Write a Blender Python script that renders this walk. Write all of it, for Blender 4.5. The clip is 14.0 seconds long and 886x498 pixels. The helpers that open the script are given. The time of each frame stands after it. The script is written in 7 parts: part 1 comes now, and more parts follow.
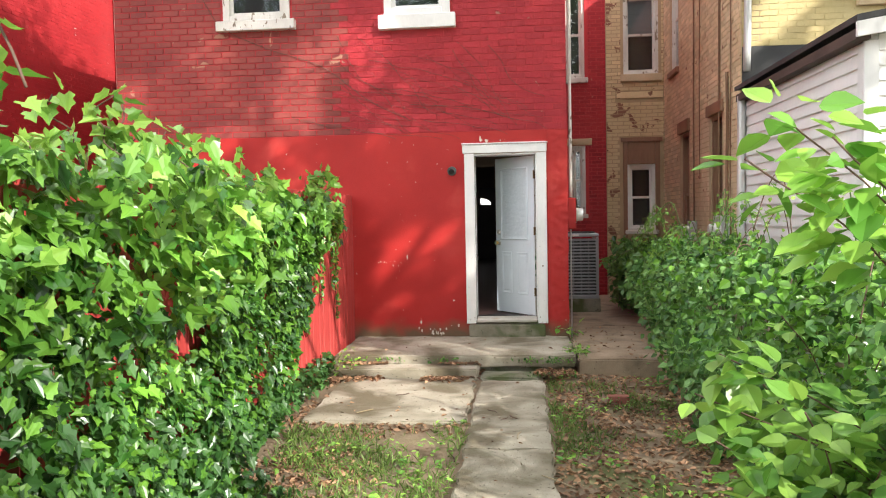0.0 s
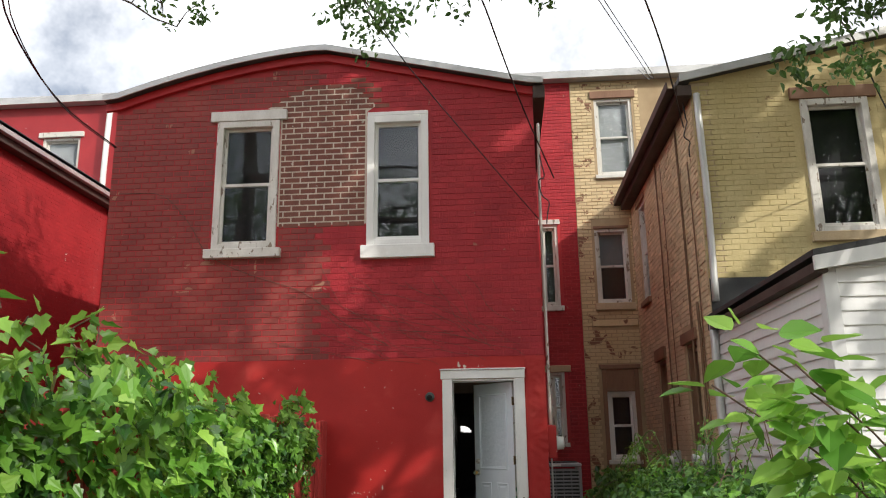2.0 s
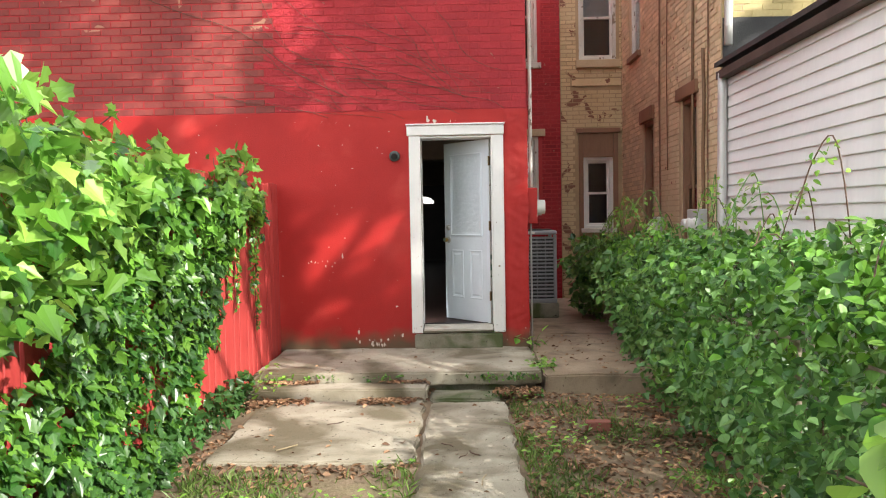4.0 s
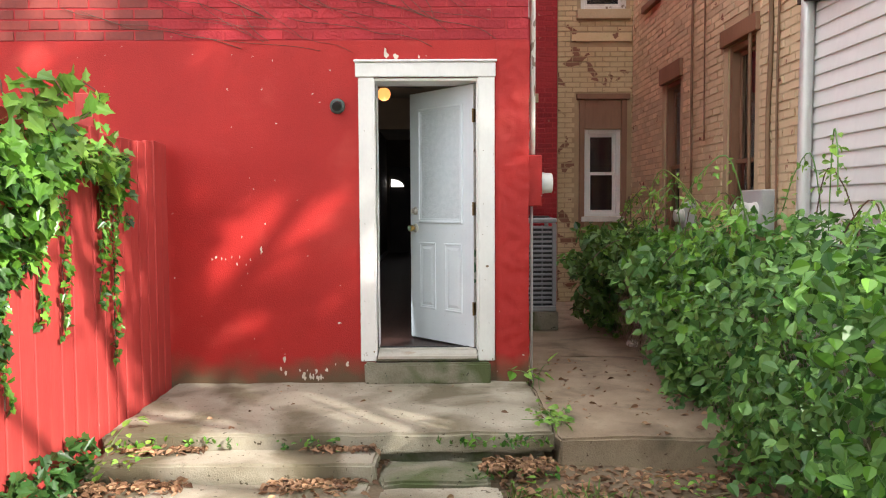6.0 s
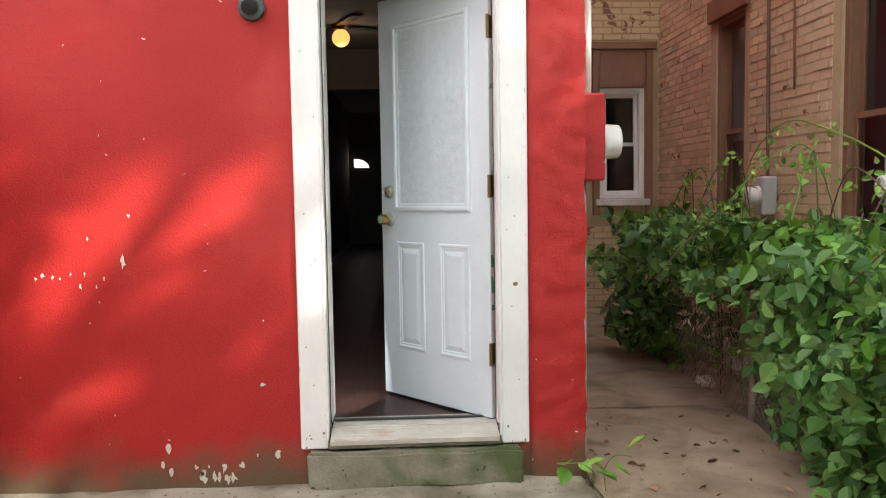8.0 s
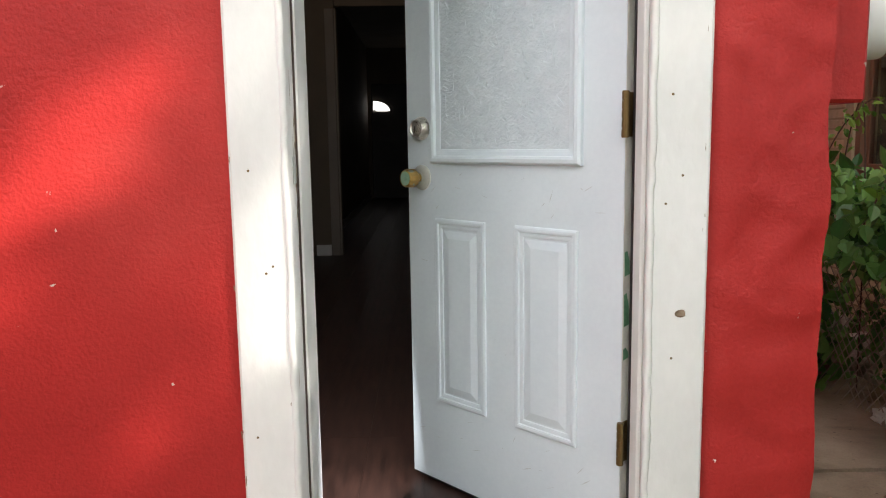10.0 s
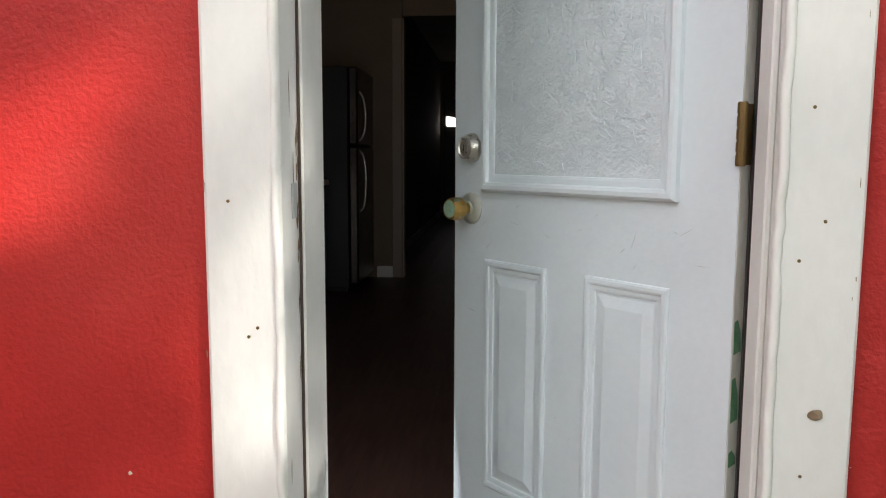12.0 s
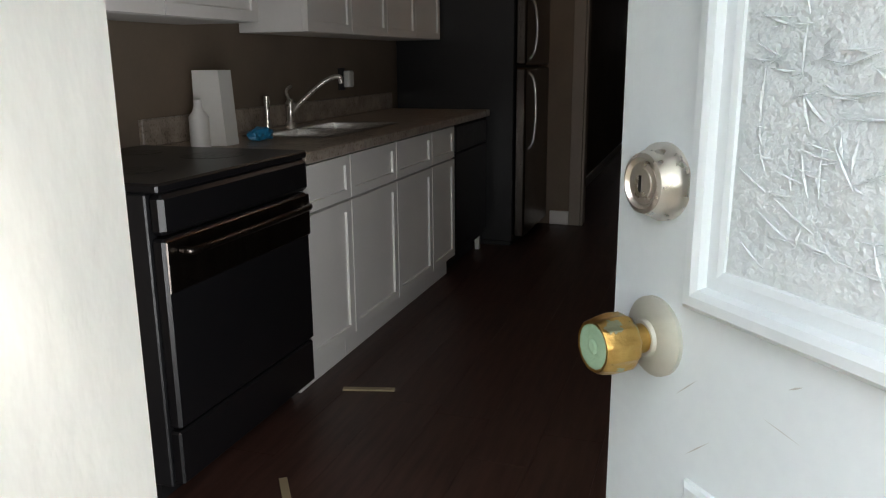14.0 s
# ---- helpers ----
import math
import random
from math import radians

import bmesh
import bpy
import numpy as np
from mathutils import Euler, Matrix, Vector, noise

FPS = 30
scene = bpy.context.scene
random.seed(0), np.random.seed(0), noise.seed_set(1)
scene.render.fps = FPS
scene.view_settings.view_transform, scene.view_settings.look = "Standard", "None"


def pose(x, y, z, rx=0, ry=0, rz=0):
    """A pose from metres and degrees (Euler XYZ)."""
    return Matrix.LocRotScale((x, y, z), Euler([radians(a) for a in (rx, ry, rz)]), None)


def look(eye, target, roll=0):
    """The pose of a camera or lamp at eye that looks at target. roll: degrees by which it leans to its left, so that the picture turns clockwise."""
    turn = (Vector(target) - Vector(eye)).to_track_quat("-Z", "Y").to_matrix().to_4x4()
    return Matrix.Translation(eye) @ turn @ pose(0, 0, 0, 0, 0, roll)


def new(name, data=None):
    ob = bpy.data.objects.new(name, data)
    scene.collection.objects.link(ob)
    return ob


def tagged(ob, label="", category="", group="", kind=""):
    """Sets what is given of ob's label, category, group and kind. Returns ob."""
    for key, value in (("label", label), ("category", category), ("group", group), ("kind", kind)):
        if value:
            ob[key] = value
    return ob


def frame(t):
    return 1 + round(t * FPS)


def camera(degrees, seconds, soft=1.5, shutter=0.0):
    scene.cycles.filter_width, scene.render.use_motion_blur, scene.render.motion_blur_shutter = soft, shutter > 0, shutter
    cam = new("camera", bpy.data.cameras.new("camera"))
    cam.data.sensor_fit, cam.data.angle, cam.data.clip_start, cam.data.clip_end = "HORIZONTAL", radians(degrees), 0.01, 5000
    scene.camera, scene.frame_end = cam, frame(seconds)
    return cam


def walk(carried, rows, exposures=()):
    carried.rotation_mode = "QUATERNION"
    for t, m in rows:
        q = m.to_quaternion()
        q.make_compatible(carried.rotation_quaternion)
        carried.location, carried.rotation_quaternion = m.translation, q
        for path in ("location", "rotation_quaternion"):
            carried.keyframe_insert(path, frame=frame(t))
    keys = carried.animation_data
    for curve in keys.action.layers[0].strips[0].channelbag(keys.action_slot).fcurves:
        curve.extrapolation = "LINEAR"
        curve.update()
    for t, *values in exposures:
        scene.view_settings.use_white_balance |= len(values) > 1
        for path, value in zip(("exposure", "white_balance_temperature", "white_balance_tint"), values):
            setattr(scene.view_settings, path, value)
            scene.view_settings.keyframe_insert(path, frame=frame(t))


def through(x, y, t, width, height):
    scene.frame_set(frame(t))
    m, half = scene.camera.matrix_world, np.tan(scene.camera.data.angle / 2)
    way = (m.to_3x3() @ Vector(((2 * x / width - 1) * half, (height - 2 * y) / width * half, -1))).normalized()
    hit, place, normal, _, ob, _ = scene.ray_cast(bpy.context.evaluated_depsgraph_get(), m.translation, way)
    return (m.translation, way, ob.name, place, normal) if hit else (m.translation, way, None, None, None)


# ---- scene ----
cam = camera(59.2, 14.0, soft=1.1)
PATH = [
    (0, (0.238, -9.814, 1.546), (0.029, -7.827, 1.457), -1.1),
    (0.5, (0.248, -9.808, 1.526), (0.073, -7.838, 1.821), -0.8),
    (1, (0.28, -9.833, 1.517), (0.121, -7.908, 2.036), -0.8),
    (1.5, (0.276, -9.816, 1.538), (0.127, -7.923, 2.165), -0.9),
    (2, (0.278, -9.823, 1.538), (0.13, -7.887, 2.019), -0.8),
    (2.5, (0.332, -9.698, 1.49), (0.169, -7.708, 1.614), -0.4),
    (3, (0.213, -9.408, 1.465), (0.081, -7.414, 1.391), -1.1),
    (5.5, (0.034, -6.581, 1.341), (0.046, -4.583, 1.253), 0.1),
    (6, (0.082, -5.911, 1.333), (0.096, -3.914, 1.224), -0.3),
    (6.5, (0.044, -5.231, 1.311), (0.083, -3.235, 1.198), -0.7),
    (7, (0.045, -4.616, 1.28), (0.149, -2.622, 1.161), -0.5),
    (7.5, (0.000, -4.020, 1.281), (0.108, -2.027, 1.149), -1.4),
    (8, (-0.034, -3.449, 1.292), (0.067, -1.457, 1.145), -0.9),
    (8.5, (-0.066, -2.870, 1.253), (-0.020, -0.882, 1.040), -1.2),
    (9, (-0.094, -2.353, 1.264), (-0.045, -0.382, 0.930), -0.9),
    (11.5, (-0.061, -1.347, 1.255), (-0.131, 0.644, 1.088), 0.0),
    (12, (-0.032, -1.248, 1.275), (-0.178, 0.733, 1.040), 0.2),
    (12.5, (-0.094, -0.922, 1.288), (-0.273, 1.043, 0.965), -0.8),
    (13, (-0.078, -0.604, 1.386), (-0.361, 1.336, 0.993), -1.6),
    (13.5, (-0.022, -0.315, 1.390), (-0.493, 1.577, 0.942), 0.0),
    (14, (-0.070, -0.104, 1.400), (-0.686, 1.739, 0.928), -0.5),
]
EXPOSURES = [(0, 0.6), (0.5, 0.25), (1.0, -0.22), (1.6, -0.36), (2.0, -0.5), (2.5, 0.27), (2.7, 0.4), (3.2, 0.5), (5.5, 0.75), (9, 0.9), (11.5, 0.55), (12.5, 0.6), (13.0, 0.8), (13.5, 1.25), (14, 1.65)]
walk(cam, [(t, look(eye, target, roll)) for t, eye, target, roll in PATH], EXPOSURES)

# ---- sky and sun ----
SUN_DIR = Vector((1.0, -0.80, 0.74)).normalized()
SKY = 0.14
world = bpy.data.worlds.new("sky")
scene.world = world
world.use_nodes = True
wn, wl = world.node_tree.nodes, world.node_tree.links
wn.clear()
w_out = wn.new("ShaderNodeOutputWorld")
w_bg = wn.new("ShaderNodeBackground")
w_sky = wn.new("ShaderNodeTexSky")
w_sky.sky_type = "NISHITA"
w_sky.sun_disc = False
w_sky.sun_elevation = math.asin(SUN_DIR.z)
w_sky.sun_rotation = math.atan2(SUN_DIR.x, SUN_DIR.y)
w_sky.dust_density = 2.0
w_tc = wn.new("ShaderNodeTexCoord")
w_noise = wn.new("ShaderNodeTexNoise")
w_noise.inputs["Scale"].default_value = 2.3
w_noise.inputs["Detail"].default_value = 7
w_noise.inputs["Roughness"].default_value = 0.62
w_ramp = wn.new("ShaderNodeValToRGB")
w_ramp.color_ramp.elements[0].position = 0.34
w_ramp.color_ramp.elements[1].position = 0.60
w_mix = wn.new("ShaderNodeMix")
w_mix.data_type = "RGBA"
w_mix.inputs["B"].default_value = (19.0, 19.1, 19.4, 1)
wl.new(w_tc.outputs["Generated"], w_noise.inputs["Vector"])
wl.new(w_noise.outputs["Fac"], w_ramp.inputs["Fac"])
wl.new(w_ramp.outputs["Color"], w_mix.inputs["Factor"])
wl.new(w_sky.outputs["Color"], w_mix.inputs["A"])
wl.new(w_mix.outputs["Result"], w_bg.inputs["Color"])
w_bg.inputs["Strength"].default_value = SKY
wl.new(w_bg.outputs["Background"], w_out.inputs["Surface"])
sun_data = bpy.data.lights.new("sun", "SUN")
sun_data.energy, sun_data.angle, sun_data.color = 5.0, radians(0.55), (1.0, 0.95, 0.86)
sun = new("sun", sun_data)
sun.matrix_world = look(SUN_DIR * 60, (0, 0, 0))

# added area lamp inside the doorway, extra fill for the dim kitchen
fill_data = bpy.data.lights.new("doorway_fill", "AREA")
fill_data.shape, fill_data.size, fill_data.size_y = "RECTANGLE", 0.30, 1.4
fill_data.energy, fill_data.color = 6.0, (0.95, 0.97, 1.0)
day = new("doorway_fill", fill_data)
day.matrix_world = look((-0.29, 0.45, 0.98), (-1.14, 0.95, 0.86))

SHADE_CLUMPS = 34


def sun_streak_gap(p):
    """Crown openness at p: long slanting gaps placed to streak sunlight on the wall."""
    k = p[1] / SUN_DIR.y
    u, v = p[0] - SUN_DIR.x * k, p[2] - SUN_DIR.z * k
    a, b = 0.7986 * u + 0.6018 * v, -0.6018 * u + 0.7986 * v
    return noise.noise((a * 0.3 + 1069.422, b * 1.3, 1818.017)) + 0.45 * noise.noise((a * 0.69, b * 2.99 + 1069.422, 5))


# ---- materials ----
def mat(name, c1, c2, rough=0.7, metal=0.0, scale=3.0, fine=60.0, bump=0.2, flakes=None, low=None, island=0.0, stretch=(1, 1, 1), spec=0.5, blotch=None):
    """Paint or stone: c1 and c2 mixed by broad and fine noise. flakes: (colour, share, size); blotch likewise, broad; low: (colour, z, height) of damp near the ground."""
    m = bpy.data.materials.new(name)
    m.use_nodes = True
    n, l = m.node_tree.nodes, m.node_tree.links
    b = n["Principled BSDF"]
    b.inputs["Metallic"].default_value = metal
    b.inputs["Specular IOR Level"].default_value = spec
    tc = n.new("ShaderNodeTexCoord")
    mp = n.new("ShaderNodeMapping")
    mp.inputs["Scale"].default_value = stretch
    l.new(tc.outputs["Object"], mp.inputs["Vector"])

    def noise_node(s, detail=4.0, dist=0.0):
        t = n.new("ShaderNodeTexNoise")
        t.inputs["Scale"].default_value, t.inputs["Detail"].default_value, t.inputs["Distortion"].default_value = s, detail, dist
        l.new(mp.outputs["Vector"], t.inputs["Vector"])
        return t.outputs["Fac"]

    def math_node(op, a, c):
        t = n.new("ShaderNodeMath")
        t.operation = op
        for i, v in enumerate((a, c)):
            if isinstance(v, (int, float)):
                t.inputs[i].default_value = v
            else:
                l.new(v, t.inputs[i])
        return t.outputs[0]

    def blend(fac, a, c):
        t = n.new("ShaderNodeMix")
        t.data_type = "RGBA"
        l.new(fac, t.inputs["Factor"])
        for k, v in (("A", a), ("B", c)):
            if isinstance(v, tuple):
                t.inputs[k].default_value = (*v, 1)
            else:
                l.new(v, t.inputs[k])
        return t.outputs["Result"]

    def edge(v, lo, hi):
        t = n.new("ShaderNodeMapRange")
        t.inputs["From Min"].default_value, t.inputs["From Max"].default_value = lo, hi
        l.new(v, t.inputs["Value"])
        return t.outputs["Result"]

    big, small = noise_node(scale, 5), noise_node(fine, 3)
    col = blend(edge(math_node("ADD", math_node("MULTIPLY", big, 0.7), math_node("MULTIPLY", small, 0.3)), 0.34, 0.66), c1, c2)
    if island:
        geo = n.new("ShaderNodeNewGeometry")
        hsv = n.new("ShaderNodeHueSaturation")
        l.new(col, hsv.inputs["Color"])
        l.new(math_node("ADD", 1 - island, math_node("MULTIPLY", geo.outputs["Random Per Island"], 2 * island)), hsv.inputs["Value"])
        col = hsv.outputs["Color"]
    if blotch:
        col = blend(edge(noise_node(blotch[2], 6, 0.4), 1 - blotch[1], 1.16 - blotch[1]), col, blotch[0])
    height = math_node("ADD", math_node("MULTIPLY", small, 0.5), big)
    if low:
        sep = n.new("ShaderNodeSeparateXYZ")
        l.new(tc.outputs["Object"], sep.inputs[0])
        up = math_node("ADD", sep.outputs["Z"], math_node("MULTIPLY", noise_node(4.0, 5), -low[2] * 1.6))
        col = blend(edge(up, low[1], low[1] - low[2]), col, low[0])
    if flakes:
        f = edge(noise_node(flakes[2], 5, 0.5), 1 - flakes[1], 1.015 - flakes[1])
        col = blend(f, col, flakes[0])
        height = math_node("ADD", height, math_node("MULTIPLY", f, -0.6))
    l.new(col, b.inputs["Base Color"])
    rr = n.new("ShaderNodeMapRange")
    rr.inputs["To Min"].default_value, rr.inputs["To Max"].default_value = max(rough - 0.12, 0.03), min(rough + 0.12, 1)
    l.new(small, rr.inputs["Value"])
    l.new(rr.outputs["Result"], b.inputs["Roughness"])
    if bump:
        bn = n.new("ShaderNodeBump")
        bn.inputs["Strength"].default_value, bn.inputs["Distance"].default_value = bump, 0.02
        l.new(height, bn.inputs["Height"])
        l.new(bn.outputs["Normal"], b.inputs["Normal"])
    return m


def leaf_mat(name, c1, c2, gloss=0.45, through=0.35):
    m = bpy.data.materials.new(name)
    m.use_nodes = True
    n, l = m.node_tree.nodes, m.node_tree.links
    b, out = n["Principled BSDF"], n["Material Output"]
    geo = n.new("ShaderNodeNewGeometry")
    ramp = n.new("ShaderNodeValToRGB")
    ramp.color_ramp.elements[0].color, ramp.color_ramp.elements[1].color = (*c1, 1), (*c2, 1)
    l.new(geo.outputs["Random Per Island"], ramp.inputs["Fac"])
    tc = n.new("ShaderNodeTexCoord")
    noi = n.new("ShaderNodeTexNoise")
    noi.inputs["Scale"].default_value = 1.7
    l.new(tc.outputs["Object"], noi.inputs["Vector"])
    hsv = n.new("ShaderNodeHueSaturation")
    l.new(ramp.outputs["Color"], hsv.inputs["Color"])
    mr = n.new("ShaderNodeMapRange")
    mr.inputs["From Min"].default_value, mr.inputs["From Max"].default_value = 0.3, 0.7
    mr.inputs["To Min"].default_value, mr.inputs["To Max"].default_value = 0.65, 1.35
    l.new(noi.outputs["Fac"], mr.inputs["Value"])
    l.new(mr.outputs["Result"], hsv.inputs["Value"])
    l.new(hsv.outputs["Color"], b.inputs["Base Color"])
    b.inputs["Roughness"].default_value = gloss
    tr = n.new("ShaderNodeBsdfTranslucent")
    l.new(hsv.outputs["Color"], tr.inputs["Color"])
    ms = n.new("ShaderNodeMixShader")
    ms.inputs[0].default_value = through
    l.new(b.outputs[0], ms.inputs[1])
    l.new(tr.outputs[0], ms.inputs[2])
    l.new(ms.outputs[0], out.inputs["Surface"])
    return m


def plain(name, c, rough, metal=0.0, transmission=0.0, emit=0.0):
    m = bpy.data.materials.new(name)
    m.use_nodes = True
    b = m.node_tree.nodes["Principled BSDF"]
    b.inputs["Base Color"].default_value = (*c, 1)
    b.inputs["Roughness"].default_value, b.inputs["Metallic"].default_value = rough, metal
    b.inputs["Transmission Weight"].default_value = transmission
    if emit:
        b.inputs["Emission Color"].default_value = (*c, 1)
        b.inputs["Emission Strength"].default_value = emit
    return m


CHIP = (0.62, 0.58, 0.52)
M_STUCCO = mat("red_stucco", (0.34, 0.018, 0.017), (0.45, 0.030, 0.026), 0.5, scale=1.3, fine=120, bump=0.27, flakes=(CHIP, 0.27, 16), low=((0.13, 0.085, 0.05), 0.06, 0.20), blotch=((0.49, 0.055, 0.046), 0.42, 1.3), spec=0.25)
M_REDBRICK = mat("red_painted_brick", (0.30, 0.017, 0.027), (0.42, 0.030, 0.038), 0.6, scale=1.6, fine=40, bump=0.8, flakes=((0.40, 0.16, 0.12), 0.30, 9), island=0.13, spec=0.3)
M_REDMORTAR = mat("red_painted_joint", (0.33, 0.016, 0.022), (0.44, 0.028, 0.032), 0.7, fine=70)
M_REDFADED = mat("faded_red_paint", (0.17, 0.030, 0.027), (0.29, 0.055, 0.042), 0.7, scale=1.2, fine=30, bump=0.3, flakes=((0.36, 0.17, 0.11), 0.33, 4), island=0.12)
M_BAREBRICK = mat("bare_brown_brick", (0.15, 0.055, 0.040), (0.25, 0.088, 0.062), 0.85, scale=6, fine=70, bump=0.4, flakes=((0.42, 0.36, 0.30), 0.31, 14), island=0.22)
M_MORTAR = mat("lime_mortar", (0.50, 0.42, 0.35), (0.64, 0.56, 0.47), 0.95, fine=80, bump=0.4)
M_REDDARK = mat("deep_red_paint", (0.40, 0.016, 0.022), (0.50, 0.024, 0.03), 0.55, scale=2, fine=35, bump=0.25, island=0.08)
M_NEIGHRED = mat("red_neighbour_paint", (0.31, 0.016, 0.022), (0.42, 0.028, 0.032), 0.55, scale=1.5, fine=30, bump=0.2, flakes=(CHIP, 0.27, 12), island=0.06)
M_CREAM = mat("peeling_cream_brick", (0.56, 0.42, 0.23), (0.66, 0.53, 0.32), 0.8, scale=1.5, fine=30, bump=0.4, flakes=((0.24, 0.115, 0.07), 0.40, 5), island=0.12)
M_CREAMJOINT = mat("cream_joint", (0.36, 0.26, 0.15), (0.47, 0.35, 0.21), 0.9)
M_TAN = mat("weathered_tan_brick", (0.58, 0.44, 0.26), (0.70, 0.56, 0.37), 0.85, scale=1.2, fine=30, bump=0.5, flakes=((0.24, 0.10, 0.065), 0.335, 7), island=0.16)
M_TANJOINT = mat("tan_joint", (0.44, 0.33, 0.20), (0.57, 0.45, 0.29), 0.9)
M_YELLOW = mat("pale_yellow_painted_brick", (0.48, 0.38, 0.17), (0.58, 0.48, 0.25), 0.75, scale=1.3, fine=35, bump=0.3, island=0.05, flakes=((0.30, 0.21, 0.10), 0.30, 8))
M_TAR = mat("black_roof_tar", (0.02, 0.02, 0.022), (0.05, 0.05, 0.05), 0.6, bump=0.4)
M_BROWNTRIM = mat("brown_painted_wood", (0.19, 0.095, 0.052), (0.27, 0.145, 0.085), 0.6, fine=40, bump=0.2, stretch=(1, 1, 0.2))
M_WHITE = mat("chipped_white_paint", (0.73, 0.725, 0.70), (0.82, 0.815, 0.79), 0.5, scale=5, fine=50, bump=0.12, flakes=((0.36, 0.31, 0.24), 0.235, 34), stretch=(1, 1, 0.5))
M_WHITEOLD = mat("weathered_white_paint", (0.55, 0.53, 0.48), (0.72, 0.70, 0.65), 0.6, scale=5, fine=60, bump=0.3, flakes=((0.25, 0.20, 0.15), 0.36, 14), stretch=(1, 1, 0.4))
M_VINYL = mat("white_siding", (0.66, 0.66, 0.66), (0.76, 0.76, 0.75), 0.45, scale=1.2, fine=20, bump=0.05, stretch=(1, 1, 0.3), flakes=((0.5, 0.48, 0.44), 0.30, 4))
M_DOOR = mat("pale_grey_blue_door_paint", (0.63, 0.69, 0.74), (0.69, 0.75, 0.79), 0.42, scale=5, fine=70, bump=0.06)
M_DOORBOARD = mat("rough_painted_strand_board", (0.58, 0.64, 0.68), (0.67, 0.72, 0.76), 0.5, scale=22, fine=140, bump=0.40, stretch=(1, 1, 1))
M_CONCRETE = mat("worn_concrete", (0.29, 0.255, 0.19), (0.47, 0.425, 0.335), 0.9, scale=2.2, fine=120, bump=0.6, blotch=((0.155, 0.13, 0.082), 0.56, 1.7), flakes=((0.10, 0.08, 0.05), 0.345, 34))
M_CONCDARK = mat("mossy_concrete", (0.16, 0.145, 0.10), (0.27, 0.25, 0.19), 0.95, scale=5, fine=80, bump=0.4, blotch=((0.085, 0.105, 0.04), 0.54, 3), flakes=((0.06, 0.055, 0.035), 0.33, 25))
M_CONCWALK = mat("dirty_concrete_walk", (0.25, 0.18, 0.12), (0.41, 0.315, 0.22), 0.95, scale=3.5, fine=110, bump=0.6, blotch=((0.18, 0.135, 0.09), 0.47, 2.6), flakes=((0.12, 0.08, 0.05), 0.31, 45))
M_DIRT = mat("bare_earth", (0.125, 0.09, 0.058), (0.245, 0.185, 0.125), 1.0, scale=1.8, fine=40, bump=0.9, blotch=((0.10, 0.12, 0.04), 0.46, 0.9), spec=0.2)
M_FENCE = mat("red_fence_paint", (0.36, 0.030, 0.030), (0.50, 0.065, 0.055), 0.65, scale=3, fine=35, bump=0.35, stretch=(1, 1, 0.18), flakes=((0.50, 0.36, 0.32), 0.33, 12), island=0.1)
M_ROOFEDGE = mat("grey_roof_edge", (0.42, 0.42, 0.42), (0.58, 0.58, 0.57), 0.45, metal=0.4, bump=0.1)
M_ROOF = mat("dark_roofing", (0.05, 0.05, 0.05), (0.09, 0.09, 0.09), 0.9)
M_GUTTER = mat("dull_gutter_metal", (0.48, 0.48, 0.47), (0.62, 0.62, 0.60), 0.4, metal=0.3, bump=0.08, stretch=(1, 1, 0.3))
M_DARKWOOD = mat("dark_eave_board", (0.045, 0.03, 0.025), (0.09, 0.06, 0.05), 0.7)
M_ACGREY = mat("grey_enamel", (0.28, 0.29, 0.31), (0.36, 0.37, 0.39), 0.45, metal=0.2, bump=0.05)
M_ACDARK = plain("dark_coil", (0.03, 0.032, 0.035), 0.6)
M_STEEL = mat("brushed_steel", (0.55, 0.54, 0.52), (0.66, 0.65, 0.63), 0.28, metal=1.0, fine=150, bump=0.03, stretch=(1, 1, 12))
M_NICKEL = mat("worn_nickel", (0.58, 0.55, 0.50), (0.70, 0.67, 0.62), 0.30, metal=0.85, fine=90, bump=0.04)
M_BRASS = mat("tarnished_brass", (0.42, 0.26, 0.075), (0.55, 0.36, 0.12), 0.33, metal=1.0, scale=30, fine=120, bump=0.1, flakes=((0.38, 0.40, 0.28), 0.42, 40))
M_VERDIGRIS = mat("green_knob_face", (0.26, 0.40, 0.28), (0.34, 0.48, 0.34), 0.5, scale=40, fine=120, bump=0.15)
M_GREENPATCH = mat("dull_green", (0.05, 0.17, 0.08), (0.12, 0.28, 0.15), 0.5, scale=30, fine=120, bump=0.1)
M_ROSE = mat("dulled_pale_metal", (0.44, 0.45, 0.40), (0.55, 0.55, 0.49), 0.5, metal=0.45, scale=25, fine=90, bump=0.08)
M_OLDBRASS = mat("dark_hinge_brass", (0.13, 0.085, 0.035), (0.22, 0.15, 0.06), 0.45, metal=0.8, bump=0.1)
M_GLASS = plain("window_glass", (0.92, 0.95, 0.96), 0.02, transmission=1.0)
# near-black colour that stands in for the shade of unlit rooms
M_ROOMDARK = plain("unlit_room_dark", (0.025, 0.025, 0.028), 0.9)
M_CURTAIN = mat("grey_blind", (0.20, 0.21, 0.22), (0.30, 0.31, 0.32), 0.9, bump=0.1, stretch=(1, 1, 30))
M_FLOORWOOD = mat("dark_laminate", (0.020, 0.009, 0.007), (0.066, 0.030, 0.022), 0.42, scale=5, fine=60, bump=0.04, stretch=(8, 0.8, 1), island=0.1)
# wall, trim and ceiling colours are darkened to carry the room's dimness
M_KITWALL = mat("darkened_beige_wall", (0.17, 0.132, 0.096), (0.21, 0.165, 0.12), 0.8, bump=0.04)
M_FRONTTRIM = mat("darkened_hall_trim", (0.26, 0.22, 0.18), (0.31, 0.27, 0.225), 0.6, bump=0.03)
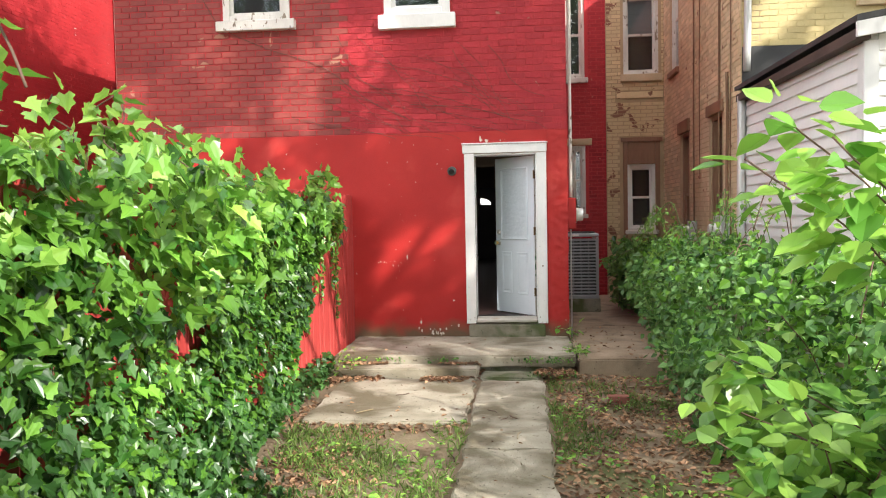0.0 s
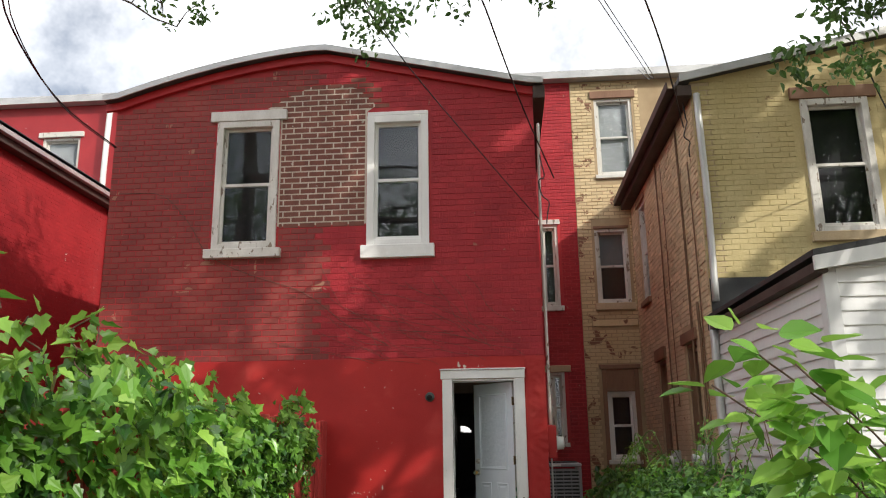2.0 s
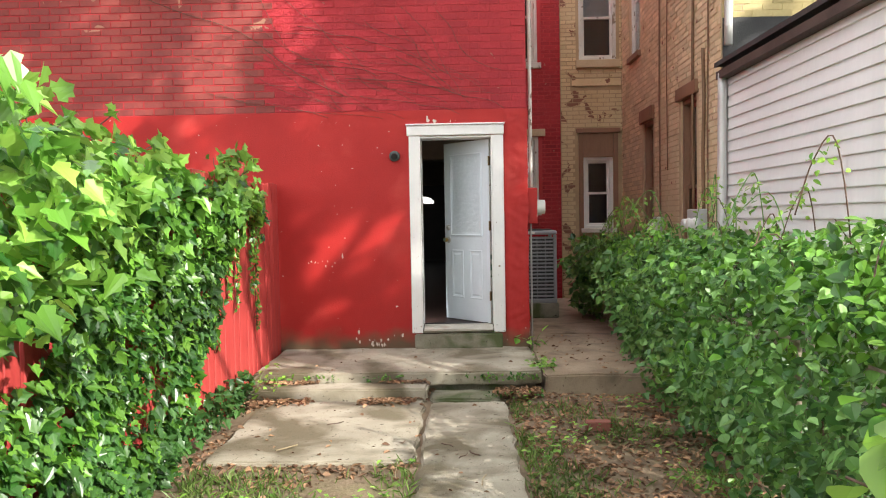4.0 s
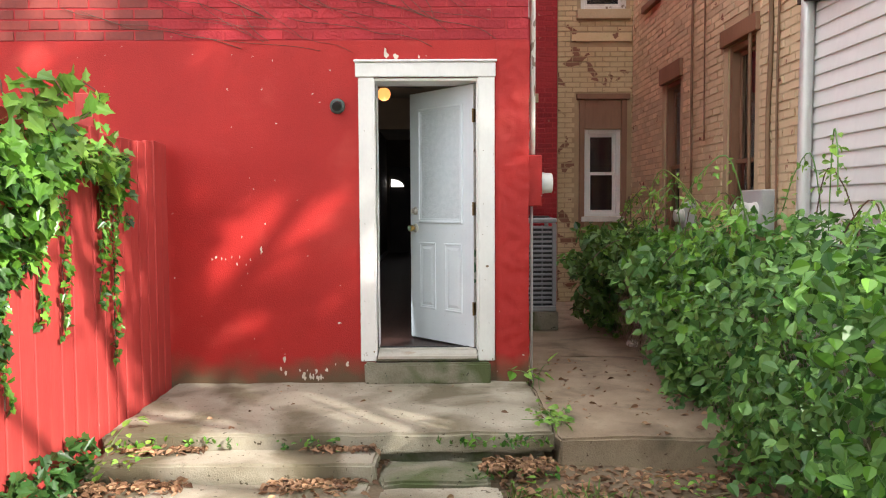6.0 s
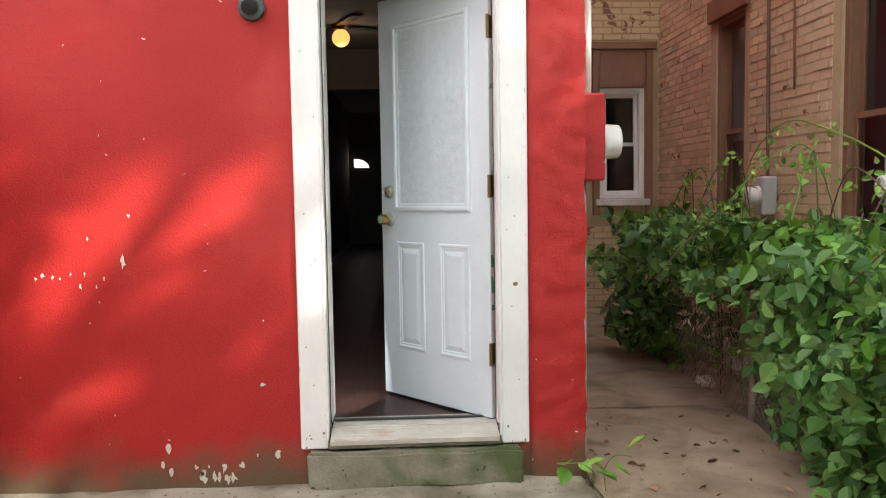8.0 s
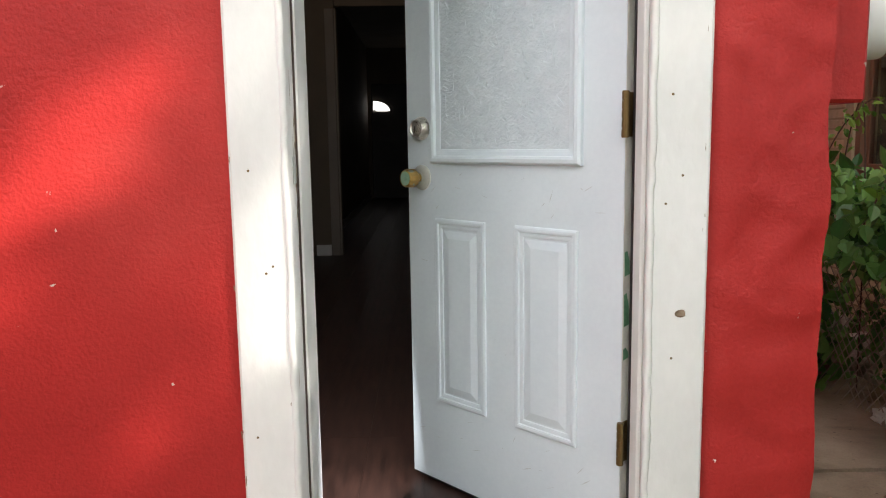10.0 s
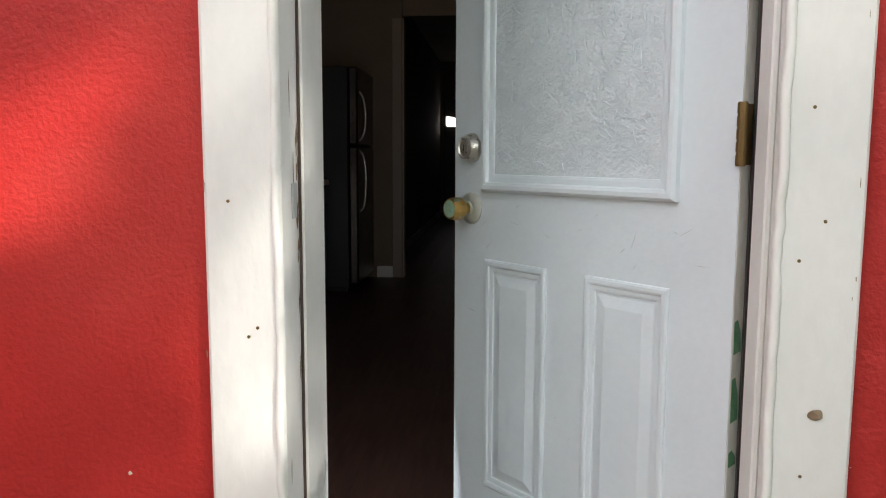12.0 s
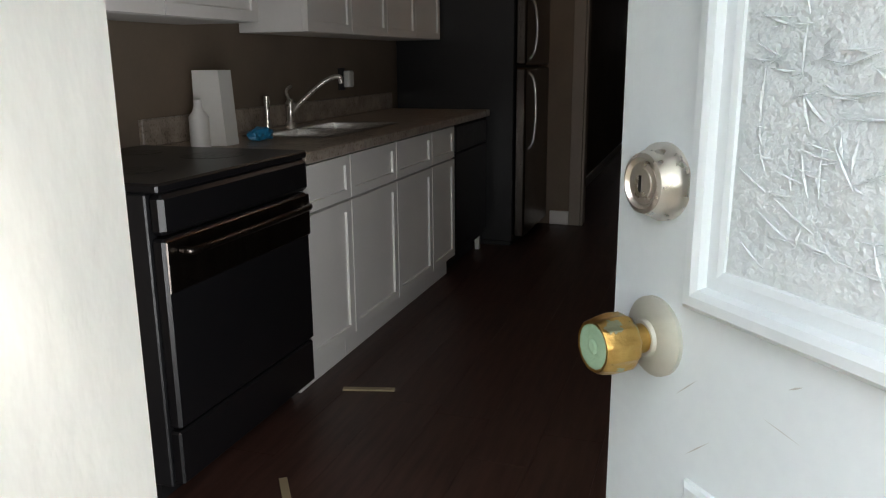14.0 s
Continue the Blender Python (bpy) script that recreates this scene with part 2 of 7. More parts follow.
M_CEIL = mat("darkened_ceiling", (0.24, 0.195, 0.15), (0.29, 0.24, 0.19), 0.9, bump=0.05)
M_CABINET = mat("white_shaker_cabinet", (0.78, 0.765, 0.735), (0.83, 0.815, 0.785), 0.4, bump=0.02)
M_COUNTER = mat("speckled_laminate_counter", (0.20, 0.165, 0.13), (0.42, 0.36, 0.30), 0.3, scale=18, fine=110, bump=0.0)
M_BLACK = plain("black_gloss_enamel", (0.006, 0.006, 0.007), 0.36)
M_BLACKMAT = mat("black_plastic", (0.010, 0.010, 0.011), (0.016, 0.016, 0.017), 0.4, bump=0.02)
M_IVORY = mat("white_plastic", (0.66, 0.65, 0.62), (0.72, 0.71, 0.68), 0.4, bump=0.02)
M_GREYPLASTIC = mat("grey_meter_box", (0.42, 0.43, 0.43), (0.52, 0.53, 0.53), 0.5, metal=0.2, bump=0.05)
M_BLUE = plain("blue_plastic", (0.02, 0.22, 0.42), 0.35)
M_CABLE = plain("black_cable", (0.012, 0.012, 0.013), 0.5)
M_CABLERED = mat("brown_cable", (0.16, 0.09, 0.05), (0.24, 0.14, 0.08), 0.7)
M_BARK = mat("grey_bark", (0.075, 0.062, 0.05), (0.15, 0.125, 0.10), 0.95, scale=8, fine=40, bump=0.9, stretch=(1, 1, 0.25))
M_VINE = mat("woody_vine", (0.075, 0.045, 0.032), (0.14, 0.085, 0.06), 0.9, bump=0.4)
M_WIRE = mat("rusty_galvanised_wire", (0.26, 0.20, 0.15), (0.42, 0.36, 0.30), 0.6, metal=0.5, bump=0.1)
M_GLOBE = plain("lit_globe", (1.0, 0.37, 0.10), 0.4, emit=1.0)
# emits by itself in place of street daylight through the glass
M_FANLIGHT = plain("glowing_pane", (1.0, 0.97, 0.94), 0.4, emit=2.2)
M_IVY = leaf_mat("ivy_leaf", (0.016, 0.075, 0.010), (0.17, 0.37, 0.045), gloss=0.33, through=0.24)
M_IVYDARK = leaf_mat("shade_dark_ivy_leaf", (0.028, 0.085, 0.02), (0.07, 0.17, 0.04), gloss=0.3, through=0.2)
M_BUSH = leaf_mat("shrub_leaf", (0.040, 0.13, 0.030), (0.22, 0.42, 0.11), through=0.32)
M_SAPLING = leaf_mat("bright_leaf", (0.085, 0.24, 0.03), (0.32, 0.53, 0.09), gloss=0.38, through=0.36)
M_TREELEAF = leaf_mat("tree_leaf", (0.05, 0.12, 0.025), (0.13, 0.24, 0.06))
M_GRASS = leaf_mat("grass_blade", (0.09, 0.17, 0.03), (0.24, 0.34, 0.09))
M_STRAW = leaf_mat("dry_stalk", (0.22, 0.17, 0.09), (0.36, 0.29, 0.18), through=0.1)
M_LITTER = leaf_mat("dead_leaf", (0.13, 0.065, 0.035), (0.42, 0.25, 0.14), gloss=0.7, through=0.1)


# ---- building helpers ----
def box(bm, x0, x1, y0, y1, z0, z1, bev=0.0, seg=1):
    v = [bm.verts.new(p) for p in ((x0, y0, z0), (x1, y0, z0), (x1, y1, z0), (x0, y1, z0), (x0, y0, z1), (x1, y0, z1), (x1, y1, z1), (x0, y1, z1))]
    f = [bm.faces.new([v[i] for i in q]) for q in ((3, 2, 1, 0), (4, 5, 6, 7), (0, 1, 5, 4), (1, 2, 6, 5), (2, 3, 7, 6), (3, 0, 4, 7))]
    if bev:
        bmesh.ops.bevel(bm, geom=list({e for q in f for e in q.edges}), offset=bev, segments=seg, affect="EDGES", clamp_overlap=True)
    return v


def rod(bm, a, b, r0, r1=None, n=10):
    """A round bar from a to b."""
    a, b = Vector(a), Vector(b)
    q = (b - a).to_track_quat("Z", "Y").to_matrix().to_4x4()
    bmesh.ops.create_cone(bm, cap_ends=True, segments=n, radius1=r0, radius2=r0 if r1 is None else r1, depth=(b - a).length, matrix=Matrix.Translation((a + b) / 2) @ q)


def lathe(bm, base, axis, profile, n=20):
    """A turned piece: profile of (distance along the axis, radius)."""
    q = Vector(axis).to_track_quat("Z", "Y").to_matrix()
    rings = []
    for d, r in profile:
        rings.append([bm.verts.new(Vector(base) + q @ Vector((r * math.cos(i * math.tau / n), r * math.sin(i * math.tau / n), d))) for i in range(n)])
    for p, s in zip(rings, rings[1:]):
        for i in range(n):
            bm.faces.new((p[i], p[(i + 1) % n], s[(i + 1) % n], s[i]))
    bm.faces.new(rings[0][::-1]), bm.faces.new(rings[-1])


def prism(bm, outline, lo, hi, to=lambda u, v, d: (u, d, v)):
    """A flat outline (u, v) drawn out from depth lo to hi."""
    a = [bm.verts.new(to(u, v, lo)) for u, v in outline]
    b = [bm.verts.new(to(u, v, hi)) for u, v in outline]
    bm.faces.new(a), bm.faces.new(b[::-1])
    for i in range(len(a)):
        j = (i + 1) % len(a)
        bm.faces.new((a[j], a[i], b[i], b[j]))


def link(name, me, material, parent=None, label=""):
    me.materials.append(material)
    ob = new(name, me)
    if parent is not None:
        ob.parent = parent
        ob.matrix_parent_inverse = Matrix.Translation(-root_at[parent.name])
    root_at[ob.name] = Vector((0, 0, 0))
    if label:
        ob["label"] = label
    return ob


root_at = {}


def part(name, bm, material, parent=None, label="", smooth=False):
    bmesh.ops.recalc_face_normals(bm, faces=bm.faces)
    me = bpy.data.meshes.new(name)
    bm.to_mesh(me)
    bm.free()
    if smooth:
        me.shade_smooth()
        me.set_sharp_from_angle(angle=radians(40))
    return link(name, me, material, parent, label)


def data_part(name, verts, faces, material, parent=None, label=""):
    me = bpy.data.meshes.new(name)
    me.from_pydata(verts, [], faces)
    return link(name, me, material, parent, label)


def thing(name, at, label, category, group="", kind=""):
    e = new(name)
    e.location = at
    e.empty_display_size = 0.1
    root_at[e.name] = Vector(at)
    return tagged(e, label, category, group, kind)


def block(name, material, parent, *dims, bev=0.004, label=""):
    bm = bmesh.new()
    box(bm, *dims, bev=bev)
    return part(name, bm, material, parent, label)


def tube(name, points, r, material, parent=None, label="", res=2):
    """A cable or pipe that runs smoothly through the points."""
    p = [Vector(q) for q in points]
    p = [p[0] * 2 - p[1], *p, p[-1] * 2 - p[-2]]
    line = []
    for a, b, c, d in zip(p, p[1:], p[2:], p[3:]):
        for k in range(5):
            t = k / 5
            line.append(0.5 * ((2 * b) + (c - a) * t + (2 * a - 5 * b + 4 * c - d) * t * t + (3 * b - a - 3 * c + d) * t ** 3))
    line.append(p[-2])
    n = 4 + 2 * res
    verts, faces = [], []
    for i, q in enumerate(line):
        d = line[min(i + 1, len(line) - 1)] - line[max(i - 1, 0)]
        side = d.cross(Vector((0.13, 0.31, 0.94)) if abs(d.normalized().z) < 0.9 else Vector((0.95, 0.3, 0.1))).normalized()
        up = d.cross(side).normalized()
        verts += [tuple(q + (side * math.cos(k * math.tau / n) + up * math.sin(k * math.tau / n)) * r) for k in range(n)]
        if i:
            faces += [((i - 1) * n + k, (i - 1) * n + (k + 1) % n, i * n + (k + 1) % n, i * n + k) for k in range(n)]
    faces += [tuple(range(n))[::-1], tuple(range((len(line) - 1) * n, len(line) * n))]
    me = bpy.data.meshes.new(name)
    me.from_pydata(verts, [], faces)
    me.shade_smooth()
    return link(name, me, material, parent, label)


def wall(name, to, u0, u1, v0, v1, thick, holes, material, parent=None, label=""):
    """An upright wall with openings right through it; to(u, v, d) gives the place d deep behind its face."""
    us = sorted({u0, u1, *(h for o in holes for h in o[:2])})
    vs = sorted({v0, v1, *(h for o in holes for h in o[2:4])})
    us, vs = [u for u in us if u0 <= u <= u1], [v for v in vs if v0 <= v <= v1]
    solid = {(i, j): not any(o[0] < (us[i] + us[i + 1]) / 2 < o[1] and o[2] < (vs[j] + vs[j + 1]) / 2 < o[3] for o in holes) for i in range(len(us) - 1) for j in range(len(vs) - 1)}
    verts, index, faces = [], {}, []

    def vert(i, j, k):
        if (i, j, k) not in index:
            index[i, j, k] = len(verts)
            verts.append(to(us[i], vs[j], k * thick))
        return index[i, j, k]

    for (i, j), s in solid.items():
        if not s:
            continue
        faces.append((vert(i, j, 0), vert(i + 1, j, 0), vert(i + 1, j + 1, 0), vert(i, j + 1, 0)))
        faces.append((vert(i, j, 1), vert(i, j + 1, 1), vert(i + 1, j + 1, 1), vert(i + 1, j, 1)))
        for di, dj, a, b in ((-1, 0, (i, j), (i, j + 1)), (1, 0, (i + 1, j), (i + 1, j + 1)), (0, -1, (i, j), (i + 1, j)), (0, 1, (i, j + 1), (i + 1, j + 1))):
            if not solid.get((i + di, j + dj), False):
                faces.append((vert(*a, 0), vert(*b, 0), vert(*b, 1), vert(*a, 1)))
    me = bpy.data.meshes.new(name)
    me.from_pydata(verts, [], faces)
    bm = bmesh.new()
    bm.from_mesh(me)
    bpy.data.meshes.remove(me)
    return part(name, bm, material, parent, label)


def bricks(to, u0, u1, v0, v1, holes=(), top=None, bl=0.213, bh=0.0715, gap=0.010, proud=0.007, rough=0.003, rnd=None):
    """Brick courses in running bond, standing proud of the wall. Returns one (verts, faces) a brick."""
    rnd = rnd or random.Random(3)
    out, row = [], 0
    v = v0
    while v + bh * 0.6 < v1:
        u = u0 - (row % 2) * bl / 2
        while u < u1:
            a, b = max(u, u0), min(u + bl - gap, u1)
            c, d = v + gap / 2, min(v + bh - gap / 2, v1)
            u += bl
            for h in holes:
                if a < h[1] and b > h[0] and c < h[3] and d > h[2]:
                    if a < h[0]:
                        b = h[0]
                    else:
                        a = h[1]
            if b - a < 0.03:
                continue
            if top and d > min(top(a), top(b)):
                continue
            p = proud + rnd.uniform(-rough, rough)
            e = 0.0035
            j = [rnd.uniform(-0.0022, 0.0022) for _ in range(4)]
            o = [to(a, c, 0.01), to(b, c, 0.01), to(b, d, 0.01), to(a, d, 0.01)]
            i = [to(a + e, c + e + j[0], -p), to(b - e, c + e + j[1], -p), to(b - e, d - e + j[2], -p), to(a + e, d - e + j[3], -p)]
            out.append((o + i, [(4, 5, 6, 7), (0, 1, 5, 4), (1, 2, 6, 5), (2, 3, 7, 6), (3, 0, 4, 7)]))
        v += bh
        row += 1
    return out


def joined(name, pieces, material, parent, label=""):
    verts, faces = [], []
    for v, f in pieces:
        faces += [tuple(i + len(verts) for i in q) for q in f]
        verts += v
    ob = data_part(name, verts, faces, material, parent, label)
    ob["kind"] = "stuff"
    return ob


def face_y(y):
    return lambda u, v, d: (u, y + d, v)


def face_left(x):
    """A wall that looks towards -x; u runs along y."""
    return lambda u, v, d: (x + d, u, v)


def face_right(x):
    return lambda u, v, d: (x - d, u, v)


def sash_window(name, to, u0, u1, v0, v1, trim, label, rail=0.5, lintel=None, sill=None, lintel_mat=None, sill_mat=None, casing=0.06, set_in=0.04, back=M_ROOMDARK, blind=0.0, deep=0.205):
    """A double-hung window in the opening u0..u1, v0..v1; lintel and sill: (overhang, height, how far proud)."""
    mid = to((u0 + u1) / 2, v0, 0)
    w = thing(name, mid, label, "window", kind="structure")

    def bar(n, m, a, b, c, d, lo, hi, parent=w, bev=0.004):
        bm = bmesh.new()
        (x0, y0, z0), (x1, y1, z1) = to(a, c, lo), to(b, d, hi)
        box(bm, min(x0, x1), max(x0, x1), min(y0, y1), max(y0, y1), z0, z1, bev=bev)
        return part(n, bm, m, parent)

    for a, b, c, d in ((u0, u0 + casing, v0, v1), (u1 - casing, u1, v0, v1), (u0 + casing, u1 - casing, v1 - casing, v1), (u0 + casing, u1 - casing, v0, v0 + casing * 0.8)):
        bar("frame", trim, a, b, c, d, set_in - 0.02, set_in + 0.09)
    a, b, c, d = u0 + casing, u1 - casing, v0 + casing * 0.8, v1 - casing
    m = c + (d - c) * rail
    s = 0.042
    for nm, lo, hi, dep in (("lower_sash", c, m + 0.02, set_in + 0.02), ("upper_sash", m - 0.02, d, set_in + 0.055)):
        bm = bmesh.new()
        for q in ((a, a + s, lo, hi), (b - s, b, lo, hi), (a + s, b - s, lo, lo + s), (a + s, b - s, hi - s, hi)):
            (x0, y0, z0), (x1, y1, z1) = to(q[0], q[2], dep), to(q[1], q[3], dep + 0.03)
            box(bm, min(x0, x1), max(x0, x1), min(y0, y1), max(y0, y1), z0, z1, bev=0.003)
        sash = part(nm, bm, trim, w)
        pane = bar("pane", M_GLASS, a + s - 0.004, b - s + 0.004, lo + s - 0.004, hi - s + 0.004, dep + 0.012, dep + 0.017, sash, 0)
        pane.visible_shadow = False
    # flat dark sheet behind the panes, painted as an unlit room
    bar("dark_backing_sheet", back, u0 + 0.005, u1 - 0.005, v0 + 0.005, v1 - 0.005, deep - 0.03, deep - 0.012, bev=0)
    if blind:
        bar("blind", M_CURTAIN, a, b, d - (d - c) * blind, d, set_in + 0.10, set_in + 0.112, bev=0)
    if lintel:
        bar("lintel", lintel_mat or trim, u0 - lintel[0], u1 + lintel[0], v1 + 0.003, v1 + lintel[1], -lintel[2], 0.05, bev=0.006)
    if sill:
        bar("sill", sill_mat or trim, u0 - sill[0], u1 + sill[0], v0 - sill[1], v0 - 0.003, -sill[2], 0.08, bev=0.008)
    return w


# ---- ground and paving ----
YARD = -0.20
g = thing("ground", (0, 0, YARD), "bare brown earth yard with thin grass and dead leaves", "ground", kind="structure")
gx = sorted({*np.linspace(-5, 5, 81).round(3), *(-400.0, -120.0, -40.0, -15.0, 15.0, 40.0, 120.0, 400.0)})
gy = sorted({*np.linspace(-13, 3, 129).round(3), *(-400.0, -120.0, -50.0, -25.0, 15.0, 40.0, 120.0, 400.0)})


def yard_height(x, y):
    near = abs(x) < 5 and -13 <= y <= 3
    return YARD - 0.03 + (0.035 * noise.noise((x * 1.3, y * 1.3, 0)) + 0.02 * noise.noise((x * 5, y * 5, 2)) if near else 0)


data_part("earth", [(x, y, yard_height(x, y)) for y in gy for x in gx], [(j * len(gx) + i, j * len(gx) + i + 1, (j + 1) * len(gx) + i + 1, (j + 1) * len(gx) + i) for j in range(len(gy) - 1) for i in range(len(gx) - 1)], M_DIRT, g)


def slab(name, x0, x1, y0, y1, z0, z1, material, label, seed=1, cut=0.07, wear=0.02):
    """A cast slab with a worn, uneven top and chipped rim."""
    bm = bmesh.new()
    box(bm, x0, x1, y0, y1, z0, z1)
    bmesh.ops.bevel(bm, geom=bm.edges[:], offset=0.015, segments=2, affect="EDGES")
    for axis, lo, hi in ((0, x0, x1), (1, y0, y1)):
        k = max(2, int((hi - lo) / cut / 1.5))
        for i in range(1, k):
            co, no = [0, 0, 0], [0, 0, 0]
            co[axis], no[axis] = lo + (hi - lo) * i / k, 1
            bmesh.ops.bisect_plane(bm, geom=bm.verts[:] + bm.edges[:] + bm.faces[:], plane_co=co, plane_no=no)
    for v in bm.verts:
        p = v.co
        rim = max(0.0, 1 - min(p.x - x0, x1 - p.x, p.y - y0, y1 - p.y) / 0.06)
        v.co += Vector((noise.noise(p * 6 + Vector((seed, 0, 0))), noise.noise(p * 6 + Vector((0, seed, 5))), 0)) * wear * rim * 1.6
        v.co.z += noise.noise(p * 3 + Vector((seed, seed, 0))) * wear * 0.5 - rim * wear * abs(noise.noise(p * 9))
    ob = part(name, bm, material, None, "", True)
    return tagged(ob, label, "paving", kind="structure")


slab("patio", -1.90, 0.765, -1.37, -0.004, -0.12, 0.0, M_CONCRETE, "worn concrete patio slab with stains and chipped rim", 1)
slab("patio_footing_wall", -1.80, 0.72, -1.30, -0.2, -0.45, -0.118, M_CONCDARK, "dark mossy footing under the concrete patio", 9, cut=0.2)
slab("patio_step", -1.88, -0.27, -1.66, -1.385, -0.32, -0.085, M_CONCRETE, "low broken concrete step before the patio", 2)
slab("rear_slab", -1.70, -0.285, -3.38, -1.67, -0.35, -0.185, M_CONCRETE, "square of worn pale concrete set in the yard", 3)
slab("path_stone", -0.24, 0.36, -1.72, -1.36, -0.4, -0.17, M_CONCDARK, "short grey path slab against the patio", 4)
y_near = -1.735
for i, ln in enumerate((2.39, 1.5, 1.5, 1.5, 1.5, 1.5)):
    slab("path_slab", -0.24 + 0.01 * (i % 2), 0.42, y_near - ln, y_near - 0.015, -0.4, -0.19 + 0.006 * (i % 2), M_CONCRETE, "straight grey concrete garden path slab", 5 + i)
    y_near -= ln
slab("side_walk", 0.80, 1.95, -1.34, 1.2, -0.3, -0.045, M_CONCWALK, "cracked dirty concrete walk beside the house", 20)
slab("side_walk_rear", 0.80, 2.28, 1.21, 5.28, -0.3, -0.05, M_CONCWALK, "dirty concrete floor of the narrow side yard", 21, cut=0.12)

slab("neighbour_walk", 2.30, 2.868, -1.3, 5.28, -0.3, -0.01, M_CONCRETE, "pale concrete strip beside the tan house", 25, cut=0.12)

# ---- the red house: rear wing ----
FX0, FX1 = -5.05, 0.77
EAVE_L, APEX_X, APEX_Z, EAVE_R = 6.23, -2.07, 6.84, 6.19
house = thing("red_house", (FX0, 0, 0), "red painted brick house with low gabled rear wing", "house", kind="structure")


def roof_z(u):
    if u < APEX_X:
        t = (u - FX0) / (APEX_X - FX0)
        return EAVE_L + (APEX_Z - EAVE_L) * (1 - (1 - t) ** 1.65)
    return APEX_Z + (EAVE_R - APEX_Z) * (u - APEX_X) / (FX1 - APEX_X)


DOOR = (-0.40, 0.405, -0.30, 2.30)
W1 = (-3.57, -2.70, 4.06, 5.88)
W2 = (-1.48, -0.65, 4.05, 5.87)
wall_rear = wall("wall_rear", face_y(0.0), FX0, FX1, -0.3, 6.1, 0.215, [DOOR, W1, W2], M_REDMORTAR, house)
bm = bmesh.new()
pts = [(FX0, 6.103)] + [(u, roof_z(u)) for u in np.linspace(FX0, FX1, 24)] + [(FX1, 6.103)]
prism(bm, [(float(u), float(v)) for u, v in pts], 0.0, 0.215)
part("gable", bm, M_REDMORTAR, house)
wall("wall_side", face_right(FX1), 0.285, 5.29, -0.3, 6.16, 0.26, [], M_REDDARK, house)
wall("wall_side", face_left(FX0), 0.285, 5.29, -0.3, 6.16, 0.26, [], M_NEIGHRED, house)
# smooth cement coat on the lower storey
wall("cement_coat", lambda u, v, d: (u, -0.014 + d, v), FX0, FX1, -0.3, 2.57, 0.0135, [DOOR], M_STUCCO, house, "smooth red painted cement coat, chipped and stained")
bm = bmesh.new()
nx_, nz_ = 14, 110
grid = []
for j in range(nz_ + 1):
    z_ = -0.02 + 2.585 * j / nz_
    grid_row = []
    for i in range(nx_ + 1):
        x_ = 0.520 + 0.254 * i / nx_
        lump = 0.5 + 0.8 * noise.noise((x_ * 3.5, z_ * 2.2, 3)) + 1.1 * (0.35 - abs(noise.noise((x_ * 6, z_ * 8, 8)))) + 0.3 * noise.noise((x_ * 26, z_ * 34, 1))
        rim = min(1.0, i / 1.5, (nz_ - j) / 2)
        edge_ = 0.010 * noise.noise((z_ * 5, 2, 7)) + 0.006 * noise.noise((z_ * 21, 5, 1)) if i == nx_ else 0
        grid_row.append(bm.verts.new((x_ + edge_, -0.0155 - 0.017 * max(0.0, lump) * rim, z_)))
    grid_row.append(bm.verts.new((FX1 + 0.006 + 0.006 * noise.noise((z_ * 9, 1, 1)), 0.02, z_)))
    grid.append(grid_row)
for p, q in zip(grid, grid[1:]):
    for i in range(nx_ + 1):
        bm.faces.new((p[i], p[i + 1], q[i + 1], q[i]))
part("rough_coat", bm, M_STUCCO, house, "lumpy trowelled red cement beside the door", True)
# roof with metal edge
bm = bmesh.new()
us = [float(u) for u in np.linspace(FX0 - 0.14, FX1 + 0.14, 30)]
prism(bm, [(u, roof_z(min(max(u, FX0), FX1)) + 0.045 + (0.02 if u > APEX_X else 0)) for u in us] + [(u, roof_z(min(max(u, FX0), FX1)) + 0.004) for u in reversed(us)], -0.16, 5.28)
part("roof", bm, M_ROOF, house)
bm = bmesh.new()
prism(bm, [(u, roof_z(min(max(u, FX0), FX1)) + 0.075) for u in us] + [(u, roof_z(min(max(u, FX0), FX1)) - 0.01) for u in reversed(us)], -0.185, -0.163)
part("roof_edge", bm, M_ROOFEDGE, house, "pale grey metal roof edge")
bm = bmesh.new()
prism(bm, [(u, roof_z(min(max(u, FX0), FX1)) - 0.012) for u in us] + [(u, roof_z(min(max(u, FX0), FX1)) - 0.12) for u in reversed(us)], -0.06, -0.004)
part("rake_board", bm, M_REDDARK, house)
block("eave_board", M_DARKWOOD, house, FX1 + 0.004, FX1 + 0.16, -0.12, 5.28, EAVE_R - 0.2, EAVE_R - 0.02)

# windows of the wing
sash_window("window_1", face_y(0.0), *W1, M_WHITEOLD, "weathered white double-hung window with peeling sill", lintel=(0.10, 0.15, 0.05), sill=(0.08, 0.13, 0.10), set_in=-0.02, casing=0.09)
sash_window("window_2", face_y(0.0), *W2, M_WHITE, "white double-hung window reflecting the sky", lintel=(0.0, 0.06, 0.03), sill=(0.07, 0.18, 0.09), set_in=-0.02, casing=0.10)

# ---- main block behind, across the whole row ----
MB = 5.30
row = thing("row_houses", (1.8, MB, 0), "tall rear wall of the brick row houses", "house", kind="structure")
RW1, RW2 = (1.06, 1.41, 4.08, 5.72), (1.13, 1.41, 1.50, 2.80)
BW1, BW2, BW3 = (2.28, 3.04, 6.72, 8.38), (2.13, 2.78, 4.11, 5.60), (2.19, 2.71, 1.18, 2.42)
wall("wall_red_part", face_y(MB), FX1 - 0.26, 1.80, -0.3, 8.78, 0.3, [RW1, RW2], M_REDDARK, row)
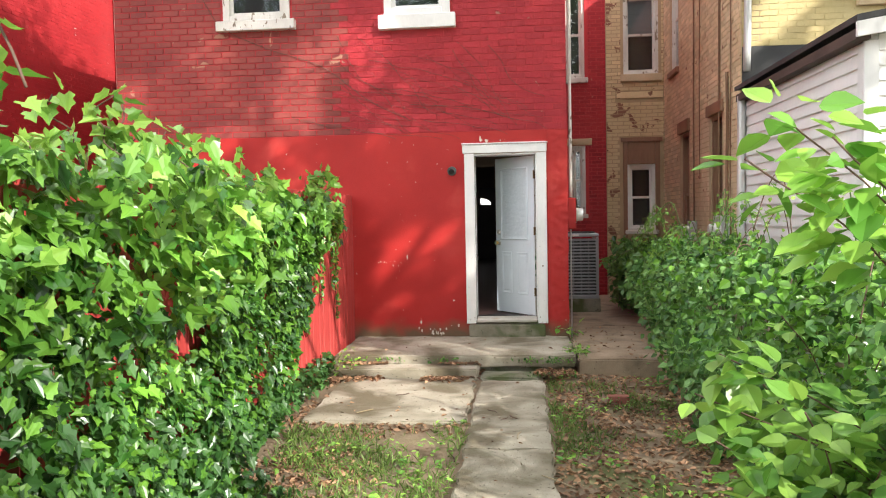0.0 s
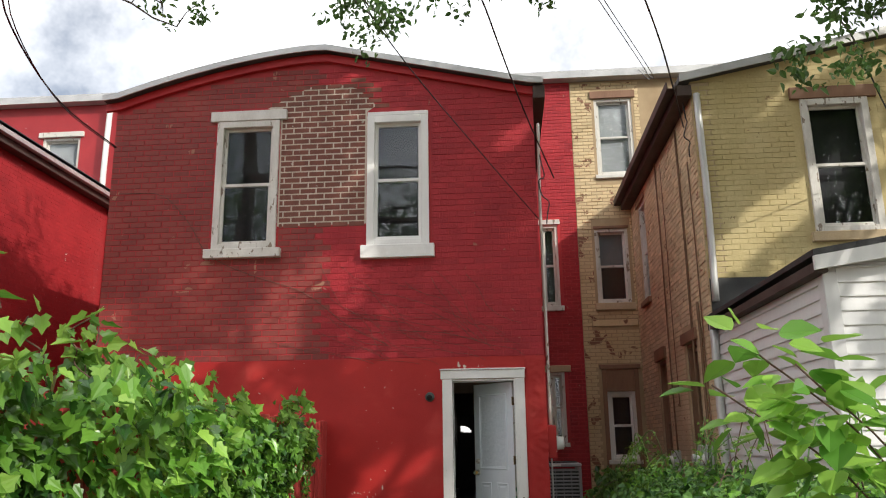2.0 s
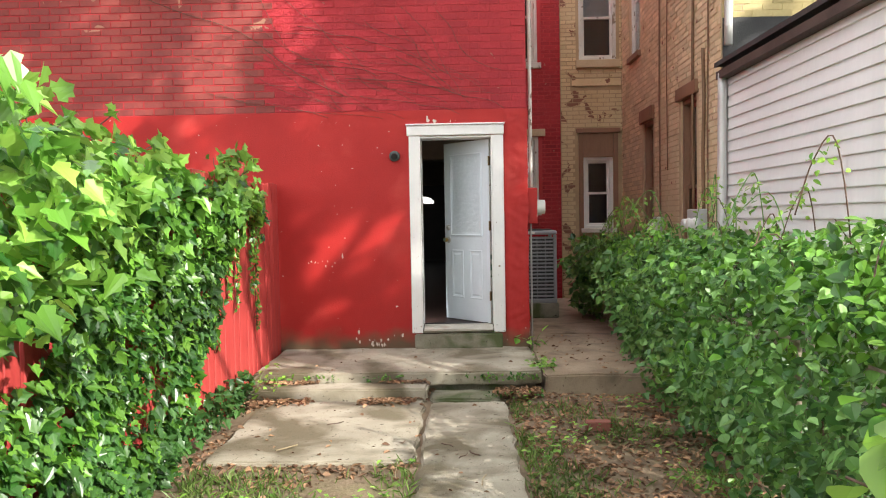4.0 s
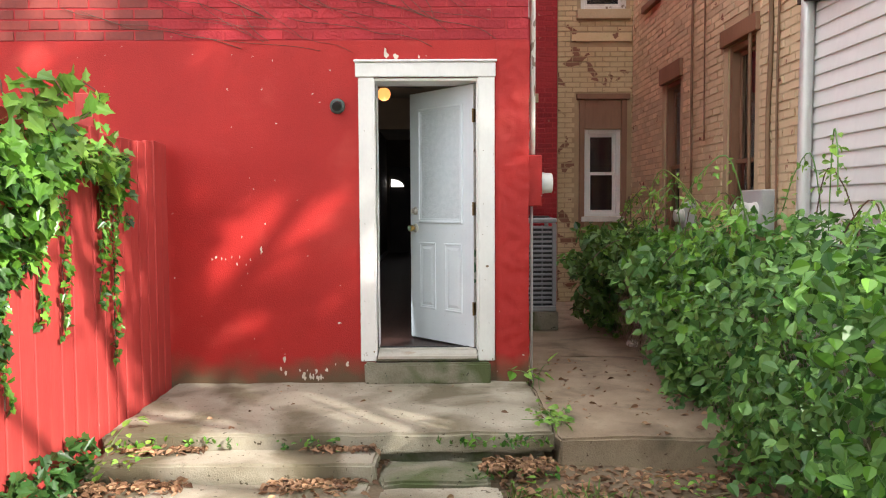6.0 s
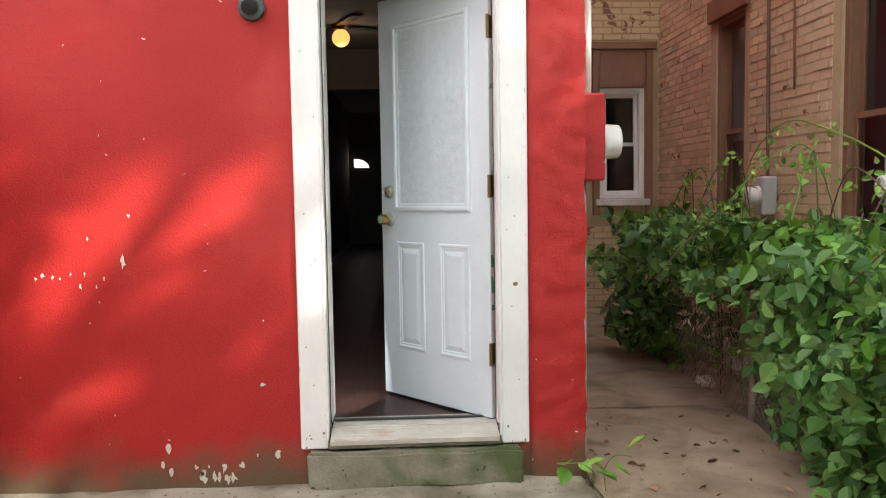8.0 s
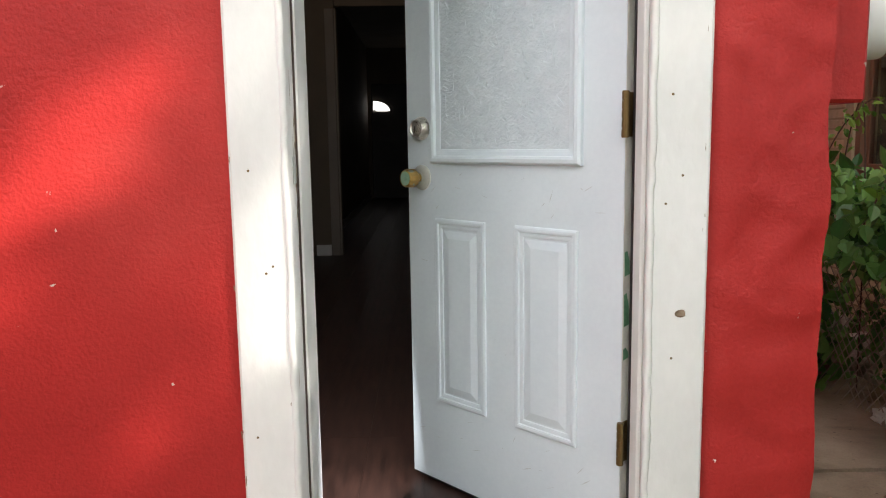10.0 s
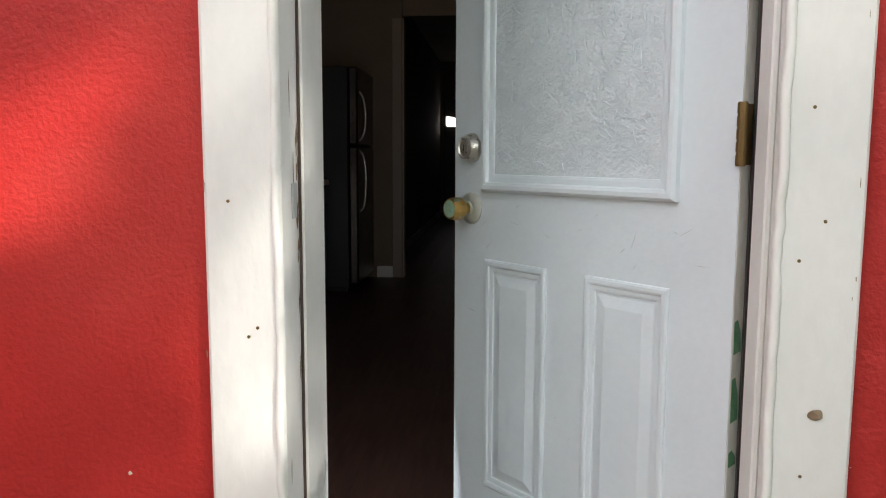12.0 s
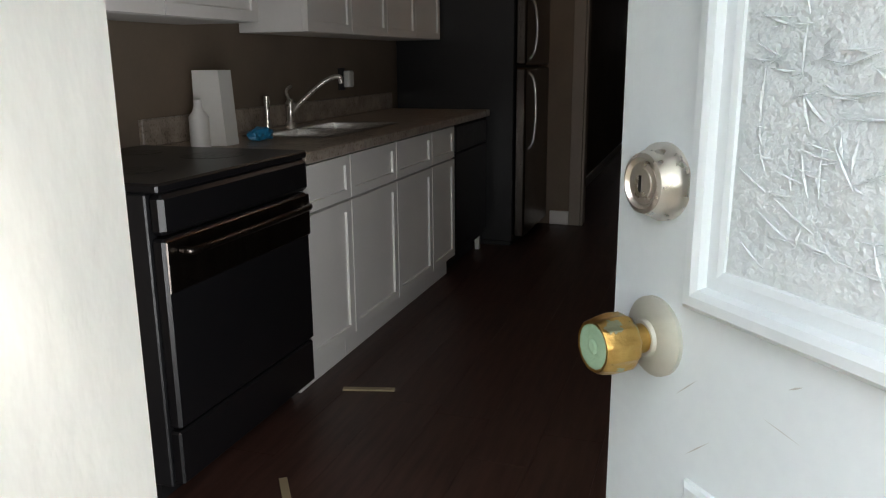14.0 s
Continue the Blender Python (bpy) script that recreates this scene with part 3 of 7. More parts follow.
wall("wall_cream_part", face_y(MB), 1.805, 9.0, -0.3, 8.78, 0.3, [BW1, BW2, BW3], M_CREAMJOINT, row)
LW = (-9.55, -8.70, 6.5, 8.05)
wall("wall_left_part", face_y(MB), -16.0, FX0 + 0.255, -0.3, 8.78, 0.3, [LW], M_NEIGHRED, row)
wall("wall_over_wing", face_y(MB), FX0 + 0.26, FX1 - 0.265, 6.0, 8.78, 0.3, [], M_NEIGHRED, row)
block("cornice", M_ROOFEDGE, row, -16.2, 9.2, MB - 0.22, MB + 0.02, 8.785, 8.95)
block("roof", M_ROOF, row, -16.2, 9.2, MB + 0.024, 14.0, 8.785, 8.90, bev=0)
block("end_wall", M_NEIGHRED, row, -16.2, -16.003, MB, 14.0, -0.3, 8.78)
block("end_wall", M_TAN, row, 9.003, 9.2, MB, 14.0, -0.3, 8.78)
block("street_wall", M_TAN, row, -16.0, -2.4, 13.8, 14.0, -0.3, 8.78)
block("street_wall", M_TAN, row, 1.2, 9.0, 13.8, 14.0, -0.3, 8.78)
sash_window("window_3", face_y(MB), *RW1, M_WHITEOLD, "narrow white window in the deep red wall", lintel=(0.05, 0.10, 0.03), sill=(0.06, 0.10, 0.07))
sash_window("window_4", face_y(MB), *RW2, M_WHITEOLD, "small white ground-floor window beside the meter", lintel=(0.12, 0.13, 0.03), lintel_mat=M_TANJOINT, sill=(0.04, 0.08, 0.05))
sash_window("window_5", face_y(MB), *BW1, M_WHITEOLD, "white upper window with drawn pale blind", lintel=(0.08, 0.16, 0.04), lintel_mat=M_BROWNTRIM, sill=(0.05, 0.08, 0.06), blind=1.0)
sash_window("window_6", face_y(MB), *BW2, M_WHITEOLD, "white window with half-drawn grey blind", lintel=(0.02, 0.06, 0.02), lintel_mat=M_BROWNTRIM, sill=(0.06, 0.14, 0.06), sill_mat=M_TANJOINT, blind=0.5)
sash_window("window_7", face_y(MB), *BW3, M_WHITE, "narrow white-framed window under a brown panel", sill=(0.05, 0.08, 0.06), sill_mat=M_WHITEOLD, blind=0.0)
sash_window("window_8", face_y(MB), *LW, M_WHITEOLD, "boarded white upper window in red wall", lintel=(0.08, 0.12, 0.05), blind=1.0)
# brown timber surround of the low cream-wall window
for d in ((2.11, 2.186, MB - 0.05, MB - 0.004, 1.0, 2.84), (2.714, 2.79, MB - 0.05, MB - 0.004, 1.0, 2.84), (2.07, 2.83, MB - 0.07, MB - 0.004, 2.843, 2.92), (2.19, 2.71, MB - 0.035, MB - 0.004, 2.425, 2.84)):
    block("window_surround", M_BROWNTRIM, row, *d)
block("string_course", M_CREAM, row, 2.0, 2.85, MB - 0.03, MB - 0.004, 3.66, 3.78)

# ---- tan and yellow neighbour wing ----
TX, YF = 2.88, 0.08
wing = thing("yellow_house", (TX, YF, 0), "tan and yellow brick neighbour house wing", "house", kind="structure")
TW1, TW2, TW3 = (3.10, 3.72, 0.97, 2.80), (0.98, 1.64, 0.85, 2.84), (3.92, 4.60, 3.98, 5.78)
YW = (4.27, 5.13, 4.06, 5.87)
wall("wall_side", face_left(TX), YF + 0.002, MB - 0.004, -0.3, 6.19, 0.25, [TW1, TW2, TW3], M_TANJOINT, wing)
wall("wall_end", face_y(YF), TX + 0.255, 7.6, -0.3, 6.19, 0.26, [YW], M_YELLOW, wing)
ROOF2 = lambda u: 6.19 + 0.20 * (min(u, 5.8) - TX) - 0.16 * max(0, u - 5.8)
bm = bmesh.new()
prism(bm, [(TX, 6.194), (7.6, 6.194), (7.6, ROOF2(7.6)), (5.8, ROOF2(5.8)), (TX, ROOF2(TX) + 0.01)], YF, YF + 0.26)
part("gable", bm, M_YELLOW, wing)
bm = bmesh.new()
us2 = [TX - 0.16, 4.3, 5.8, 7.75]
prism(bm, [(u, ROOF2(u) + 0.09) for u in us2] + [(u, ROOF2(u) + 0.012) for u in reversed(us2)], YF - 0.12, MB - 0.03)
part("roof", bm, M_ROOF, wing)
bm = bmesh.new()
prism(bm, [(u, ROOF2(u) + 0.11) for u in us2] + [(u, ROOF2(u) + 0.0) for u in reversed(us2)], YF - 0.145, YF - 0.123)
part("roof_edge", bm, M_ROOFEDGE, wing, "pale metal roof edge")
block("eave_soffit", M_DARKWOOD, wing, TX - 0.20, TX - 0.004, YF - 0.10, MB - 0.01, 5.97, 6.12)
bm = bmesh.new()
prism(bm, [(-0.06, 0), (0.06, 0), (0.07, 0.1), (0.055, 0.1), (0.045, 0.015), (-0.045, 0.015), (-0.055, 0.1), (-0.07, 0.1)], YF - 0.12, MB - 0.02, lambda u, v, d: (TX - 0.27 + u, d, 6.06 + v))
part("gutter", bm, M_DARKWOOD, wing)
block("end_wall", M_TAN, wing, 7.604, 7.8, YF + 0.27, MB, -0.3, 5.8)
sash_window("window_9", face_left(TX), *TW1, M_BROWNTRIM, "tall brown-framed window with vertical blinds", lintel=(0.10, 0.20, 0.05), sill=(0.06, 0.10, 0.06), rail=0.45, blind=0.6)
sash_window("window_10", face_left(TX), *TW2, M_BROWNTRIM, "tall brown-framed window reflecting red siding", lintel=(0.10, 0.16, 0.05), sill=(0.06, 0.10, 0.06), rail=0.45)
sash_window("window_11", face_left(TX), *TW3, M_WHITEOLD, "upper white window in tan brick wall", lintel=(0.06, 0.10, 0.03), lintel_mat=M_BROWNTRIM, sill=(0.05, 0.10, 0.06), sill_mat=M_BROWNTRIM)
sash_window("window_12", face_y(YF), *YW, M_WHITEOLD, "tall double-hung window in yellow gable wall", lintel=(0.12, 0.17, 0.05), lintel_mat=M_BROWNTRIM, sill=(0.06, 0.13, 0.07), sill_mat=M_TANJOINT, casing=0.09, set_in=-0.02)
tube("downspout", [(TX + 0.06, YF - 0.06, 6.0), (TX + 0.06, YF - 0.07, 5.7), (TX + 0.07, YF - 0.07, 4.5), (TX + 0.05, YF - 0.07, 3.2)], 0.045, M_GUTTER, wing, "dented grey downspout")
tube("downspout", [(TX - 0.02, YF - 0.10, 2.9), (TX - 0.03, YF - 0.10, 1.5), (TX - 0.03, YF - 0.10, -0.2)], 0.05, M_GUTTER, wing, "dull green-grey downspout")

# ---- lean-to with white siding ----
SX, SY0, SY1 = 2.93, -3.30, YF - 0.012
shed = thing("siding_lean_to", (SX, SY0, YARD), "white clapboard lean-to against the yellow house", "shed", kind="structure")
SHZ = lambda u: 3.01 + 0.16 * (u - SX)
wall("wall_side", face_left(SX), SY0 + 0.13, SY1, -0.3, 2.93, 0.12, [], M_VINYL, shed)
wall("wall_front", face_y(SY0), SX, 6.4, -0.3, 2.93, 0.12, [(4.35, 5.25, 0.2, 2.2)], M_VINYL, shed)
bm = bmesh.new()
prism(bm, [(SX, 2.934), (6.4, 2.934), (6.4, SHZ(6.4) - 0.06), (SX, 2.95)], SY0, SY0 + 0.12)
part("front_gable", bm, M_VINYL, shed)
block("wall_right", M_VINYL, shed, 6.404, 6.52, SY0, SY1, -0.3, 3.2)
bm = bmesh.new()
prism(bm, [(SX - 0.13, SHZ(SX - 0.13) + 0.03), (6.7, SHZ(6.7) + 0.03), (6.7, SHZ(6.7) - 0.02), (SX - 0.13, SHZ(SX - 0.13) - 0.02)], SY0 - 0.16, SY1)
part("roof", bm, M_TAR, shed)
block("eave_board", M_DARKWOOD, shed, SX - 0.115, SX - 0.003, SY0 - 0.10, SY1, 2.84, 2.925)
bm = bmesh.new()
prism(bm, [(SX - 0.13, SHZ(SX - 0.13) - 0.024), (6.7, SHZ(6.7) - 0.024), (6.7, SHZ(6.7) - 0.19), (SX - 0.13, SHZ(SX - 0.13) - 0.14)], SY0 - 0.165, SY0 - 0.13)
part("barge_board", bm, M_VINYL, shed, "white barge board")
block("corner_board", M_VINYL, shed, SX - 0.025, SX + 0.09, SY0 - 0.025, SY0 - 0.003, -0.3, 2.85)
block("corner_board", M_VINYL, shed, SX - 0.025, SX - 0.003, SY0 - 0.002, SY0 + 0.10, -0.3, 2.83)


def clapboards(parent, to, u0, u1, v0, v1, step, holes=()):
    v = v0
    proto = {}
    while v < v1:
        spans = [(u0, u1)]
        for h in holes:
            if h[2] < v + step / 2 < h[3]:
                spans = [(u0, h[0]), (h[1], u1)]
        for a, b in spans:
            key = (round(a, 3), round(b, 3))
            hi = min(v + step, v1) - v
            if hi < step * 0.99 or key not in proto:
                bm = bmesh.new()
                prism(bm, [(-0.024, 0.0), (-0.004, hi + 0.012), (-0.002, hi + 0.012), (-0.002, 0.0), (-0.006, -0.012), (-0.024, -0.012)], a, b, lambda p, q, r: Vector(to(r, q, p)) - Vector(to(0, 0, 0)) + Vector((0, 0, 0)))
                ob = part("clapboard", bm, M_VINYL, parent)
                proto[key] = ob.data
            else:
                ob = new("clapboard", proto[key])
                ob.parent = parent
                ob.matrix_parent_inverse = Matrix.Translation(-root_at[parent.name])
            ob.location = Vector(to(0, v, 0))
        v += step


clapboards(shed, face_left(SX), SY0 + 0.10, SY1, 0.3, 2.83, 0.118)
clapboards(shed, face_y(SY0), SX + 0.09, 6.3, 0.3, 2.90, 0.118, [(4.35, 5.25, 0.2, 2.2)])
block("door", M_REDDARK, shed, 4.38, 5.22, SY0 + 0.02, SY0 + 0.06, -0.2, 2.18, label="dark red shed door")
for d in ((4.28, 4.347, SY0 - 0.03, SY0 + 0.02, -0.2, 2.28), (5.253, 5.33, SY0 - 0.03, SY0 + 0.02, -0.2, 2.28), (4.35, 5.25, SY0 - 0.03, SY0 + 0.02, 2.203, 2.28)):
    block("door_frame", M_VINYL, shed, *d)
wall("tar_flashing", face_y(YF - 0.028), TX + 0.01, 4.1, 2.9, 3.50, 0.02, [], M_TAR, wing, "black tar smeared above the lean-to roof")

# ---- left neighbour wing ----
NX = -7.85
left = thing("neighbour_wing", (NX, 0, 0), "red painted neighbour wing with dark eave", "house", kind="structure")
wall("wall_side", face_right(NX), -4.0, MB - 0.004, -0.3, 6.45, 0.3, [], M_NEIGHRED, left)
wall("wall_end", face_y(-4.0), -13.0, NX - 0.303, -0.3, 6.35, 0.3, [], M_NEIGHRED, left)
block("eave_board", M_DARKWOOD, left, NX + 0.003, NX + 0.20, -4.2, MB - 0.02, 6.32, 6.50)
block("gutter", M_ROOFEDGE, left, NX + 0.203, NX + 0.30, -4.2, MB - 0.02, 6.44, 6.58, label="pale metal gutter")
bm = bmesh.new()
prism(bm, [(NX + 0.3, 6.52), (NX + 0.3, 6.59), (-10.5, 7.2), (-13.2, 6.6), (-13.2, 6.53), (-10.5, 7.13)], -4.2, MB - 0.02)
part("roof", bm, M_ROOF, left)
tube("downspout", [(NX + 0.12, MB - 0.15, 6.3), (NX + 0.08, MB - 0.15, 5.9), (NX + 0.08, MB - 0.15, 4.8), (NX + 0.08, MB - 0.15, 4.0)], 0.06, M_WHITEOLD, left, "peeling white downspout")
tube("vent_pipe", [(-8.0, MB - 0.2, 6.5), (-8.0, MB - 0.2, 7.5), (-7.98, MB - 0.2, 8.9)], 0.06, M_WHITE, row, "white vent pipe")


# ---- back door ----
FLOOR = 0.228
M_BAREWOOD = mat("bare_grey_wood", (0.20, 0.14, 0.09), (0.34, 0.26, 0.18), 0.9, scale=9, fine=80, bump=0.4, stretch=(1, 1, 0.15))
AX = thing("door_casing", (0, 0, 0.15), "chipped white painted door casing and jambs", "door frame", kind="structure")
block("casing_side", M_WHITE, AX, -0.504, -0.385, -0.040, -0.0165, 0.16, 2.295, bev=0.006)
block("casing_side", M_WHITE, AX, 0.388, 0.515, -0.040, -0.0165, 0.16, 2.295, bev=0.006)
block("casing_head", M_WHITE, AX, -0.525, 0.522, -0.045, -0.0165, 2.298, 2.405, bev=0.006)
block("drip_cap", M_WHITE, AX, -0.535, 0.532, -0.06, -0.0165, 2.408, 2.425, bev=0.005)
block("jamb", M_WHITE, AX, -0.3995, -0.384, -0.015, 0.25, 0.19, 2.295, bev=0.004)
block("jamb", M_WHITE, AX, 0.390, 0.4045, -0.015, 0.25, 0.19, 2.295, bev=0.004)
block("head_jamb", M_WHITE, AX, -0.383, 0.389, -0.015, 0.25, 2.272, 2.295, bev=0.004)
block("stop", M_WHITE, AX, -0.3835, -0.375, 0.095, 0.252, 0.24, 2.268, bev=0.003)
block("stop", M_WHITE, AX, 0.378, 0.3895, 0.0, 0.06, 0.24, 2.268, bev=0.003)
block("black_seal", M_BLACKMAT, AX, 0.376, 0.3895, 0.0605, 0.074, 0.24, 2.268, bev=0.002)
block("weather_strip", M_DARKWOOD, AX, -0.3835, -0.379, 0.089, 0.0945, 0.24, 2.268, bev=0.001)
block("strike_plate", M_GREYPLASTIC, AX, -0.3838, -0.381, 0.045, 0.072, 1.17, 1.23, bev=0.001, label="bent dull grey strike plate")
M_SILLWOOD = mat("worn_sill_metal", (0.46, 0.42, 0.36), (0.58, 0.54, 0.48), 0.5, metal=0.2, scale=8, fine=60, bump=0.1, blotch=((0.36, 0.20, 0.10), 0.42, 6))
sill = thing("door_sill", (0, 0, 0.18), "worn aluminium threshold over a wooden sill", "threshold", kind="structure")
bm = bmesh.new()
prism(bm, [(-0.075, 0.185), (0.20, 0.19), (0.20, 0.232), (0.10, 0.238), (0.0, 0.226), (-0.075, 0.205)], -0.371, 0.377, lambda u, v, d: (d, u, v))
part("threshold", bm, M_SILLWOOD, sill)
for k in range(5):
    block("ridge", M_SILLWOOD, sill, -0.369, 0.375, -0.055 + 0.024 * k, -0.047 + 0.024 * k, 0.2065 + 0.0048 * k, 0.2145 + 0.0052 * k, bev=0.002)
block("black_seal", M_BLACKMAT, sill, -0.368, 0.374, 0.112, 0.135, 0.2385, 0.247, bev=0.003)
block("sill_beam", M_CONCDARK, sill, -0.384, 0.388, -0.06, 0.2, 0.162, 0.184, bev=0.006)
slab("door_step", -0.47, 0.475, -0.095, -0.023, -0.01, 0.16, M_CONCDARK, "mossy concrete step under the back door", 31)

HINGE = Vector((0.359, 0.073, FLOOR + 0.015))
door = thing("door_1", (0, 0, 0), "pale blue-grey panelled steel door standing ajar", "door", kind="structure")
LW_, LH, LT = 0.756, 2.02, 0.040


def leaf_part(name, bm, material, parent=None, label="", smooth=False):
    return part(name, bm, material, parent if parent is not None else door, label, smooth)


# leaf in its own plane: u from the hinge, v up, d into the room
L3 = lambda u, v, d: (-u, d, v)
P1, P2 = (0.439, 0.639, 0.250, 0.797), (0.127, 0.331, 0.250, 0.797)
LITE = (0.115, 0.648, 0.953, 1.885)
bm = bmesh.new()
prism(bm, [(0, 0), (LW_, 0), (LW_, LH), (0, LH)], 0.0, LT, L3)
leaf_part("leaf", bm, M_DOOR)


def ring(bm, o, w, d0, d1, inset=0.0):
    """A raised, rounded moulding round the rectangle o."""
    prof = [(0, d0), (0.03 * w, d1 * 0.6), (0.16 * w, d1 * 0.95), (0.36 * w, d1), (0.50 * w, d1 * 0.85), (0.56 * w, d1 * 0.42), (0.80 * w, d1 * 0.40), (0.93 * w, d1 * 0.30), (w, d0 - 0.001)]
    rows = [[bm.verts.new(L3(u, v, -d)) for u, v in ((o[0] + p, o[2] + p), (o[1] - p, o[2] + p), (o[1] - p, o[3] - p), (o[0] + p, o[3] - p))] for p, d in prof]
    for a, b in zip(rows, rows[1:]):
        for i in range(4):
            bm.faces.new((a[i], a[(i + 1) % 4], b[(i + 1) % 4], b[i]))


for o in (P1, P2):
    bm = bmesh.new()
    ring(bm, o, 0.030, 0.0, 0.007)
    q = (o[0] + 0.034, o[1] - 0.034, o[2] + 0.034, o[3] - 0.034)
    a = [bm.verts.new(L3(u, v, -0.0005)) for u, v in ((q[0], q[2]), (q[1], q[2]), (q[1], q[3]), (q[0], q[3]))]
    b = [bm.verts.new(L3(u, v, -0.006)) for u, v in ((q[0] + 0.022, q[2] + 0.022), (q[1] - 0.022, q[2] + 0.022), (q[1] - 0.022, q[3] - 0.022), (q[0] + 0.022, q[3] - 0.022))]
    for i in range(4):
        bm.faces.new((a[i], a[(i + 1) % 4], b[(i + 1) % 4], b[i]))
    bm.faces.new(b)
    leaf_part("panel", bm, M_DOOR)
bm = bmesh.new()
ring(bm, LITE, 0.042, 0.0, 0.017)
leaf_part("lite_moulding", bm, M_DOOR, label="painted raised moulding round the boarded light")
bm = bmesh.new()
q = (LITE[0] + 0.04, LITE[1] - 0.04, LITE[2] + 0.04, LITE[3] - 0.04)
n = 26
grid = [[bm.verts.new(L3(q[0] + (q[1] - q[0]) * i / n, q[2] + (q[3] - q[2]) * j / n, -0.003 - 0.0016 * noise.noise((i * 0.45, j * 0.45, 0)))) for i in range(n + 1)] for j in range(n + 1)]
for j in range(n):
    for i in range(n):
        bm.faces.new((grid[j][i], grid[j][i + 1], grid[j + 1][i + 1], grid[j + 1][i]))
board = leaf_part("board", bm, M_DOORBOARD, None, "painted strand board over the door light", True)
rs = random.Random(8)
flakes = []
for k in range(900):
    u, v = rs.uniform(q[0] + 0.02, q[1] - 0.02), rs.uniform(q[2] + 0.02, q[3] - 0.02)
    a, ln, w = rs.choice((-0.6, -0.25, 0.0, 0.15, 0.5, 1.4)) + rs.gauss(0, 0.18), rs.uniform(0.008, 0.05), rs.uniform(0.0005, 0.0016)
    c, s = math.cos(a), math.sin(a)
    flakes.append(([L3(u - c * ln / 2, v - s * ln / 2, -0.0045), L3(u + s * w, v - c * w, -0.0059), L3(u + c * ln / 2, v + s * ln / 2, -0.0045), L3(u - s * w, v + c * w, -0.0047)], [(0, 1, 2, 3)]))
joined("strand_flakes", flakes, M_DOORBOARD, board)
scuffs = []
for k in range(46):
    u, v = rs.uniform(0.03, 0.72), rs.choice((rs.uniform(0.05, 0.23), rs.uniform(0.82, 0.93), rs.uniform(0.1, 0.9)))
    a, ln, w = rs.gauss(-0.5, 0.5), rs.uniform(0.006, 0.045), rs.uniform(0.0003, 0.0009)
    c, t_ = math.cos(a), math.sin(a)
    if any(o[0] - 0.03 < u < o[1] + 0.03 and o[2] - 0.03 < v < o[3] + 0.03 for o in (P1, P2)):
        continue
    scuffs.append(([L3(u - c * ln / 2, v - t_ * ln / 2, -0.0007), L3(u + t_ * w, v - c * w, -0.0007), L3(u + c * ln / 2, v + t_ * ln / 2, -0.0007), L3(u - t_ * w, v + c * w, -0.0007)], [(0, 1, 2, 3)]))
joined("scuff_marks", scuffs, M_GREYPLASTIC, door)
# lock and knob
bm = bmesh.new()
lathe(bm, L3(0.692, 1.053, 0.0), (0, -1, 0), [(0, 0.034), (0.006, 0.034), (0.010, 0.031), (0.024, 0.026), (0.026, 0.022), (0.022, 0.019), (0.022, 0.0185)], 28)
bolt = leaf_part("deadbolt", bm, M_NICKEL, None, "worn satin nickel deadbolt", True)
bm = bmesh.new()
lathe(bm, L3(0.692, 1.053, -0.0215), (0, -1, 0), [(-0.001, 0.0183), (0.0022, 0.018), (0.0028, 0.0135), (0.0042, 0.0133), (0.0046, 0.012)], 24)
leaf_part("key_plug", bm, M_NICKEL, bolt, "", True)
bm = bmesh.new()
box(bm, -0.6935, -0.6905, -0.0268, -0.0255, 1.046, 1.060)
leaf_part("keyhole", bm, M_BLACKMAT, bolt)
bm = bmesh.new()
lathe(bm, L3(0.692, 0.912, 0.0), (0, -1, 0), [(0, 0.037), (0.004, 0.037), (0.010, 0.030), (0.013, 0.018), (0.016, 0.016)], 28)
rose = leaf_part("knob_rose", bm, M_ROSE, None, "pale metal knob rose", True)


def fluted(bm, centre, profile, flutes, depth, n=48):
    """A turned piece looking to -y with shallow flutes round it."""
    rings = []
    for d, r, f in profile:
        ring_ = []
        for i in range(n):
            a = i * math.tau / n
            q = r * (1 - f * depth * (0.5 + 0.5 * math.cos(flutes * a)))
            ring_.append(bm.verts.new((centre[0] + q * math.cos(a), centre[1] - d, centre[2] + q * math.sin(a))))
        rings.append(ring_)
    for p, t in zip(rings, rings[1:]):
        for i in range(n):
            bm.faces.new((p[i], p[(i + 1) % n], t[(i + 1) % n], t[i]))
    bm.faces.new(rings[0][::-1]), bm.faces.new(rings[-1])


bm = bmesh.new()
fluted(bm, L3(0.692, 0.912, -0.014), [(0, 0.0135, 0), (0.012, 0.0135, 0), (0.016, 0.019, 0.3), (0.019, 0.0245, 0.8), (0.024, 0.027, 1), (0.036, 0.0275, 1), (0.046, 0.0262, 1), (0.052, 0.0245, 0.6), (0.054, 0.023, 0.2), (0.0535, 0.0205, 0)], 12, 0.085)
knob = leaf_part("knob", bm, M_BRASS, rose, "tarnished fluted brass knob with green face", True)
bm = bmesh.new()
lathe(bm, L3(0.692, 0.912, -0.0665), (0, -1, 0), [(0, 0.0203), (0.0012, 0.0203), (0.0018, 0.016), (0.0012, 0.007), (0.002, 0.006), (0.0022, 0.003)], 28)
leaf_part("knob_face", bm, M_VERDIGRIS, rose, "", True)
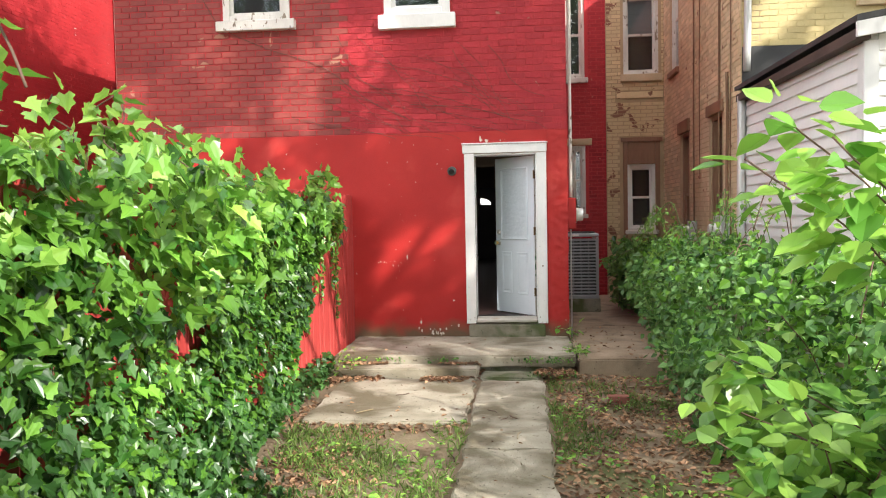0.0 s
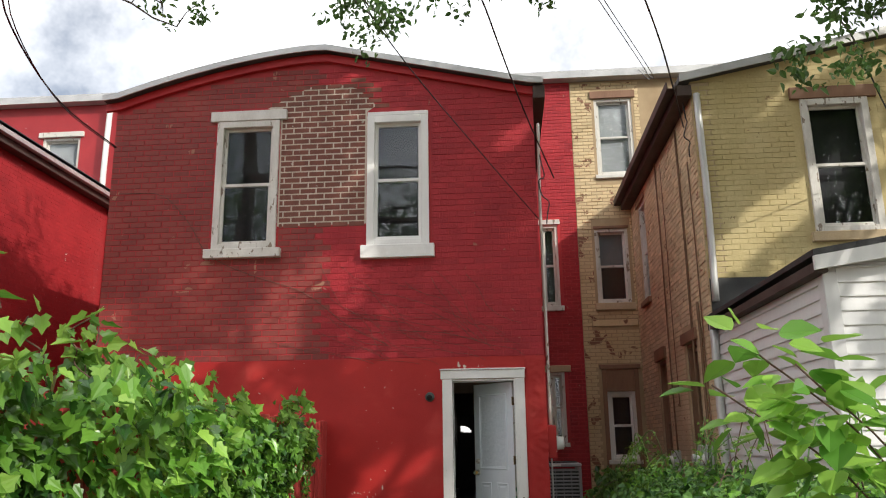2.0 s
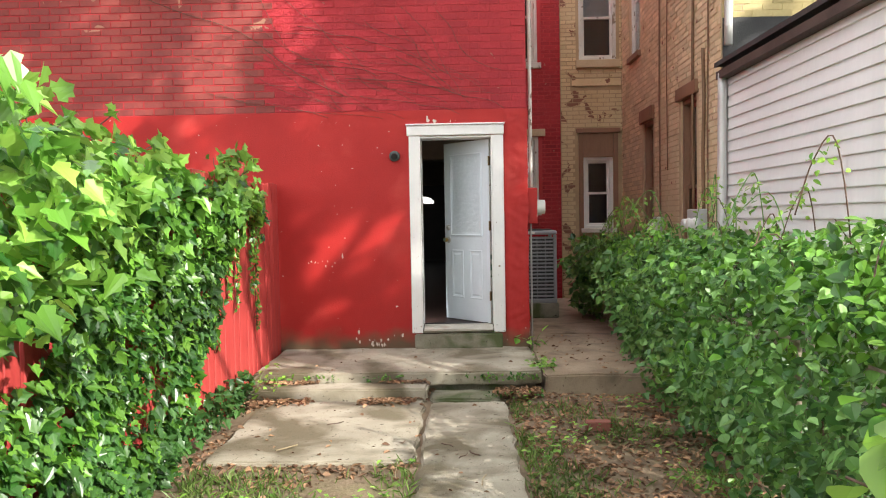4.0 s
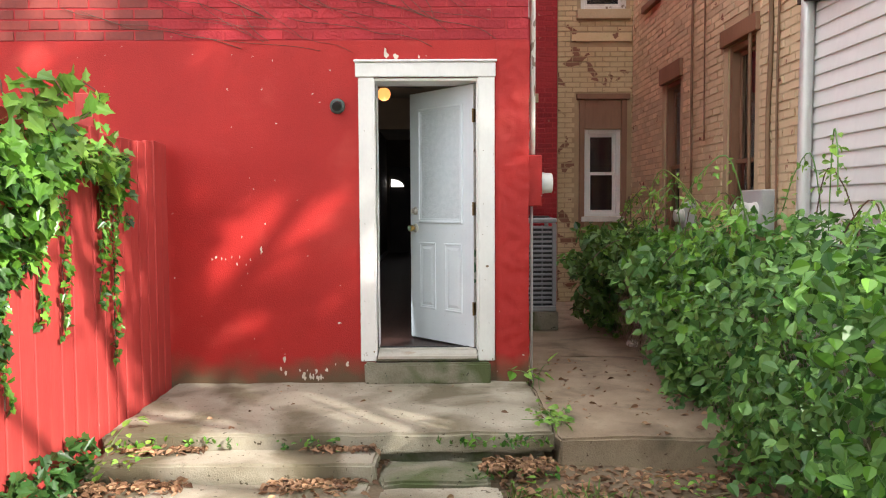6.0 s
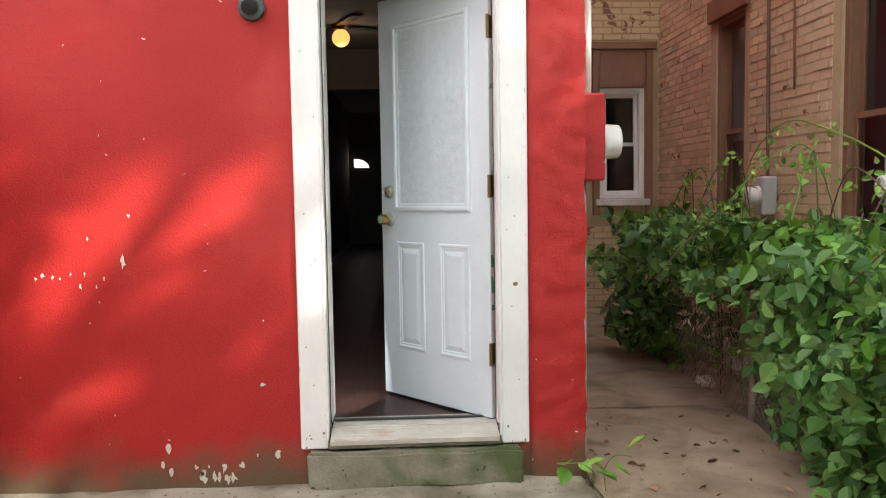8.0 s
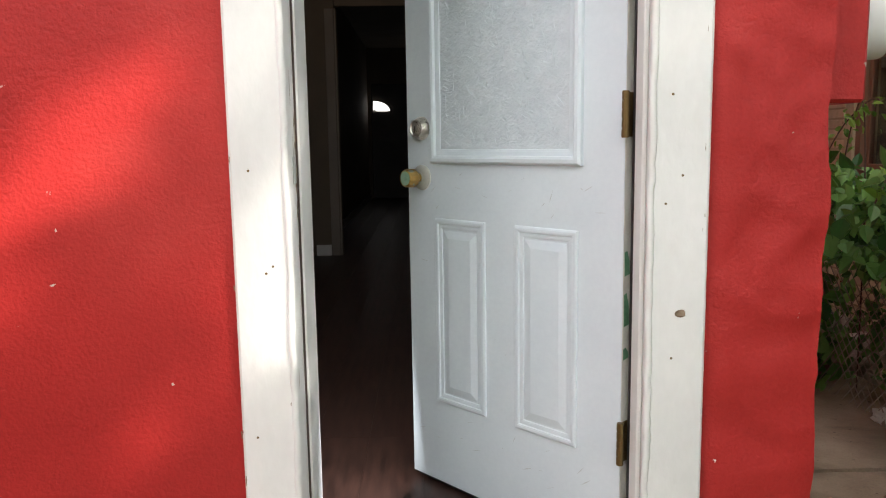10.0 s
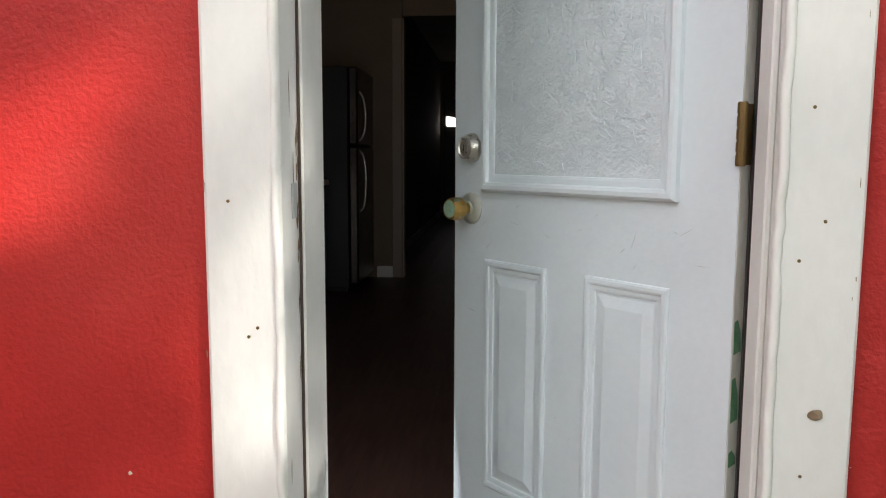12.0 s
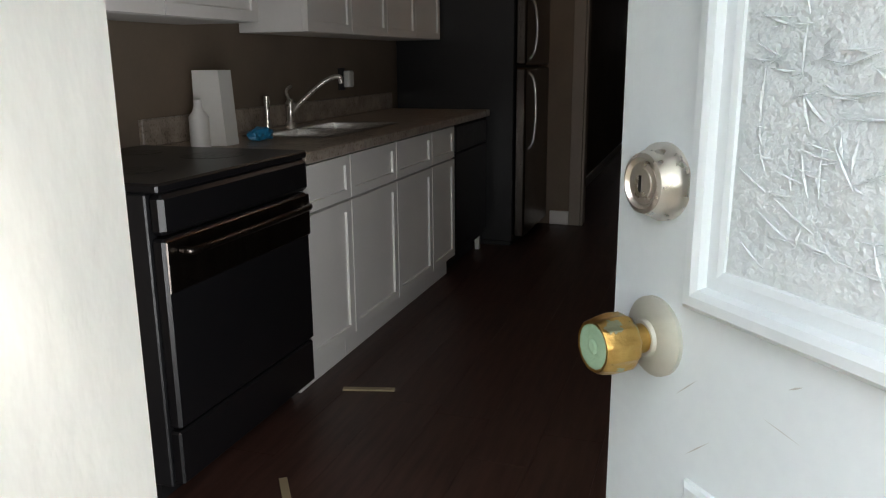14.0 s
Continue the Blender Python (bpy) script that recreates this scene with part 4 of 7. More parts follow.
# bare hinge edge of the leaf, with small green patches
bm = bmesh.new()
box(bm, 0.0004, 0.0016, 0.0015, LT - 0.0015, 0.004, LH - 0.004)
leaf_part("hinge_edge", bm, M_WHITEOLD, None, "scuffed white hinge edge of the door")
for v0_, v1_ in ((0.70, 0.76), (0.58, 0.66), (0.50, 0.53)):
    bm = bmesh.new()
    prism(bm, [(0.005, v0_), (0.026, v0_ + 0.004), (0.024, v0_ * 0.4 + v1_ * 0.6), (0.014, v1_), (0.004, v1_ - 0.004)], 0.0017, 0.0021, lambda u, v, d: (d, u, v))
    leaf_part("green_patch", bm, M_GREENPATCH, None, "small green patch on the door edge")
for v in (0.30, 1.07, 1.78):
    bm = bmesh.new()
    box(bm, 0.0005, 0.003, -0.002, 0.040, v - 0.05, v + 0.05, bev=0.0008)
    rod(bm, (0.006, -0.008, v - 0.052), (0.006, -0.008, v + 0.052), 0.0075, n=12)
    for k in range(5):
        rod(bm, (0.006, -0.008, v - 0.050 + 0.021 * k), (0.006, -0.008, v - 0.034 + 0.021 * k), 0.0085, n=12)
    leaf_part("hinge", bm, M_OLDBRASS, None, "dark tarnished brass hinge")
bm = bmesh.new()
box(bm, -LW_ + 0.01, -0.004, 0.006, 0.038, -0.012, -0.001, bev=0.003)
leaf_part("door_sweep", bm, M_BLACKMAT)
OPEN = -48.5
door.matrix_basis = pose(*HINGE, 0, 0, OPEN)

# nail heads, screw holes and a cracked caulk line on the casing
rs = random.Random(6)
for x, z in ((-0.435, 0.985), (-0.463, 1.204), (-0.42, 1.0), (-0.47, 0.62), (-0.44, 0.45), (-0.41, 1.62), (-0.46, 1.9), (0.43, 1.35), (0.455, 1.18), (0.42, 1.12), (0.44, 0.78), (0.47, 0.45), (0.43, 1.75)):
    bm = bmesh.new()
    lathe(bm, (x, -0.0402, z), (0, -1, 0), [(-0.004, 0.003), (0.0006, 0.0028), (0.0012, 0.0014)], 8)
    part("nail_head", bm, M_OLDBRASS, AX)
bm = bmesh.new()
bmesh.ops.create_icosphere(bm, subdivisions=2, radius=0.009, matrix=Matrix.Translation((0.455, -0.041, 0.88)))
for v in bm.verts:
    v.co.y = -0.041 + (v.co.y + 0.041) * 0.25 + 0.004 * noise.noise(v.co * 90)
    v.co.x += 0.012 * noise.noise(v.co * 60)
part("splintered_hole", bm, M_BAREWOOD, AX, "splintered screw hole in white paint")
for x, d in ((-0.3855, 1), (0.3885, -1)):
    line = [(x + 0.003 * noise.noise((z * 9, x, 0)) + 0.0025 * noise.noise((z * 37, x, 2)), -0.0385 + 0.004 * noise.noise((z * 7, 3, x)) + 0.002 * noise.noise((z * 45, 3, x)), z) for z in np.linspace(0.2, 2.27, 110)]
    tube("caulk_line", line, 0.0085, M_WHITE, AX, "cracked caulk along the jamb", res=1)

# flaked spots of the red coat
CHIPS = plain("bare_cement_chip", (0.60, 0.55, 0.47), 0.9)
spots = [(-1.25, 1.0, 0.03), (-0.30, 2.475, 0.045), (-0.22, 2.46, 0.03), (-0.05, 2.45, 0.014), (0.60, 0.13, 0.03), (0.68, 0.42, 0.014), (0.74, 0.62, 0.02)]
for _ in range(15):
    spots.append((rs.gauss(-0.85, 0.16), 0.03 + abs(rs.gauss(0.05, 0.06)), rs.uniform(0.006, 0.03)))
for _ in range(6):
    spots.append((rs.uniform(0.53, 0.765), abs(rs.gauss(0.15, 0.18)), rs.uniform(0.005, 0.02)))
for _ in range(34):
    spots.append((rs.uniform(-4.8, 0.75), rs.uniform(0.1, 2.5), rs.uniform(0.003, 0.009)))
for k in range(9):
    spots.append((-1.62 + 0.035 * k + rs.uniform(-0.01, 0.01), 0.93 + rs.uniform(-0.03, 0.03), rs.uniform(0.006, 0.014)))
chips = []
for x, z, r in spots:
    if -0.54 < x < 0.54 and -0.02 < z < 2.43:
        continue
    k = 9
    a0 = rs.uniform(0, 6)
    ring_ = [(x + r * rs.uniform(0.15, 1.0) * 0.8 * math.cos(a0 + i * math.tau / k), -0.0165, z + r * rs.uniform(0.2, 1.5) * math.sin(a0 + i * math.tau / k)) for i in range(k)]
    chips.append((ring_ + [(px, -0.0135, pz) for px, _, pz in ring_], [tuple(range(k))] + [(i, (i + 1) % k, k + (i + 1) % k, k + i) for i in range(k)]))
joined("paint_chips", chips, CHIPS, house)

# paint lost from the casing and jambs, down to bare wood
lost = []


def lost_paint(to, u, v, w, h):
    k = 10
    outline = [to(u + w * rs.uniform(0.35, 1.0) * math.cos(i * math.tau / k), v + h * rs.uniform(0.45, 1.0) * math.sin(i * math.tau / k)) for i in range(k)]
    lost.append((outline, [tuple(range(k))]))


for _ in range(26):
    side = rs.choice((-1, 1))
    lost_paint(lambda u, v: (u, -0.0406, v), side * rs.choice((0.392, 0.502)) + rs.uniform(-0.003, 0.003), rs.uniform(0.2, 2.2), rs.uniform(0.0006, 0.002), rs.uniform(0.004, 0.016))
for _ in range(6):
    lost_paint(lambda u, v: (-0.3834, u, v), rs.uniform(-0.01, 0.08), rs.uniform(0.25, 2.2), rs.uniform(0.002, 0.007), rs.uniform(0.01, 0.07))
for _ in range(26):
    lost_paint(lambda u, v: (0.3894, u, v), rs.uniform(0.062, 0.11), rs.uniform(0.25, 2.2), rs.uniform(0.002, 0.008), rs.uniform(0.01, 0.09))
for _ in range(9):
    lost_paint(lambda u, v: (u, -0.0406, v), rs.choice((-1, 1)) * rs.uniform(0.40, 0.50), rs.uniform(0.165, 0.24), rs.uniform(0.003, 0.008), rs.uniform(0.003, 0.012))
for u, v, w, h in ((0.079, 1.30, 0.011, 0.05), (0.080, 1.25, 0.012, 0.04), (0.078, 1.17, 0.013, 0.05), (0.080, 1.11, 0.010, 0.04), (0.082, 1.02, 0.007, 0.04), (0.081, 0.90, 0.006, 0.05)):
    for q in range(3):
        lost_paint(lambda a, b: (-0.3832 + 0.0004 * q, a, b), u + 0.004 * q, v + 0.012 * q, w * 0.6 * (1 - 0.25 * q), h * 0.6 * (1 - 0.2 * q))
joined("bare_wood_patches", lost, M_BAREWOOD, AX)

# porch fitting, meter, cables on the red wall
vent = thing("wall_lamp_base", (-0.66, -0.022, 2.075), "round dark weatherproof lamp base on red wall", "wall lamp")
bm = bmesh.new()
lathe(bm, (-0.66, -0.015, 2.085), (0, -1, 0), [(0, 0.056), (0.012, 0.058), (0.03, 0.055), (0.034, 0.05)], 24)
M_GREENGREY = mat("oxidised_grey_metal", (0.055, 0.075, 0.07), (0.10, 0.125, 0.115), 0.6, metal=0.4, bump=0.15)
part("back_plate", bm, M_GREENGREY, vent, "", True)
bm = bmesh.new()
lathe(bm, (-0.66, -0.057, 2.085), (0, -1, -0.35), [(0, 0.036), (0.03, 0.034), (0.032, 0.028)], 18)
part("lamp_socket", bm, M_BLACKMAT, vent, "", True)
meter = thing("electric_meter", (FX1, 0.12, 1.34), "red painted meter box with white round meter", "electric meter")
block("meter_box", M_STUCCO, meter, FX1 + 0.003, FX1 + 0.11, 0.03, 0.27, 1.33, 1.72, bev=0.008)
bm = bmesh.new()
lathe(bm, (FX1 + 0.11, 0.15, 1.51), (1, 0, 0), [(0, 0.083), (0.02, 0.085), (0.03, 0.08), (0.085, 0.077), (0.092, 0.07)], 26)
part("meter_dial", bm, M_IVORY, meter, "white plastic meter cover", True)
block("dial_window", M_BLACKMAT, meter, FX1 + 0.2025, FX1 + 0.205, 0.11, 0.19, 1.50, 1.54, bev=0)
tube("service_conduit", [(FX1 + 0.05, 0.14, 1.73), (FX1 + 0.05, 0.13, 3.0), (FX1 + 0.04, 0.10, 4.5), (FX1 + 0.06, 0.08, 5.7)], 0.022, M_WHITEOLD, meter, "white painted conduit")
tube("lower_conduit", [(FX1 + 0.05, 0.20, 1.33), (FX1 + 0.05, 0.20, 0.8), (FX1 + 0.05, 0.20, -0.05)], 0.012, M_GUTTER, meter)

# air conditioner in the side yard
ac = thing("air_conditioner", (1.08, 3.1, -0.05), "grey outdoor air conditioner with louvred sides", "air conditioner")
block("pad", M_CONCDARK, ac, 0.82, 1.42, 2.68, 3.40, -0.05, 0.16, bev=0.01)
block("base_pan", M_ACGREY, ac, 0.84, 1.40, 2.70, 3.38, 0.162, 0.22, bev=0.008)
block("coil", M_ACDARK, ac, 0.87, 1.37, 2.73, 3.35, 0.223, 1.10, bev=0.01)
for x in (0.84, 1.355):
    for y in (2.70, 3.335):
        block("corner_post", M_ACGREY, ac, x, x + 0.045, y, y + 0.045, 0.223, 1.14, bev=0.006)
for k in range(17):
    block("louvre", M_ACGREY, ac, 0.888, 1.352, 2.706, 2.722, 0.25 + k * 0.052, 0.275 + k * 0.052, bev=0.003)
for x in (1.0, 1.12, 1.24):
    block("guard_bar", M_ACGREY, ac, x - 0.004, x + 0.004, 2.70, 2.705, 0.23, 1.12, bev=0)
block("top_cover", M_ACGREY, ac, 0.835, 1.405, 2.695, 3.385, 1.143, 1.20, bev=0.015)
bm = bmesh.new()
lathe(bm, (1.12, 3.04, 1.2005), (0, 0, 1), [(0, 0.25), (0.012, 0.25), (0.02, 0.235)], 32)
part("fan_guard", bm, M_ACDARK, ac)
block("maker_plate", M_IVORY, ac, 0.93, 1.09, 2.690, 2.694, 1.155, 1.185, bev=0)
tube("refrigerant_line", [(0.86, 2.69, 0.35), (0.82, 2.55, 0.40), (0.80, 2.3, 0.42), (0.79, 1.8, 0.40)], 0.014, M_BLACKMAT, ac)

# meters and conduits on the tan wall
for y, z, wd, hh in ((2.55, 1.22, 0.16, 0.30), (0.72, 1.28, 0.46, 0.36)):
    mb = thing("gas_electric_meter", (TX, y, z), "grey meter box with round dial on tan brick", "electric meter", group="meters on the tan wall")
    block("meter_box", M_GREYPLASTIC, mb, TX - 0.13, TX - 0.012, y - wd / 2, y + wd / 2, z - hh / 2, z + hh / 2, bev=0.01)
    for k in range(1 if wd < 0.3 else 2):
        yy = y if wd < 0.3 else y - 0.11 + 0.22 * k
        bm = bmesh.new()
        lathe(bm, (TX - 0.128, yy, z), (-1, 0, 0), [(0, 0.075), (0.02, 0.078), (0.028, 0.07), (0.085, 0.066), (0.095, 0.055)], 22)
        part("meter_dial", bm, M_IVORY, mb, "", True)
for i, (y, z0, z1, r) in enumerate(((2.60, 1.37, 6.0, 0.013), (1.02, 1.4, 5.9, 0.016), (0.62, 1.46, 3.3, 0.02), (0.45, 1.0, 5.2, 0.010), (2.2, 2.0, 5.8, 0.008))):
    c = tube("wall_conduit", [(TX - 0.03, y, z0), (TX - 0.03, y + 0.02, (z0 * 2 + z1) / 3), (TX - 0.03, y - 0.02, (z0 + 2 * z1) / 3), (TX - 0.03, y + 0.01, z1)], r, M_CABLERED, None)
    tagged(c, "thin painted conduit running up the tan wall", "conduit", group="conduits on tan wall")

# ---- wooden fence on the left ----
fence = thing("board_fence", (-1.98, -1.0, YARD), "red painted board fence, weathered, half grown over", "fence")
proto = []
for k in range(3):
    bm = bmesh.new()
    top = 1.80
    box(bm, -0.012, 0.012, -0.065, 0.065, YARD, top, bev=0.004)
    for v in bm.verts:
        v.co.x += 0.004 * noise.noise((v.co.y * 9, v.co.z * 2, k * 7))
        if v.co.z > 1:
            v.co.z += 0.012 * noise.noise((v.co.y * 30, 0, k))
    me = bpy.data.meshes.new("board")
    bm.to_mesh(me)
    bm.free()
    me.materials.append(M_FENCE)
    proto.append(me)
rf = random.Random(5)
y, k = -0.10, 0
while y > -10.5:
    ob = new("board", proto[k % 3])
    ob.parent = fence
    ob.matrix_parent_inverse = Matrix.Translation(-root_at[fence.name])
    ob.matrix_basis = pose(-1.955 + rf.uniform(-0.006, 0.006), y, rf.uniform(-0.02, 0.015), rf.uniform(-0.5, 0.5), 0, rf.uniform(-1.5, 1.5))
    y -= 0.142
    k += 1
for y in (-1.15, -3.3, -5.5, -7.7, -9.9):
    block("post", M_FENCE, fence, -2.08, -1.975, y - 0.05, y + 0.05, YARD - 0.1, 2.02 if y > -2 else 1.85, bev=0.006)
for z in (0.15, 1.35):
    block("rail", M_FENCE, fence, -2.06, -1.975, -10.5, -0.03, z, z + 0.09, bev=0.004)

# ---- chain-link fence on the right ----
CX = 1.97
link_fence = thing("chain_link_fence", (CX, 0, YARD), "low rusty chain-link fence overgrown with shrubs", "fence")
for y in (-9.0, -6.5, -4.0, -1.5, 0.9, 2.6):
    bm = bmesh.new()
    rod(bm, (CX, y, YARD - 0.1), (CX, y, 0.70), 0.022, n=12)
    part("post", bm, M_WIRE, link_fence, "", True)
bm = bmesh.new()
rod(bm, (CX, -9.0, 0.67), (CX, 2.6, 0.67), 0.016, n=10)
part("top_rail", bm, M_WIRE, link_fence, "", True)
verts, faces = [], []
step = 0.065
yy = -4.0
while yy < 2.6:
    for sgn in (-1, 1):
        n0 = len(verts)
        y0 = yy
        z0, z1 = YARD + 0.06, 0.65
        a = Vector((CX, y0, z0))
        b = Vector((CX, y0 + sgn * (z1 - z0), z1))
        d = (b - a).normalized()
        s = Vector((1, 0, 0)) * 0.003
        t = d.cross(Vector((1, 0, 0))) * 0.003
        if -4.0 <= b.y <= 2.6:
            verts += [a + s, a + t, a - s, a - t, b + s, b + t, b - s, b - t]
            faces += [(n0 + i, n0 + (i + 1) % 4, n0 + 4 + (i + 1) % 4, n0 + 4 + i) for i in range(4)]
    yy += step
wm = data_part("wire_mesh", [tuple(v) for v in verts], faces, M_WIRE, link_fence)
wm["kind"] = "stuff"


# ---- kitchen and hall inside ----
KL, KR, KC = -1.995, 0.48, 2.90
inside = thing("kitchen_shell", (0, 3, FLOOR), "kitchen and hall, beige walls darkened in colour for dimness", "room", kind="structure")
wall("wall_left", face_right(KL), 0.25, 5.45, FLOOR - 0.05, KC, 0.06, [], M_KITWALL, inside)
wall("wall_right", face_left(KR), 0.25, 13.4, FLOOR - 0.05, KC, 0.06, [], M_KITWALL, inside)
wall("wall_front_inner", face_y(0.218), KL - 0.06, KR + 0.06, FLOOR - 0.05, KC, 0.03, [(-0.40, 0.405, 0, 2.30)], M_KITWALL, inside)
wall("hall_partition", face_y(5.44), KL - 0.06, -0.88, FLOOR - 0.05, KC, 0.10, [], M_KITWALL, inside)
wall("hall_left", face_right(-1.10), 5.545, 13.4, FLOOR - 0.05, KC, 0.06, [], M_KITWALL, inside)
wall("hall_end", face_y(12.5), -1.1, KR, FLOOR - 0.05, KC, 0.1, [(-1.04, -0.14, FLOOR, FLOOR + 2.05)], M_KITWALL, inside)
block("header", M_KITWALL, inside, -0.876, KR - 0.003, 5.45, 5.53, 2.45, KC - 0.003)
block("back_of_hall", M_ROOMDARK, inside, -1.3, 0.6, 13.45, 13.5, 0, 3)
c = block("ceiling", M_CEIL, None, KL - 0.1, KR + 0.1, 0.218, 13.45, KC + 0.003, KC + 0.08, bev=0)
tagged(c, "off-white kitchen ceiling, its colour darkened for the dim room", "ceiling", kind="structure")
fl = thing("floor", (0, 3, FLOOR), "dark brown laminate plank floor", "floor", kind="structure")
block("subfloor", M_DARKWOOD, fl, KL - 0.1, KR + 0.1, 0.10, 13.45, FLOOR - 0.12, FLOOR - 0.013, bev=0)
pw, pl = 0.19, 1.22
plank = bmesh.new()
box(plank, 0.0002, pw - 0.0002, 0.0002, pl - 0.0002, -0.012, 0.0, bev=0.0005)
bmesh.ops.recalc_face_normals(plank, faces=plank.faces)
plank_me = bpy.data.meshes.new("plank")
plank.to_mesh(plank_me)
plank.free()
plank_me.materials.append(M_FLOORWOOD)
rp = random.Random(2)
for i in range(13):
    off = rp.uniform(0.0, 1.0)
    first = True
    y = 0.14
    while y < 13.2:
        sc = (0.3 + off * 0.6) if first else 1.0
        ob = new("plank", plank_me)
        ob.parent = fl
        ob.matrix_parent_inverse = Matrix.Translation(-root_at[fl.name])
        ob.matrix_basis = pose(KL - 0.02 + i * pw, y, FLOOR) @ Matrix.Diagonal((1, sc, 1, 1))
        y += pl * sc
        first = False
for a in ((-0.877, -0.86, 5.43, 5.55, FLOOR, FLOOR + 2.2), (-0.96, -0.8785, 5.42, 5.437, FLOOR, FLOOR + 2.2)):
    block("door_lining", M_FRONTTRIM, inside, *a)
bb = block("baseboard", M_CABINET, None, -1.10, -0.962, 5.424, 5.4375, FLOOR, FLOOR + 0.10)
tagged(bb, "white painted baseboard", "baseboard", kind="structure")
bb = block("baseboard", M_CABINET, None, -1.097, -1.082, 5.55, 12.49, FLOOR, FLOOR + 0.10)
tagged(bb, "white painted hall baseboard", "baseboard", kind="structure")

# front door with fan-shaped light at the far end of the hall
fd = thing("door_2", (-0.69, 12.5, FLOOR), "dark front door with glowing fan-shaped light", "door", kind="structure")
M_FRONTDOOR = mat("dark_front_door", (0.055, 0.045, 0.04), (0.08, 0.065, 0.055), 0.5)
block("leaf", M_FRONTDOOR, fd, -1.035, -0.145, 12.51, 12.55, FLOOR + 0.01, FLOOR + 2.04)
bm = bmesh.new()
n = 16
prism(bm, [(-1.0, 1.80)] + [(-1.0 + 0.29 * math.cos(a * math.pi / n / 2), 1.80 + 0.17 * math.sin(a * math.pi / n / 2)) for a in range(n + 1)], 12.498, 12.506)
part("fan_light", bm, M_FANLIGHT, fd, "fan-shaped glass, glowing in place of daylight")
for a in (0.25, 0.5, 0.75):
    bm = bmesh.new()
    rod(bm, (-1.0, 12.495, 1.80), (-1.0 + 0.28 * math.cos(a * math.pi / 2), 12.495, 1.80 + 0.16 * math.sin(a * math.pi / 2)), 0.006, n=6)
    part("glazing_bar", bm, M_CABINET, fd)

# ceiling lamp
lamp = thing("ceiling_fan_light", (-0.62, 4.2, KC), "ceiling fitting with a warm glowing globe", "ceiling lamp")
bm = bmesh.new()
lathe(bm, (-0.62, 4.2, KC - 0.001), (0, 0, -1), [(0, 0.07), (0.02, 0.068), (0.03, 0.03), (0.04, 0.06), (0.05, 0.055)], 20)
part("canopy", bm, M_OLDBRASS, lamp, "", True)
bm = bmesh.new()
bmesh.ops.create_uvsphere(bm, u_segments=20, v_segments=12, radius=0.085, matrix=Matrix.Translation((-0.595, 4.2, KC - 0.125)))
part("globe", bm, M_GLOBE, lamp, "glowing warm glass globe", True)
bulb_data = bpy.data.lights.new("kitchen_bulb", "POINT")
bulb_data.energy, bulb_data.color, bulb_data.shadow_soft_size = 1.0, (1.0, 0.88, 0.74), 0.06
new("kitchen_bulb", bulb_data).location = (-0.595, 4.2, KC - 0.30)
for k in range(4):
    a = k * math.pi / 2 + 0.4
    bm = bmesh.new()
    box(bm, 0.10, 0.55, -0.055, 0.055, -0.004, 0.004, bev=0.003)
    bmesh.ops.transform(bm, matrix=Matrix.Translation((-0.62, 4.2, KC - 0.02)) @ Matrix.Rotation(a, 4, "Z") @ Matrix.Rotation(0.05, 4, "X"), verts=bm.verts)
    part("blade", bm, M_FRONTDOOR, lamp)

# base cabinets, worktop, appliances along the left wall
CF = -1.365
TOP = FLOOR + 0.872


def shaker(bm, y0, y1, z0, z1, x=CF):
    """A cabinet front, one piece, with a frame round a sunk panel, looking to +x."""
    box(bm, x - 0.004, x + 0.021, y0, y1, z0, z1)
    bm.faces.ensure_lookup_table()
    bmesh.ops.recalc_face_normals(bm, faces=bm.faces)
    front = [f for f in bm.faces if f.normal.x > 0.9]
    w = min(0.055, (z1 - z0) * 0.3)
    bmesh.ops.inset_region(bm, faces=front, thickness=w)
    bmesh.ops.inset_region(bm, faces=front, thickness=0.003, depth=-0.009)


def base_cabinet(y0, y1, doors, drawers):
    t = thing("base_cabinet", (CF - 0.3, (y0 + y1) / 2, FLOOR), "white shaker base cabinet under speckled worktop", "cabinet", group="kitchen base cabinets")
    block("body", M_CABINET, t, KL + 0.004, CF - 0.006, y0 + 0.002, y1 - 0.002, FLOOR + 0.10, TOP - 0.042, bev=0.002)
    block("toe_kick", M_CABINET, t, KL + 0.004, CF - 0.03, y0 + 0.002, y1 - 0.002, FLOOR + 0.002, FLOOR + 0.098, bev=0)
    n = doors
    w = (y1 - y0) / n
    for k in range(n):
        bm = bmesh.new()
        shaker(bm, y0 + k * w + 0.004, y0 + (k + 1) * w - 0.004, FLOOR + 0.115, FLOOR + 0.65)
        part("door", bm, M_CABINET, t)
    w = (y1 - y0) / drawers
    for k in range(drawers):
        bm = bmesh.new()
        shaker(bm, y0 + k * w + 0.004, y0 + (k + 1) * w - 0.004, FLOOR + 0.66, FLOOR + 0.824)
        part("drawer_front", bm, M_CABINET, t)


base_cabinet(2.22, 2.60, 1, 1)
base_cabinet(2.60, 3.55, 2, 2)
base_cabinet(3.55, 3.92, 1, 1)
wt = thing("worktop", (-1.5, 2.9, TOP), "speckled brown laminate worktop with low backsplash", "worktop")
SK = (-1.86, -1.49, 2.70, 3.44)
for d in ((KL + 0.003, CF + 0.035, 2.22, SK[2]), (KL + 0.003, SK[0], SK[2] + 0.0005, SK[3] - 0.0005), (SK[1], CF + 0.035, SK[2] + 0.0005, SK[3] - 0.0005), (KL + 0.003, CF + 0.035, SK[3], 4.60)):
    block("slab", M_COUNTER, wt, *d, TOP - 0.04, TOP, bev=0.004)
